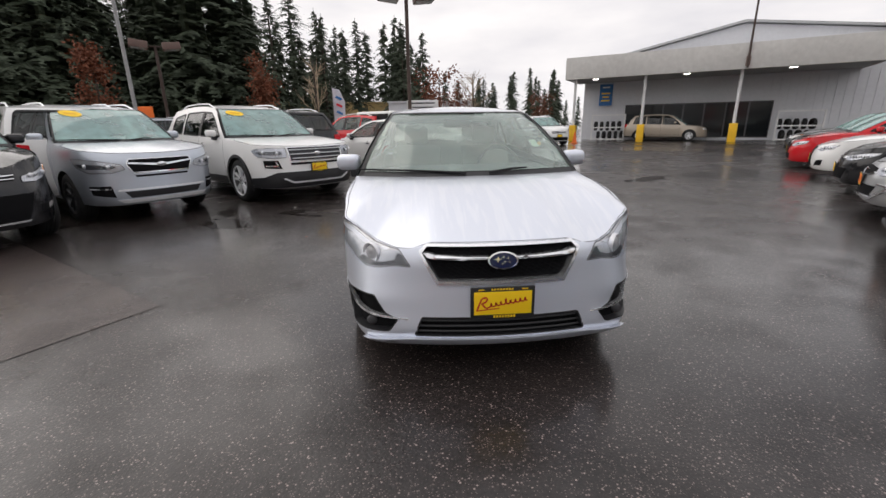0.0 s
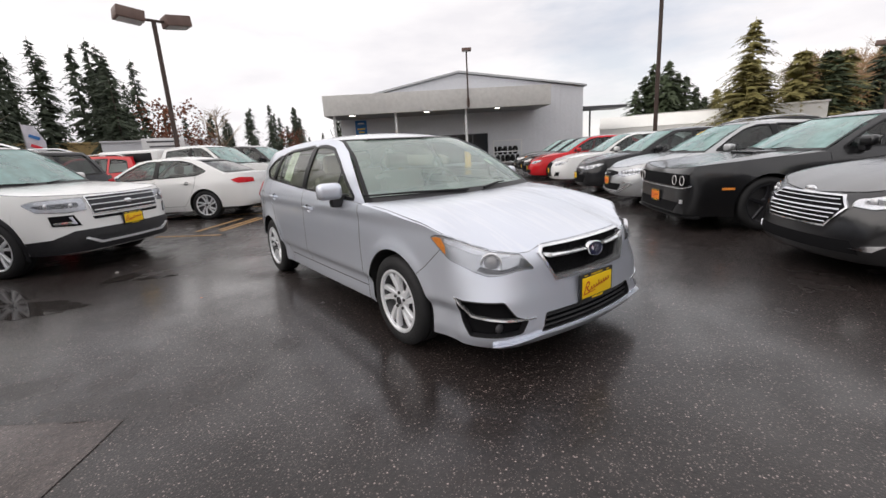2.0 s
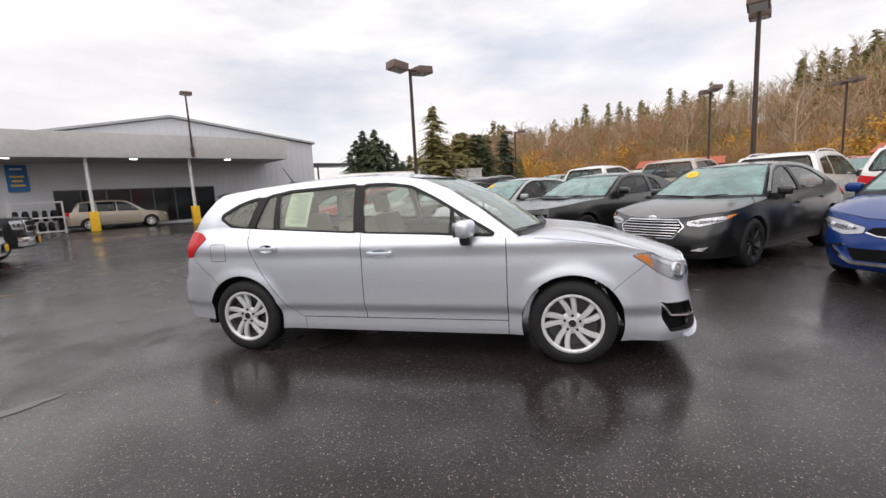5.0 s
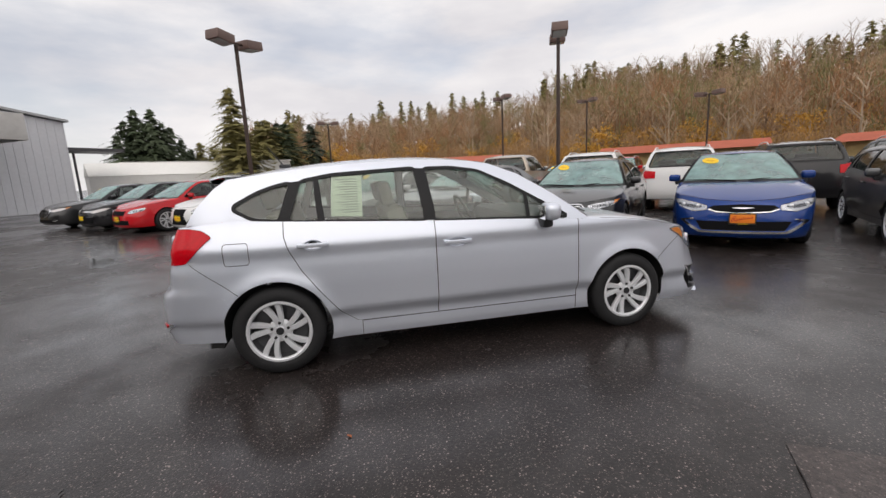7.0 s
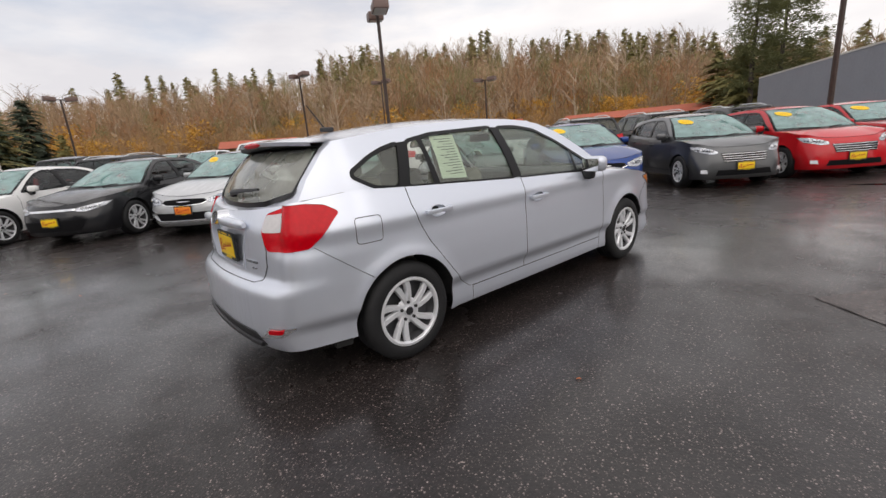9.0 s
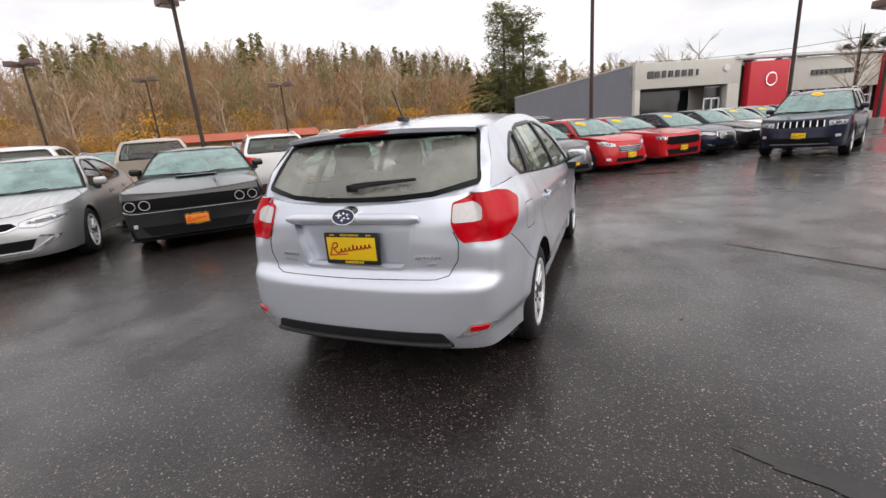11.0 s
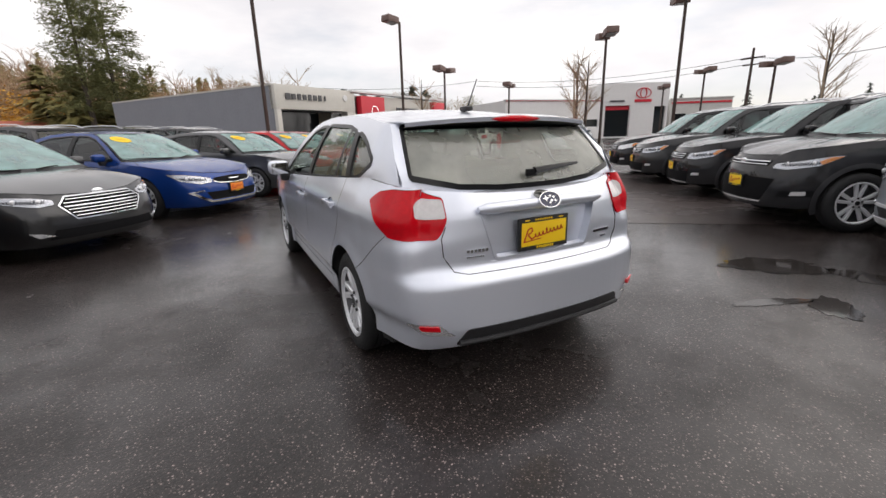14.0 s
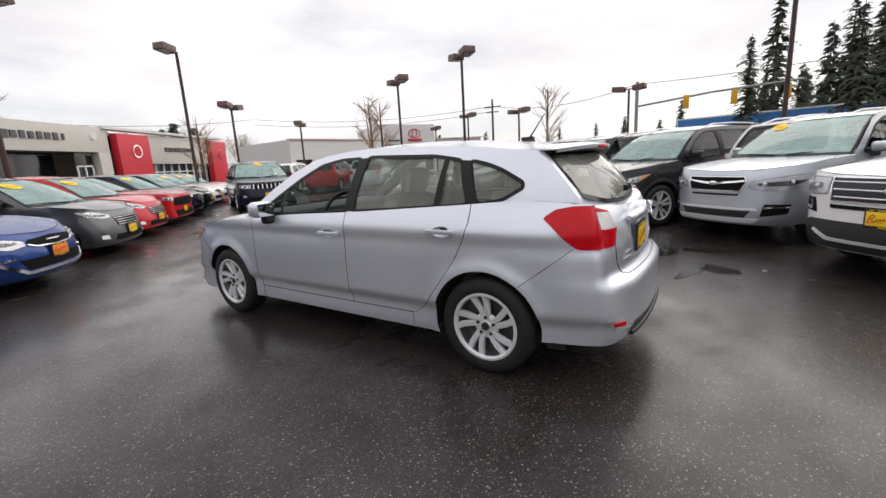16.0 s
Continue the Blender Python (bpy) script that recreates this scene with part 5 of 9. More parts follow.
    put("screen_label", [(0.70, 1.12), (0.78, 1.12), (0.78, 1.17), (0.70, 1.17)], lambda u, z: k["screen"](u, z, -0.01), M_paper, r=0.2)
    return car


hero = build_hero()

# ---- kinds of parked cars ----
def spec(base=None, **kw):
    d = dict(base or {})
    d.update(kw)
    return d


SEDAN = spec(W=0.92, yf=-2.42, yr=2.42, cf=0.33, cr=0.30, wf=-1.37, wr=1.37, hub=0.335, arch=0.375, tyre=0.335, rim=0.235, tyre_w=0.225,
    front=[(0.16, 0.12), (0.22, 0.02), (0.30, 0), (0.45, 0.01), (0.58, 0.03), (0.68, 0.09), (0.76, 0.18)],
    side=[(0.18, 0.07), (0.28, 0.04), (0.40, 0.02), (0.55, 0.006), (0.75, 0.006), (0.84, 0.016), (0.92, 0.05), (1.05, 0.10)],
    rear=[(0.24, 0.10), (0.30, 0.02), (0.45, 0), (0.62, 0.01), (0.72, 0.04), (0.90, 0.06), (1.02, 0.11)],
    top=[("f", 0, 0.70), ("f", 0.5, 0.73), ("y", -1.95, 0.80), ("y", -1.4, 0.87), ("y", -0.95, 0.92), ("y", 0.3, 0.965), ("y", 1.3, 1.0), ("y", 1.9, 1.02), ("r", 0.5, 1.02), ("r", 0, 1.015)],
    belt=0.955, sill=0.21, door_z=0.33, bump_seam=0.47, bump_seam_r=0.52,
    doors=(-0.90, 0.22), rear_edge=[(0.86, 0.33), (1.0, 0.50), (1.12, 0.70), (1.18, 0.86), (1.18, 0.99)], lip=(0.19, 0.20), lip_r=0.27,
    tumble=(0.34, 0.55), crown=0.04, bow=(0.18, 0.14),
    a_line=[(-0.98, 0.94), (-0.60, 1.18), (-0.25, 1.37), (-0.08, 1.41)], d_line=[(1.86, 1.02), (1.55, 1.17), (1.20, 1.33), (0.95, 1.40)],
    roof_line=[(-0.08, 1.41), (0.25, 1.43), (0.55, 1.43), (0.95, 1.40)],
    windows=[[(-0.78, 0.965), (0.19, 0.985), (0.19, 1.37), (-0.02, 1.365), (-0.25, 1.30), (-0.52, 1.15)], [(0.29, 0.99), (1.20, 1.02), (1.42, 1.10), (1.05, 1.29), (0.80, 1.35), (0.29, 1.375)]],
    pillars=[[(0.20, 0.985), (0.28, 0.985), (0.28, 1.38), (0.20, 1.38)]],
    handles=((0.02, 0.82), (0.98, 0.85)), mirror=(-0.62, 0.96), seat_y=0.10, back_seat=0.90, hood_pow=1.7, glass=M_glass_dark, glass_front=M_screen, deck_pos=1.0, corner_front=[(0.0, 0.02), (0.30, 0.0), (0.5, 0.0), (0.65, 0.03), (0.78, 0.06)],
    nose=(("grille", [(-0.38, 0.60), (0.38, 0.60), (0.36, 0.66), (-0.36, 0.66)], M_gap, 0.004, False),
          ("lower_intake", [(-0.55, 0.27), (0.55, 0.27), (0.48, 0.38), (-0.48, 0.38)], M_gap, 0.004, False),
          ("headlamp", [(0.46, 0.61), (0.62, 0.60), (0.90, 0.65), (1.05, 0.72), (0.90, 0.725), (0.62, 0.695), (0.48, 0.66)], M_lampbowl, 0.008, True)),
    tail=(("tail_lamp", [(0.45, 0.80), (0.95, 0.80), (1.10, 0.88), (0.92, 0.93), (0.45, 0.90)], M_red, 0.012, True),),
    plates=((0.012, 0.44, False, M_plate_y),))
C200 = spec(SEDAN, sticker=(-0.62, 1.30), nose=(("grille", [(-0.43, 0.61), (-0.38, 0.650), (0, 0.668), (0.38, 0.650), (0.43, 0.61), (0.32, 0.565), (0, 0.550), (-0.32, 0.565)], M_gap, 0.006, False),
          ("wing_badge", [(-0.14, 0.622), (-0.05, 0.612), (0.05, 0.612), (0.14, 0.622), (0.05, 0.626), (-0.05, 0.626)], M_chrome, 0.018, False), ("grille_bar", [(-0.42, 0.606), (-0.32, 0.572), (0, 0.556), (0.32, 0.572), (0.42, 0.606), (0.43, 0.596), (0.32, 0.560), (0, 0.543), (-0.32, 0.560), (-0.43, 0.596)], M_chrome, 0.016, False),
          ("lower_intake", [(-0.50, 0.30), (0.50, 0.30), (0.58, 0.43), (-0.58, 0.43)], M_gap, 0.004, False),
          ("chrome_lip", [(-0.60, 0.455), (-0.76, 0.43), (-0.50, 0.288), (0.50, 0.288), (0.76, 0.43), (0.60, 0.455), (0.62, 0.472), (0.86, 0.44), (0.53, 0.258), (-0.53, 0.258), (-0.86, 0.44), (-0.62, 0.472)], M_chrome, 0.018, False),
          ("headlamp", [(0.45, 0.588), (0.64, 0.566), (0.95, 0.628), (1.16, 0.735), (0.94, 0.728), (0.66, 0.690), (0.45, 0.648)], M_lampbowl, 0.008, True)),
          plates=((0.014, 0.47, False, M_plate_o),))
FUSION = spec(SEDAN, sticker=(-0.62, 1.30), rim_mat=M_alloy_dark, nose=(("grille", [(-0.46, 0.62), (-0.38, 0.70), (0.38, 0.70), (0.46, 0.62), (0.34, 0.47), (-0.34, 0.47)], M_gap, 0.006, False),
          ("lower_intake", [(-0.62, 0.27), (0.62, 0.27), (0.55, 0.37), (-0.55, 0.37)], M_gap, 0.006, False), ("chrome_fin", [(0.56, 0.31), (0.70, 0.30), (0.78, 0.36), (0.66, 0.345)], M_chrome, 0.014, True),
          ("headlamp", [(0.50, 0.635), (0.66, 0.62), (0.98, 0.68), (1.12, 0.74), (0.98, 0.745), (0.68, 0.715), (0.50, 0.685)], M_whitelens, 0.008, True), ("indicator", [(1.0, 0.70), (1.14, 0.745), (1.20, 0.765), (1.05, 0.755)], M_amber, 0.012, True)),
          bars=(((0.47, 0.33), (0.62, 0.44), (0.70, 0.36)), 0.495, 0.675, 6, M_chrome, 0.0075), rings=(([(-0.46, 0.62), (-0.38, 0.70), (0.38, 0.70), (0.46, 0.62), (0.34, 0.47), (-0.34, 0.47)], 0.014, M_chrome, 0.014),), nose_badge=0.728, plates=())
COROLLA = spec(SEDAN, W=0.89, yf=-2.30, yr=2.30, wf=-1.35, wr=1.35, nose=(("grille", [(-0.50, 0.28), (0.50, 0.28), (0.60, 0.46), (-0.60, 0.46)], M_gap, 0.005, False), ("upper_grille", [(-0.45, 0.62), (0.45, 0.62), (0.45, 0.655), (-0.45, 0.655)], M_chrome, 0.010, False),
          ("headlamp", [(0.46, 0.60), (0.62, 0.59), (0.95, 0.66), (1.08, 0.73), (0.90, 0.72), (0.62, 0.68), (0.46, 0.655)], M_whitelens, 0.008, True)))
LEXUS = spec(SEDAN, nose=(("grille", [(-0.30, 0.68), (0.30, 0.68), (0.24, 0.50), (0.40, 0.27), (-0.40, 0.27), (-0.24, 0.50)], M_gap, 0.006, False), ("fog_pocket", [(0.55, 0.28), (0.75, 0.30), (0.78, 0.42), (0.62, 0.40)], M_gap, 0.005, True),
          ("headlamp", [(0.48, 0.62), (0.66, 0.60), (0.95, 0.66), (1.05, 0.73), (0.88, 0.72), (0.62, 0.69)], M_lampbowl, 0.008, True)))
WRX = spec(COROLLA, nose=(("grille", [(-0.38, 0.66), (0.38, 0.66), (0.33, 0.54), (-0.33, 0.54)], M_gap, 0.006, False), ("lower_intake", [(-0.5, 0.27), (0.5, 0.27), (0.5, 0.40), (-0.5, 0.40)], M_gap, 0.005, False),
          ("headlamp", [(0.46, 0.60), (0.62, 0.59), (0.95, 0.66), (1.02, 0.73), (0.85, 0.72), (0.55, 0.68)], M_lampbowl, 0.008, True)))
MUSCLE = spec(SEDAN, W=0.96, yf=-2.51, yr=2.51, wf=-1.475, wr=1.475, hub=0.345, tyre=0.345, rim=0.255, arch=0.39, rim_mat=M_alloy_dark, spokes=(5, False, 0.0), two_door=True, cf=0.26, nose_plan=(0.45, 0.03, 0.80, 0.16, 0.93, 0.60), corner_front=[(0, 0), (1, 0)],
    front=[(0.16, 0.10), (0.22, 0.0), (0.35, 0.02), (0.50, 0.03), (0.66, 0.02), (0.78, 0.04), (0.83, 0.10)],
    top=[("f", 0, 0.80), ("f", 0.5, 0.82), ("y", -2.0, 0.88), ("y", -1.4, 0.93), ("y", -0.95, 0.96), ("y", 0.3, 1.0), ("y", 1.3, 1.06), ("y", 1.9, 1.05), ("r", 0.5, 1.03), ("r", 0, 1.02)], belt=1.0,
    doors=(-0.80, 0.62), rear_edge=[(0.56, 0.33), (0.62, 0.6), (0.64, 1.0)],
    a_line=[(-0.85, 0.975), (-0.50, 1.18), (-0.15, 1.36), (0.0, 1.39)], d_line=[(1.75, 1.05), (1.45, 1.18), (1.15, 1.31), (0.90, 1.37)], roof_line=[(0.0, 1.39), (0.3, 1.41), (0.6, 1.41), (0.90, 1.37)],
    windows=[[(-0.65, 1.0), (0.60, 1.03), (0.60, 1.35), (0.15, 1.355), (-0.12, 1.30), (-0.40, 1.16)], [(0.72, 1.04), (1.02, 1.06), (0.92, 1.25), (0.72, 1.33)]], pillars=(), handles=((0.45, 0.90),), mirror=(-0.45, 1.02), seat_y=0.25, back_seat=1.0,
    nose=(("grille", [(-0.90, 0.62), (-0.88, 0.755), (0.88, 0.755), (0.90, 0.62), (0.78, 0.595), (-0.78, 0.595)], M_gap, 0.004, False), ("chrome_lip", [(-0.92, 0.612), (-0.78, 0.578), (0.78, 0.578), (0.92, 0.612), (0.92, 0.600), (0.78, 0.565), (-0.78, 0.565), (-0.92, 0.600)], M_satin, 0.010, False), ("fog_lamp", [(0.74, 0.37), (0.79, 0.37), (0.79, 0.42), (0.74, 0.42)], M_lampbowl, 0.012, True),
          ("lower_intake", [(-0.60, 0.25), (0.60, 0.25), (0.70, 0.38), (-0.70, 0.38)], M_gap, 0.004, False), ("splitter", [(-1.05, 0.175), (1.05, 0.175), (1.05, 0.205), (-1.05, 0.205)], M_black, 0.045, False), ("side_marker", [(1.28, 0.545), (1.42, 0.545), (1.42, 0.575), (1.28, 0.575)], M_amber, 0.012, True)),
    tail=(("tail_lamp", [(-0.80, 0.80), (0.80, 0.80), (0.80, 0.92), (-0.80, 0.92)], M_red, 0.010, False),), plates=((0.012, 0.42, False, M_plate_o),), round_lamps=(0.60, 0.78, 0.675), hood_pow=1.3)
CHARGER = spec(MUSCLE, two_door=False, doors=(-0.90, 0.25), rear_edge=[(0.95, 0.33), (1.08, 0.55), (1.16, 0.75), (1.18, 1.03)], windows=[[(-0.66, 1.0), (0.20, 1.02), (0.20, 1.355), (0.12, 1.355), (-0.15, 1.28), (-0.42, 1.15)], [(0.30, 1.02), (1.15, 1.055), (0.95, 1.27), (0.30, 1.36)]], pillars=[[(0.21, 1.02), (0.29, 1.02), (0.29, 1.365), (0.21, 1.365)]],
    handles=((0.05, 0.88), (0.98, 0.92)), round_lamps=None, rim_mat=M_alloy_dark, sticker=(-0.62, 1.28), plates=((0.012, 0.42, False, M_plate_y),),
    nose=(("grille", [(-0.70, 0.56), (-0.62, 0.74), (0.62, 0.74), (0.70, 0.56), (0.50, 0.52), (-0.50, 0.52)], M_gap, 0.005, False), ("lower_intake", [(-0.60, 0.25), (0.60, 0.25), (0.66, 0.40), (-0.66, 0.40)], M_gap, 0.004, False),
          ("headlamp", [(0.66, 0.68), (0.74, 0.66), (1.02, 0.70), (1.04, 0.78), (0.70, 0.76)], M_lampbowl, 0.008, True)))
SMALL = spec(HERO, res=0.09, hood_path=None, nose_holes=(), tail_holes=(), fine_doors=False, rear_glass=None, rear_band=0.022, rear_z0=None, hub=0.315, tyre=0.315, W=0.865, yf=-2.03, yr=1.98, wf=-1.245, wr=1.245, cup_mat=M_trim, open_windows=(), cabin=M_cabin, glass=M_glass_dark, glass_front=M_screen, glass_rear=M_glass_dark, sticker=(-0.62, 1.28),
    quarter_rear=1.63, fender_front=-1.66, top=[("f", 0.0, 0.76), ("f", 0.40, 0.77), ("f", 0.62, 0.79), ("y", -1.75, 0.84), ("y", -1.3, 0.91), ("y", -0.95, 0.94), ("y", -0.3, 0.97), ("y", 0.3, 0.99), ("y", 1.2, 1.045), ("y", 1.55, 1.07), ("r", 0.62, 1.04), ("r", 0, 1.015)],
    front=[(0.16, 0.10), (0.21, 0.02), (0.27, 0.0), (0.45, 0.01), (0.60, 0.03), (0.70, 0.07), (0.78, 0.13)],
    rear_edge=[(0.75, 0.325), (0.85, 0.42), (0.98, 0.60), (1.10, 0.76), (1.16, 0.90), (1.18, 1.043)], d_line=[(1.70, 1.03), (1.66, 1.15), (1.58, 1.28), (1.50, 1.345)], roof_line=[(-0.12, 1.395), (0.1, 1.415), (0.35, 1.425), (0.65, 1.42), (0.95, 1.40), (1.50, 1.345)],
    nose=(("grille", [(-0.42, 0.66), (0.42, 0.66), (0.36, 0.50), (-0.36, 0.50)], M_gap, 0.006, False), ("lower_intake", [(-0.5, 0.26), (0.5, 0.26), (0.46, 0.36), (-0.46, 0.36)], M_gap, 0.005, False),
          ("headlamp", [(0.46, 0.66), (0.60, 0.65), (0.90, 0.71), (1.05, 0.80), (0.90, 0.80), (0.62, 0.75), (0.48, 0.71)], M_whitelens, 0.008, True), ("fog_lamp", [(0.62, 0.30), (0.74, 0.31), (0.74, 0.37), (0.64, 0.37)], M_lampbowl, 0.008, True)),
    tail=(("tail_lamp", [(0.55, 0.82), (0.80, 0.84), (0.95, 0.98), (0.60, 1.0)], M_red, 0.012, True),), plates=((0.014, 0.42, False, M_plate_y),), bars=((0.36, 0.41), 0.52, 0.645, 4, M_chrome, 0.006))
TALL = spec(W=0.94, yf=-2.36, yr=2.36, cf=0.28, cr=0.24, wf=-1.40, wr=1.40, hub=0.365, arch=0.41, tyre=0.365, rim=0.245, tyre_w=0.235, cladding=True,
    front=[(0.20, 0.16), (0.27, 0.04), (0.40, 0.0), (0.60, 0.02), (0.80, 0.035), (0.92, 0.06), (1.0, 0.12)],
    side=[(0.22, 0.06), (0.34, 0.03), (0.55, 0.008), (0.80, 0.004), (0.98, 0.014), (1.08, 0.045), (1.25, 0.1)],
    rear=[(0.30, 0.10), (0.38, 0.02), (0.55, 0.0), (0.80, 0.03), (1.05, 0.06), (1.2, 0.10)],
    top=[("f", 0, 0.95), ("f", 0.55, 0.965), ("y", -2.0, 1.0), ("y", -1.4, 1.06), ("y", -0.95, 1.09), ("y", 0.3, 1.12), ("y", 1.6, 1.16), ("r", 0.6, 1.16), ("r", 0, 1.15)],
    belt=1.12, sill=0.29, door_z=0.42, bump_seam=0.60, bump_seam_r=0.62, doors=(-0.92, 0.20), rear_edge=[(0.85, 0.42), (0.95, 0.55), (1.10, 0.80), (1.16, 0.95), (1.17, 1.14)], lip=(0.26, 0.28), lip_r=0.34,
    tumble=(0.26, 0.30), crown=0.04, bow=(0.14, 0.06), a_line=[(-0.95, 1.10), (-0.62, 1.36), (-0.34, 1.56), (-0.20, 1.61)], d_line=[(2.05, 1.16), (1.98, 1.32), (1.86, 1.52), (1.78, 1.61)],
    roof_line=[(-0.20, 1.61), (0.2, 1.655), (0.7, 1.67), (1.3, 1.65), (1.78, 1.61)],
    windows=[[(-0.74, 1.12), (0.16, 1.14), (0.16, 1.58), (-0.12, 1.56), (-0.36, 1.45), (-0.55, 1.30)], [(0.27, 1.14), (1.08, 1.165), (1.08, 1.58), (0.27, 1.59)], [(1.18, 1.17), (1.80, 1.20), (1.72, 1.50), (1.18, 1.57)]],
    pillars=[[(0.17, 1.14), (0.26, 1.14), (0.26, 1.60), (0.17, 1.60)]], handles=((0.0, 0.98), (0.95, 1.0)), mirror=(-0.62, 1.13), seat_y=0.10, back_seat=0.95, hood_pow=1.5, glass=M_glass_dark, glass_front=M_screen,
    nose=(("grille", [(-0.46, 0.74), (0.46, 0.74), (0.50, 0.92), (-0.50, 0.92)], M_gap, 0.006, False), ("lower_intake", [(-0.66, 0.32), (0.66, 0.32), (0.70, 0.52), (-0.70, 0.52)], M_black, 0.006, False),
          ("headlamp", [(0.54, 0.78), (0.70, 0.77), (1.02, 0.83), (1.10, 0.92), (0.80, 0.925), (0.54, 0.90)], M_lampbowl, 0.008, True)),
    tail=(("tail_lamp", [(0.62, 0.90), (0.95, 0.90), (1.05, 1.05), (0.95, 1.12), (0.62, 1.08)], M_red, 0.012, True),), plates=((0.014, 0.56, False, M_plate_y),), rails=(-0.10, 1.6))
SUV = spec(TALL, cf=0.36, top=[("f", 0, 0.88), ("f", 0.55, 0.90), ("y", -2.05, 0.955), ("y", -1.4, 1.05), ("y", -0.95, 1.09), ("y", 0.3, 1.12), ("y", 1.6, 1.16), ("r", 0.6, 1.16), ("r", 0, 1.15)],
    front=[(0.20, 0.09), (0.27, 0.02), (0.40, 0.0), (0.58, 0.012), (0.70, 0.028), (0.80, 0.065), (0.90, 0.14)], corner_front=[(0.0, 0.02), (0.45, 0.0), (0.62, 0.01), (0.80, 0.05), (1.0, 0.08)],
    nose=(("grille", [(-0.44, 0.69), (0.44, 0.69), (0.48, 0.81), (-0.48, 0.81)], M_gap, 0.006, False), ("lower_intake", [(-0.60, 0.30), (0.60, 0.30), (0.64, 0.48), (-0.64, 0.48)], M_gap, 0.006, False), ("chrome_lip", [(-0.60, 0.275), (0.60, 0.275), (0.60, 0.292), (-0.60, 0.292)], M_satin, 0.014, False),
          ("headlamp", [(0.54, 0.71), (0.72, 0.70), (1.04, 0.76), (1.22, 0.885), (1.08, 0.875), (0.80, 0.825), (0.55, 0.80)], M_lampbowl, 0.008, True), ("indicator", [(1.05, 0.775), (1.20, 0.878), (1.10, 0.868), (1.02, 0.81)], M_amber, 0.014, True), ("fog_lamp", [(0.70, 0.42), (0.84, 0.425), (0.84, 0.47), (0.72, 0.47)], M_lampbowl, 0.010, True)), bars=((0.44, 0.47), 0.715, 0.79, 3, M_chrome, 0.008), nose_badge=0.765)
EXPLORER = spec(TALL, W=0.99, yf=-2.50, yr=2.50, wf=-1.43, wr=1.43, sticker=(-0.62, 1.55), bars=((0.48, 0.52), 0.765, 0.905, 3, M_alloy, 0.0085), rings=(([(-0.50, 0.73), (0.50, 0.73), (0.54, 0.94), (-0.54, 0.94)], 0.012, M_satin, 0.014),), nose_badge=0.835, rim=0.262, spokes=(5, True, 0.0), roof_line=[(-0.20, 1.64), (0.2, 1.69), (0.7, 1.71), (1.3, 1.69), (1.82, 1.64)], a_line=[(-0.95, 1.10), (-0.62, 1.37), (-0.34, 1.58), (-0.20, 1.64)], d_line=[(2.1, 1.16), (2.03, 1.32), (1.92, 1.54), (1.82, 1.64)],
    nose=(("grille", [(-0.50, 0.73), (0.50, 0.73), (0.54, 0.94), (-0.54, 0.94)], M_alloy_dark, 0.006, False), ("lower_bumper", [(-1.30, 0.27), (1.30, 0.27), (1.30, 0.44), (0.98, 0.46), (0.74, 0.54), (-0.74, 0.54), (-0.98, 0.46), (-1.30, 0.44)], M_black, 0.008, False), ("lower_slot", [(-0.50, 0.655), (0.50, 0.655), (0.52, 0.69), (-0.52, 0.69)], M_gap, 0.006, False), ("skid_plate", [(-0.50, 0.345), (0.50, 0.345), (0.66, 0.43), (0.64, 0.45), (0.48, 0.375), (-0.48, 0.375), (-0.64, 0.45), (-0.66, 0.43)], M_alloy, 0.022, False),
          ("headlamp", [(0.57, 0.785), (0.78, 0.772), (1.08, 0.805), (1.22, 0.90), (1.08, 0.932), (0.80, 0.940), (0.57, 0.935)], M_lampbowl, 0.008, True), ("fog_pocket", [(0.66, 0.60), (0.95, 0.62), (0.97, 0.74), (0.72, 0.74)], M_gap, 0.008, True), ("fog_blade", [(0.70, 0.625), (0.93, 0.64), (0.93, 0.665), (0.74, 0.66), (0.78, 0.72), (0.74, 0.72)], M_chrome, 0.016, True)),
    plates=((0.02, 0.60, False, M_plate_y),))
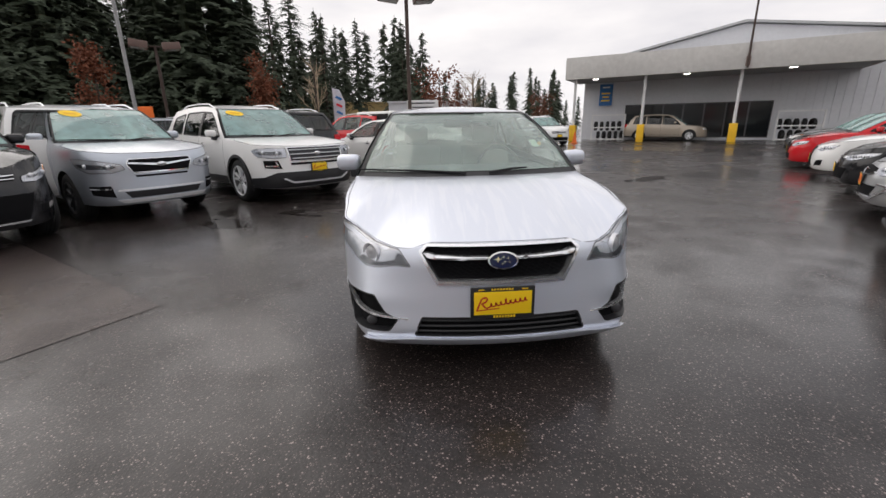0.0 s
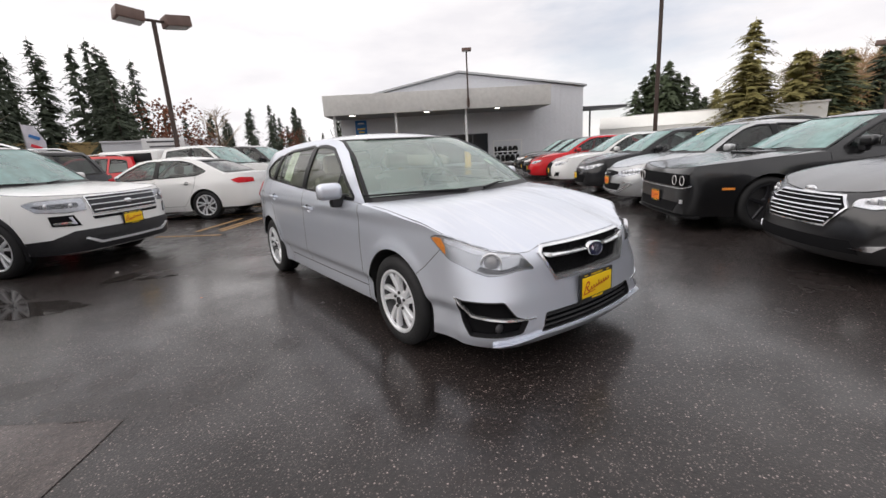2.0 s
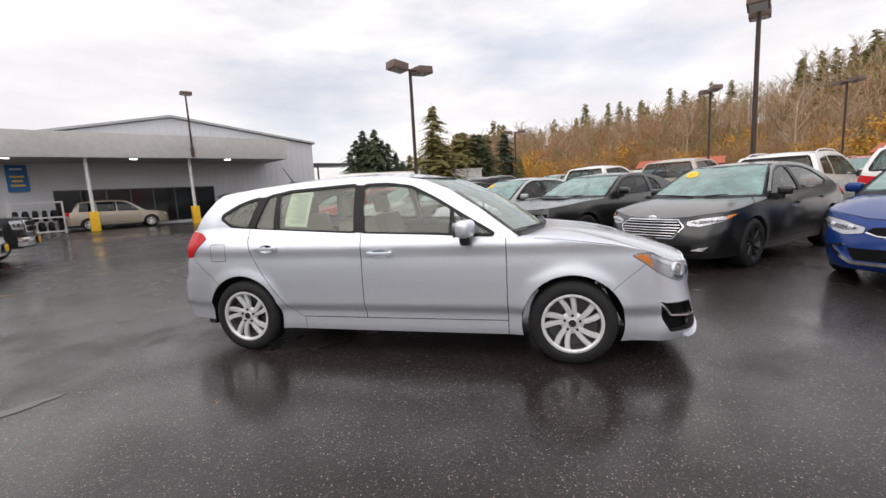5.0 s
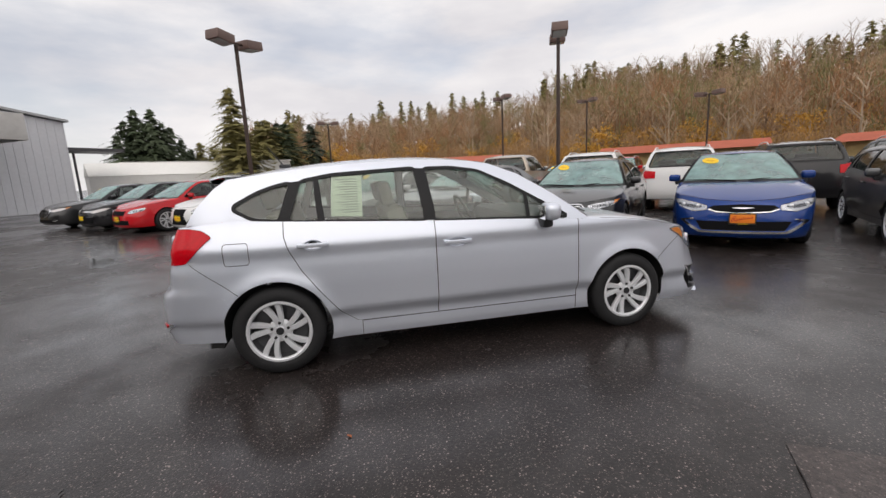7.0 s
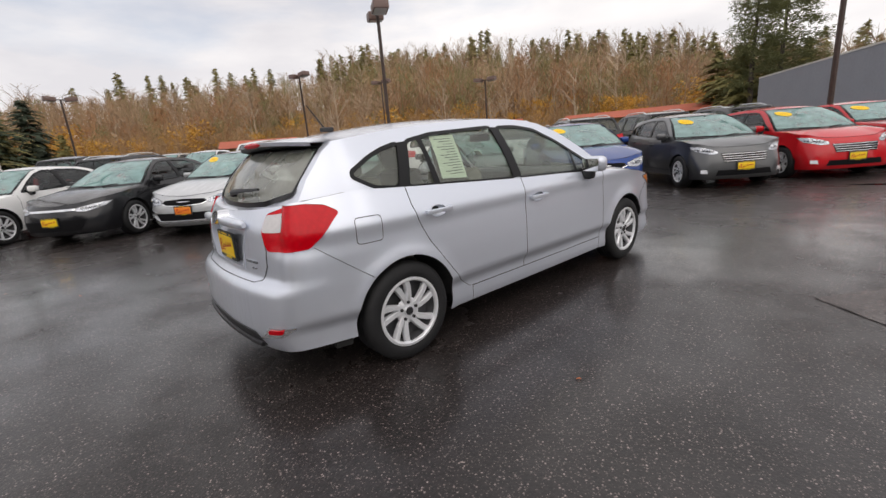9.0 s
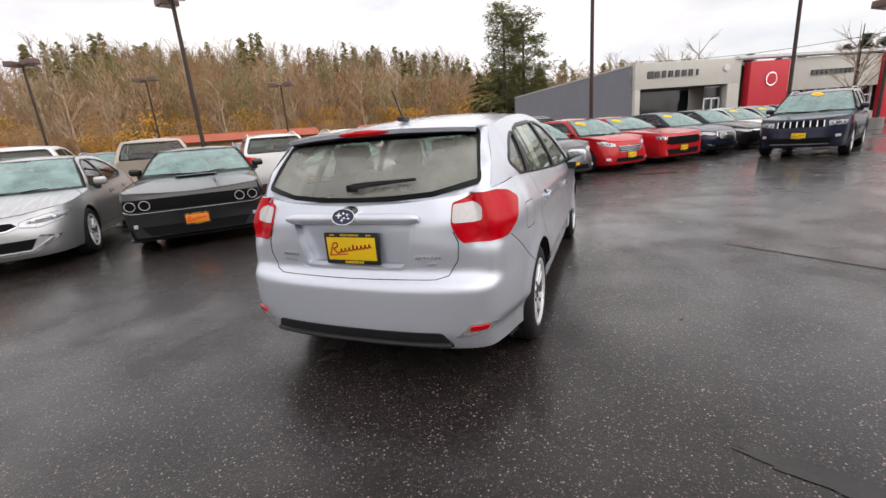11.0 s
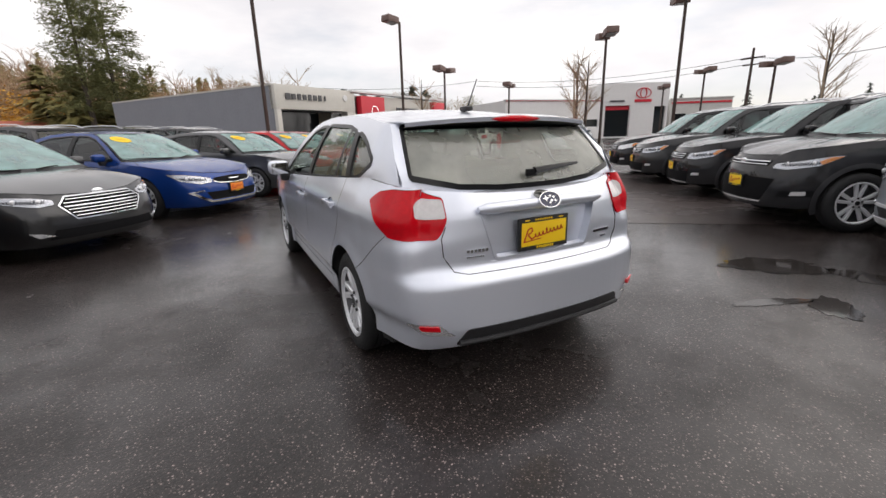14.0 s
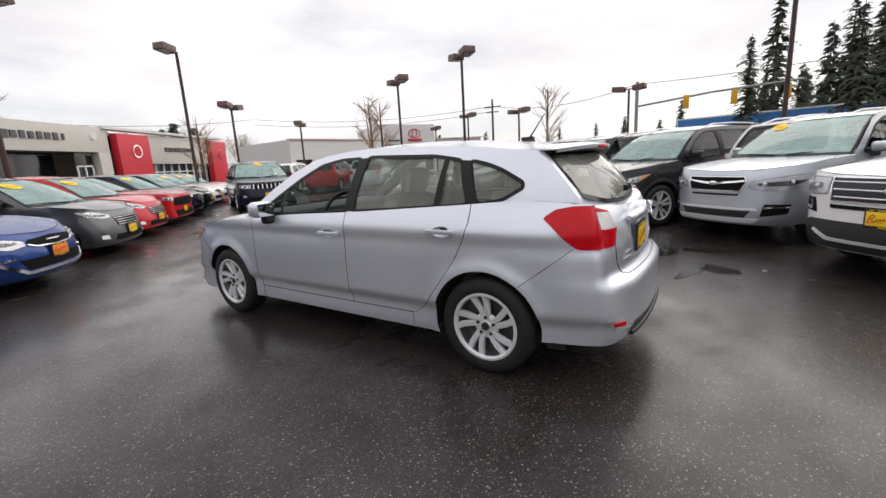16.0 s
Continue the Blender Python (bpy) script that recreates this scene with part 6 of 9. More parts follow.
FORESTER = spec(TALL, W=0.90, yf=-2.30, yr=2.30, wf=-1.32, wr=1.32, hub=0.345, tyre=0.345, rim=0.228, arch=0.39, res=0.06, sticker=(-0.62, 1.53), cladding=False, spokes=(5, True, 0.0), rim_mat=M_alloy_dark,
    nose=(("grille", [(-0.40, 0.88), (0.40, 0.88), (0.43, 0.82), (0.36, 0.70), (-0.36, 0.70), (-0.43, 0.82)], M_gap, 0.006, False), ("wing_bar", [(-0.41, 0.845), (-0.06, 0.815), (0.06, 0.815), (0.41, 0.845), (0.42, 0.825), (0.06, 0.785), (-0.06, 0.785), (-0.42, 0.825)], M_chrome, 0.016, False), ("grille_lip", [(-0.36, 0.695), (0.36, 0.695), (0.38, 0.71), (-0.38, 0.71)], M_chrome, 0.014, False),
          ("slot", [(-0.34, 0.64), (0.34, 0.64), (0.36, 0.665), (-0.36, 0.665)], M_gap, 0.004, False), ("lower_intake", [(-0.45, 0.36), (0.45, 0.36), (0.52, 0.45), (-0.52, 0.45)], M_black, 0.006, False), ("skid_plate", [(-0.55, 0.29), (0.55, 0.29), (0.62, 0.345), (-0.62, 0.345)], M_alloy, 0.012, False), ("bumper_lip", [(-0.60, 0.46), (0.60, 0.46), (0.58, 0.485), (-0.58, 0.485)], M_alloy, 0.010, False),
          ("headlamp", [(0.46, 0.752), (0.60, 0.715), (0.90, 0.715), (1.14, 0.80), (1.24, 0.905), (1.0, 0.90), (0.72, 0.865), (0.50, 0.82)], M_lampbowl, 0.010, True), ("fog_pocket", [(0.62, 0.38), (0.92, 0.42), (0.95, 0.54), (0.66, 0.54)], M_gap, 0.006, True), ("fog_blade", [(0.64, 0.485), (0.93, 0.495), (0.93, 0.515), (0.64, 0.51)], M_chrome, 0.014, True)), nose_badge=0.80, rings=(([(-0.40, 0.88), (0.40, 0.88), (0.43, 0.82), (0.36, 0.70), (-0.36, 0.70), (-0.43, 0.82)], 0.010, M_satin, 0.012),), plates=())
ESCAPE = spec(SUV, W=0.90, cf=0.42, yf=-2.26, yr=2.26, wf=-1.345, wr=1.345, hub=0.355, tyre=0.355, nose_badge=0.815, spokes=(5, True, 0.0),
    nose=(("grille", [(-0.48, 0.835), (0.48, 0.835), (0.45, 0.77), (-0.45, 0.77)], M_gap, 0.006, False), ("lower_intake", [(-0.46, 0.34), (0.46, 0.34), (0.60, 0.62), (-0.60, 0.62)], M_gap, 0.005, False), ("chrome_lip", [(-0.46, 0.315), (0.46, 0.315), (0.48, 0.335), (-0.48, 0.335)], M_satin, 0.014, False),
          ("headlamp", [(0.53, 0.745), (0.72, 0.735), (1.02, 0.785), (1.26, 0.905), (1.12, 0.895), (0.84, 0.835), (0.56, 0.80)], M_lampbowl, 0.010, True), ("indicator", [(1.04, 0.80), (1.24, 0.898), (1.12, 0.886), (1.02, 0.84)], M_amber, 0.016, True), ("fog_pocket", [(0.64, 0.40), (1.0, 0.42), (1.02, 0.50), (0.68, 0.48)], M_gap, 0.006, True), ("fog_lamp", [(0.78, 0.425), (0.94, 0.435), (0.94, 0.482), (0.80, 0.475)], M_whitelens, 0.012, True)), bars=((0.45, 0.47), 0.785, 0.822, 2, M_chrome, 0.009))
JEEP = spec(TALL, W=0.97, yf=-2.41, yr=2.41, wf=-1.457, wr=1.457, sticker=(0.0, 1.57), nose=(("grille", [(-0.48, 0.76), (0.48, 0.76), (0.50, 0.92), (-0.50, 0.92)], M_gap, 0.004, False), *[("grille_rib", [(x - 0.012, 0.765), (x + 0.012, 0.765), (x + 0.012, 0.915), (x - 0.012, 0.915)], M_chrome, 0.014, False) for x in np.linspace(-0.47, 0.47, 8)], ("lower_intake", [(-0.6, 0.34), (0.6, 0.34), (0.66, 0.50), (-0.66, 0.50)], M_gap, 0.005, False), ("chrome_lip", [(-0.60, 0.33), (0.60, 0.33), (0.60, 0.36), (-0.60, 0.36)], M_chrome, 0.014, False),
          ("headlamp", [(0.56, 0.78), (0.95, 0.80), (1.0, 0.90), (0.56, 0.90)], M_whitelens, 0.010, True), ("fog_lamp", [(0.72, 0.50), (0.84, 0.51), (0.84, 0.57), (0.72, 0.57)], M_whitelens, 0.010, True)))
PICKUP = spec(TALL, W=1.0, yf=-2.90, yr=2.95, wf=-1.80, wr=1.78, hub=0.40, tyre=0.40, rim=0.25, arch=0.45, cladding=False, top=[("f", 0, 1.12), ("f", 0.55, 1.13), ("y", -2.4, 1.16), ("y", -1.4, 1.20), ("y", -0.95, 1.22), ("y", 1.6, 1.26), ("r", 0.6, 1.27), ("r", 0, 1.27)], belt=1.24, sill=0.42, door_z=0.52, bump_seam=0.66, bump_seam_r=0.72,
    front=[(0.30, 0.16), (0.40, 0.02), (0.60, 0.0), (0.70, 0.04), (1.0, 0.05), (1.12, 0.10)], rear=[(0.40, 0.06), (0.50, 0.0), (0.66, 0.0), (0.70, 0.08), (1.2, 0.09), (1.3, 0.1)], side=[(0.35, 0.08), (0.50, 0.03), (0.75, 0.008), (1.0, 0.008), (1.15, 0.02), (1.3, 0.06)], lip=(0.40, 0.42), lip_r=0.46,
    doors=(-1.05, 0.02), rear_edge=[(0.84, 0.52), (0.86, 0.9), (0.86, 1.24)], a_line=[(-1.12, 1.22), (-0.75, 1.50), (-0.48, 1.72), (-0.35, 1.76)], d_line=[(0.98, 1.25), (0.95, 1.45), (0.88, 1.68), (0.82, 1.76)], roof_line=[(-0.35, 1.76), (0.0, 1.80), (0.4, 1.81), (0.82, 1.76)],
    windows=[[(-0.90, 1.24), (-0.02, 1.25), (-0.02, 1.73), (-0.28, 1.72), (-0.50, 1.60), (-0.70, 1.43)], [(0.08, 1.25), (0.80, 1.26), (0.76, 1.68), (0.08, 1.73)]], pillars=[[(-0.01, 1.25), (0.07, 1.25), (0.07, 1.75), (-0.01, 1.75)]], handles=((-0.18, 1.08), (0.68, 1.10)), mirror=(-0.80, 1.28), seat_y=-0.15, back_seat=0.45, rails=None, deck_pos=0.6,
    nose=(("grille", [(-0.58, 0.78), (0.58, 0.78), (0.60, 1.08), (-0.60, 1.08)], M_chrome, 0.010, False), ("grille_slot", [(0.04, 0.81), (0.52, 0.81), (0.54, 0.92), (0.04, 0.92)], M_gap, 0.014, True), ("grille_slot", [(0.04, 0.95), (0.54, 0.95), (0.55, 1.05), (0.04, 1.05)], M_gap, 0.014, True), ("lower_bumper", [(-0.9, 0.45), (0.9, 0.45), (0.9, 0.66), (-0.9, 0.66)], M_chrome, 0.014, False),
          ("headlamp", [(0.66, 0.86), (0.96, 0.87), (1.0, 1.08), (0.66, 1.08)], M_lampbowl, 0.012, True)), tail=(("tail_lamp", [(0.80, 0.85), (0.99, 0.85), (0.99, 1.18), (0.80, 1.18)], M_red, 0.012, True),), plates=((0.03, 0.56, False, M_plate_y),), hood_pow=1.3)
VAN = spec(TALL, W=0.99, yf=-2.55, yr=2.55, wf=-1.50, wr=1.50, hub=0.34, tyre=0.34, rim=0.22, cladding=False, rails=None, top=[("f", 0, 0.84), ("f", 0.55, 0.86), ("y", -2.1, 0.90), ("y", -1.4, 0.98), ("y", -1.1, 1.02), ("y", 0.3, 1.06), ("y", 1.6, 1.10), ("r", 0.6, 1.10), ("r", 0, 1.10)], belt=1.06, front=[(0.20, 0.12), (0.27, 0.0), (0.5, 0.0), (0.7, 0.04), (0.84, 0.14)],
    a_line=[(-1.25, 1.02), (-0.80, 1.34), (-0.45, 1.60), (-0.30, 1.65)], windows=[[(-0.95, 1.05), (0.10, 1.08), (0.10, 1.60), (-0.20, 1.59), (-0.48, 1.45), (-0.72, 1.27)], [(0.20, 1.08), (1.05, 1.10), (1.05, 1.61), (0.20, 1.62)], [(1.15, 1.11), (1.90, 1.13), (1.78, 1.55), (1.15, 1.61)]], rear_edge=[(0.90, 0.42), (1.0, 0.6), (1.10, 0.8), (1.10, 1.10)], roof_line=[(-0.30, 1.65), (0.2, 1.70), (0.7, 1.72), (1.3, 1.70), (1.80, 1.65)], d_line=[(2.18, 1.10), (2.10, 1.32), (1.92, 1.56), (1.80, 1.65)],
    nose=(("grille", [(-0.40, 0.66), (0.40, 0.66), (0.42, 0.78), (-0.42, 0.78)], M_gap, 0.006, False), ("headlamp", [(0.5, 0.68), (0.95, 0.72), (1.05, 0.82), (0.5, 0.80)], M_lampbowl, 0.01, True)), plates=())

_made = {}
ROW = "cars parked in the dealer's rows"


_far = {}


def far(S):
    """The same car with fewer small parts, for the far rows."""
    if id(S) not in _far:
        _far[id(S)] = spec(S, lod=True)
    return _far[id(S)]


def park(name, S, body, front, heading, label, category="car", by="front"):
    """Parks a car with its nose (or tail) at a point, facing a heading given as a direction."""
    fx, fy = heading
    q = math.hypot(fx, fy); fx, fy = fx / q, fy / q
    turn = math.degrees(math.atan2(fx, -fy))
    d = -S["yf"] if by == "front" else -S["yr"]
    at = (front[0] - fx * d, front[1] - fy * d)
    if by == "mid":
        at = front
    key = (id(S), body.name)
    if key in _made:
        ob = copy_thing(_made[key], pose(at[0], at[1], 0, 0, 0, turn))
        ob.name = name
        tagged(ob, label, category, ROW)
        return ob
    ob, H, k = build_car(name, S, body, at, turn, label, category)
    tagged(ob, group=ROW)
    if S.get("round_lamps"):
        a, b, z = S["round_lamps"]
        sc = empty("bonnet_scoop"); sc.parent = ob
        bm = bmesh.new(); add_box(bm, (0, -1.20, 0.968), (0.62, 0.30, 0.045), 0.02); part("scoop_shell", bm, body, sc)
        bm = bmesh.new(); add_box(bm, (0, -1.352, 0.972), (0.54, 0.012, 0.026), 0.004); part("scoop_slot", bm, M_gap, sc)
        for s in (a, b, -a, -b):
            bm = bmesh.new()
            c = H.P(s, z, 0.006)
            add_tube(bm, [c + Vector((0, 0.02, 0)), c + Vector((0, -0.006, 0))], 0.074, 18)
            lamp = part("round_headlamp", bm, M_gap, ob)
            v_, f_ = lathe([(0.068, 0.0), (0.065, 0.008), (0.060, 0.008), (0.057, 0.0)], 20, "z")
            r_ = mesh_object("halo_ring", v_, f_, M_whitelens, lamp)
            r_.matrix_basis = Matrix.Translation(c + Vector((0, -0.007, 0))) @ Euler((radians(90), 0, 0)).to_matrix().to_4x4()
    _made[key] = ob
    return ob

# ---- the lot ----
def ground():
    vs, fs = [], []
    r = [0, 3, 6, 10, 16, 26, 45, 80, 160, 400, 1200, 3000]
    n = 48
    vs.append((0, 0, 0))
    for q in r[1:]:
        vs += [(q * math.cos(2 * math.pi * k / n), q * math.sin(2 * math.pi * k / n), 0) for k in range(n)]
    for k in range(n):
        fs.append((0, 1 + k, 1 + (k + 1) % n))
        for i in range(len(r) - 2):
            a = 1 + i * n
            fs.append((a + k, a + n + k, a + n + (k + 1) % n, a + (k + 1) % n))
    return tagged(mesh_object("ground", vs, fs, M_asphalt, smooth=False), "wet dark asphalt of the car lot", "ground", kind="structure")


ground()

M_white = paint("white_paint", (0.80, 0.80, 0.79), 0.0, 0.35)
M_greymet = paint("dark_grey_paint", (0.015, 0.0152, 0.0168), 0.42, 0.30)
M_grey2 = paint("grey_paint", (0.085, 0.087, 0.09), 0.7, 0.4)
M_blackp = paint("black_paint", (0.014, 0.014, 0.016), 0.0, 0.3)
M_redp = paint("red_paint", (0.55, 0.012, 0.018), 0.0, 0.3)
M_bluep = paint("blue_paint", (0.008, 0.042, 0.215), 0.3, 0.35)
M_navy = paint("navy_paint", (0.012, 0.016, 0.04), 0.2, 0.35)
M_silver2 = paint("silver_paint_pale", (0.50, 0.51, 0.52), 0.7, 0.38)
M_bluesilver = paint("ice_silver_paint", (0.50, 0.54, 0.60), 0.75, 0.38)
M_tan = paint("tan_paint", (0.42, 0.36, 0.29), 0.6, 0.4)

TR, NR = (-0.64, -0.77), (-0.72, 0.694)     # along the rows; facing of the east row
NL = (0.75, -0.66)
# east row
park("red_sedan", WRX, M_redp, (10.1, 7.25), NR, "red sports sedan parked in the row beside a white sedan")
park("white_sedan", LEXUS, M_white, (8.85, 5.25), NR, "white saloon with a spindle grille and dark wheels")
park("black_sedan", COROLLA, M_blackp, (7.3, 3.13), NR, "black compact saloon with yellow plate")
park("silver_sedan", C200, M_silver2, (5.82, 1.32), NR, "silver saloon with chrome lower lip and orange plate")
park("dark_coupe", MUSCLE, M_greymet, (4.25, -0.45), NR, "dark grey muscle coupe with round headlamps and black wheels")
park("grey_sedan", FUSION, M_greymet, (2.62, -2.5), NR, "dark grey saloon with chrome barred grille and black wheels")
park("blue_sedan", C200, M_bluep, (1.17, -4.62), NR, "bright blue saloon with chrome lip and orange plate")
park("grey_hatchback", SMALL, M_grey2, (-0.45, -6.7), NR, "grey small hatchback with yellow window sticker")
park("red_hatchback", SMALL, M_redp, (-1.75, -8.5), NR, "red small hatchback with yellow window sticker")
park("red_charger_sedan", CHARGER, M_redp, (-3.2, -10.3), NR, "red muscle saloon with black wheels")
# west row
park("white_suv", EXPLORER, M_white, (-2.05, 3.66), (0.70, -0.713), "white full-size sport utility car with dark lower bumper")
park("silver_suv", FORESTER, M_bluesilver, (-4.0, 2.36), (0.777, -0.63), "ice silver sport utility car with yellow sticker in its windscreen")
park("black_suv", ESCAPE, M_blackp, (-4.86, 0.38), (0.82, -0.57), "black compact sport utility car with yellow plate")
park("black_suv", SUV, M_blackp, (-6.45, -1.68), NL, "black sport utility car with chrome grille")
park("grey_suv", SUV, M_greymet, (-7.7, -3.6), NL, "dark grey sport utility car with wet paint")
park("navy_suv", JEEP, M_navy, (-5.7, -9.9), (0.45, 0.9), "navy off-road car with slotted chrome grille standing in the aisle")
park("white_sedan", C200, M_white, (-1.06, 9.08), (-0.77, 0.64), "white saloon parked nose in, its tail to the lane", by="mid")
wp = park("white_pickup", PICKUP, M_white, (2.50, 9.85), NL, "white pickup truck with chrome grille and a canopy over its bed")
cp = empty("canopy"); cp.parent = wp
bm = bmesh.new(); add_box(bm, (0, 1.93, 1.50), (1.74, 1.90, 0.56), 0.07, None, 3); part("canopy_shell", bm, M_white, cp)
for sx in (-1, 1):
    bm = bmesh.new(); add_box(bm, (sx * 0.866, 1.93, 1.56), (0.014, 1.45, 0.26), 0.005); part("canopy_window", bm, M_trim, cp)
bm = bmesh.new(); add_box(bm, (0, 2.876, 1.55), (1.35, 0.014, 0.32), 0.005); part("canopy_window", bm, M_trim, cp)
park("black_pickup", PICKUP, M_blackp, (4.35, 11.8), NL, "black pickup truck with chrome grille")


for nm, S_, m_, fr, lab in (("blue_sedan", FUSION, M_navy, (-4.7, -12.3), "dark blue saloon with yellow window sticker"), ("dark_sedan", COROLLA, M_blackp, (-6.0, -14.0), "black saloon in the long row"),
                            ("white_sedan", C200, M_white, (-7.4, -15.8), "white saloon in the long row"), ("silver_sedan", C200, M_silver2, (-8.8, -17.5), "silver saloon in the long row"),
                            ("grey_sedan", FUSION, M_greymet, (-10.1, -19.2), "dark grey saloon in the long row"), ("dark_sedan", COROLLA, M_blackp, (11.6, 8.9), "black saloon in the row near the canopy"),
                            ("dark_sedan", FUSION, M_greymet, (13.4, 11.0), "dark grey saloon at the end of the row")):
    park(nm, far(S_), m_, fr, NR, lab)
# second rows, tail to tail with the first
back = (0.656 * 5.7, -0.755 * 5.7)
for nm, S_, m_, fr, lab in (("black_pickup", PICKUP, M_blackp, (12.6, 8.6), "black pickup truck seen from its tailgate"), ("dark_suv", SUV, M_blackp, (9.8, 6.6), "black sport utility car in the second row"), ("white_pickup", PICKUP, M_white, (7.4, 3.2), "white pickup truck with a tall cab"),
                            ("grey_pickup", PICKUP, M_tan, (5.6, 0.9), "tan pickup truck seen from its tailgate"), ("white_suv", EXPLORER, M_white, (3.7, -1.6), "white sport utility car seen from behind"), ("white_suv", EXPLORER, M_white, (2.2, -3.5), "white sport utility car seen from behind"),
                            ("black_suv", SUV, M_blackp, (0.4, -5.3), "black sport utility car seen from behind"), ("dark_suv", ESCAPE, M_blackp, (-1.0, -7.4), "black compact sport utility car in the second row"), ("grey_suv", SUV, M_greymet, (-2.7, -9.5), "dark grey sport utility car in the second row")):
    park(nm, far(S_), m_, (fr[0] + back[0], fr[1] + back[1]), NL, lab, by="rear")
for nm, S_, m_, fr, hd, lab in (("red_suv", SUV, M_redp, (24, 2), NR, "red sport utility car in a far row"), ("white_pickup", PICKUP, M_white, (20.5, -1.0), NR, "white pickup truck in a far row"), ("white_suv", EXPLORER, M_white, (18.4, -4.0), NR, "white sport utility car in a far row"),
                            ("dark_suv", SUV, M_blackp, (16.8, -6.2), NR, "black sport utility car in a far row"), ("silver_sedan", C200, M_silver2, (15.0, -8.6), NR, "silver saloon in a far row"), ("red_suv", SUV, M_redp, (13.4, -10.8), NR, "red sport utility car in a far row"),
                            ("grey_pickup", PICKUP, M_tan, (22.3, 0.4), NR, "tan pickup truck in a far row"), ("white_pickup", PICKUP, M_white, (26.5, 4.5), NR, "white pickup truck in a far row"), ("white_sedan", C200, M_white, (11.7, -13.0), NR, "white saloon in a far row"), ("dark_suv", ESCAPE, M_blackp, (10.0, -15.2), NR, "black compact utility car in a far row"),
                            ("black_suv", SUV, M_blackp, (-9.0, -5.4), NL, "black sport utility car in the row"), 
                            
                            ("dark_sedan", COROLLA, M_blackp, (-17.5, -4.0), NL, "black saloon in a far row"), ("dark_suv", SUV, M_blackp, (-20, -7.0), NL, "black sport utility car in a far row"), ("silver_sedan", C200, M_silver2, (-22, -9.5), NL, "silver saloon in a far row"),
                            ("black_suv", ESCAPE, M_blackp, (-10.3, 3.6), NR, "black utility car behind the silver one"), ("white_suv", SUV, M_white, (-8.8, 6.2), NR, "white sport utility car seen from behind"), ("dark_suv", SUV, M_blackp, (-6.0, 9.5), NR, "black sport utility car in the second row"),
                            ("red_suv", SUV, M_redp, (-4.2, 15.6), NR, "red off-road car in a far row"), ("dark_pickup", PICKUP, M_blackp, (-8.5, 19.5), NR, "black pickup truck in a far row"),
                            ("silver_suv", SUV, M_bluesilver, (-12.5, 16.0), NR, "silver sport utility car in a far row"), ("white_suv", SUV, M_white, (8.2, 20.5), (0.2, -1), "white off-road car near the canopy")):
    park(nm, far(S_), m_, fr, hd, lab)
park("tan_minivan", far(VAN), M_tan, (16.9, 24.6), (0.83, -0.56), "tan minivan standing under the canopy", by="mid")

for nm, m_, at_, lab in (("white_suv", M_white, (-12.1, -18.3), "white sport utility car parked with its tail to the lane"), ("red_suv", M_redp, (-13.1, -16.0), "red sport utility car parked with its tail to the lane"),
                         ("silver_suv", M_bluesilver, (-14.0, -13.5), "silver sport utility car parked with its tail to the lane"), ("red_suv", M_redp, (-17.7, -17.2), "red sport utility car behind another one"), ("white_suv", M_white, (-17.1, -19.8), "white sport utility car in a far row")):
    park(nm, far(SUV), m_, at_, (-0.88, -0.47), lab, by="rear")

# ---- lamp posts ----
M_post = mat("post_brown", (0.055, 0.035, 0.028), 0.5, 0.2, var=0.25, scale=3)
M_postgrey = mat("post_grey", (0.30, 0.30, 0.30), 0.5, 0.3, var=0.15, scale=3)
M_head = mat("lamp_head_brown", (0.15, 0.095, 0.08), 0.5, var=0.2, scale=5)
M_lens = mat("lamp_lens", (0.5, 0.5, 0.48), 0.3)
M_concrete = mat("concrete", (0.36, 0.35, 0.33), 0.85, var=0.2, scale=3, bump=0.3, bscale=40)


def lamp_post(x, y, h, heads=2, turn=0, m=None):
    lp = tagged(empty("lamp_post", pose(x, y, 0, 0, 0, turn)), "tall steel lot lamp with boxy brown heads", "lamp post", "lot lamps")
    bm = bmesh.new()
    add_tube(bm, [(0, 0, 0.45), (0, 0, h * 0.5), (0, 0, h)], [0.075, 0.07, 0.065], 8)
    part("pole", bm, m or M_post, lp)
    bm = bmesh.new(); add_tube(bm, [(0, 0, 0), (0, 0, 0.5)], 0.26, 16); part("footing", bm, M_concrete, lp)
    for i in range(heads):
        sx = (1 if i == 0 else -1)
        bm = bmesh.new()
        add_box(bm, (sx * 0.62, 0, h + 0.03), (0.70, 0.58, 0.30), 0.03, pose(0, 0, 0, 0, sx * -6, 0))
        hd = part("lamp_head", bm, M_head, lp)
        bm = bmesh.new(); add_box(bm, (sx * 0.62, 0, h - 0.125), (0.58, 0.46, 0.02), 0, pose(0, 0, 0, 0, sx * -6, 0)); part("lens", bm, M_lens, hd)
        bm = bmesh.new(); add_box(bm, (sx * 0.15, 0, h - 0.02), (0.30, 0.07, 0.07), 0.01); part("arm", bm, M_post, lp)
    return lp


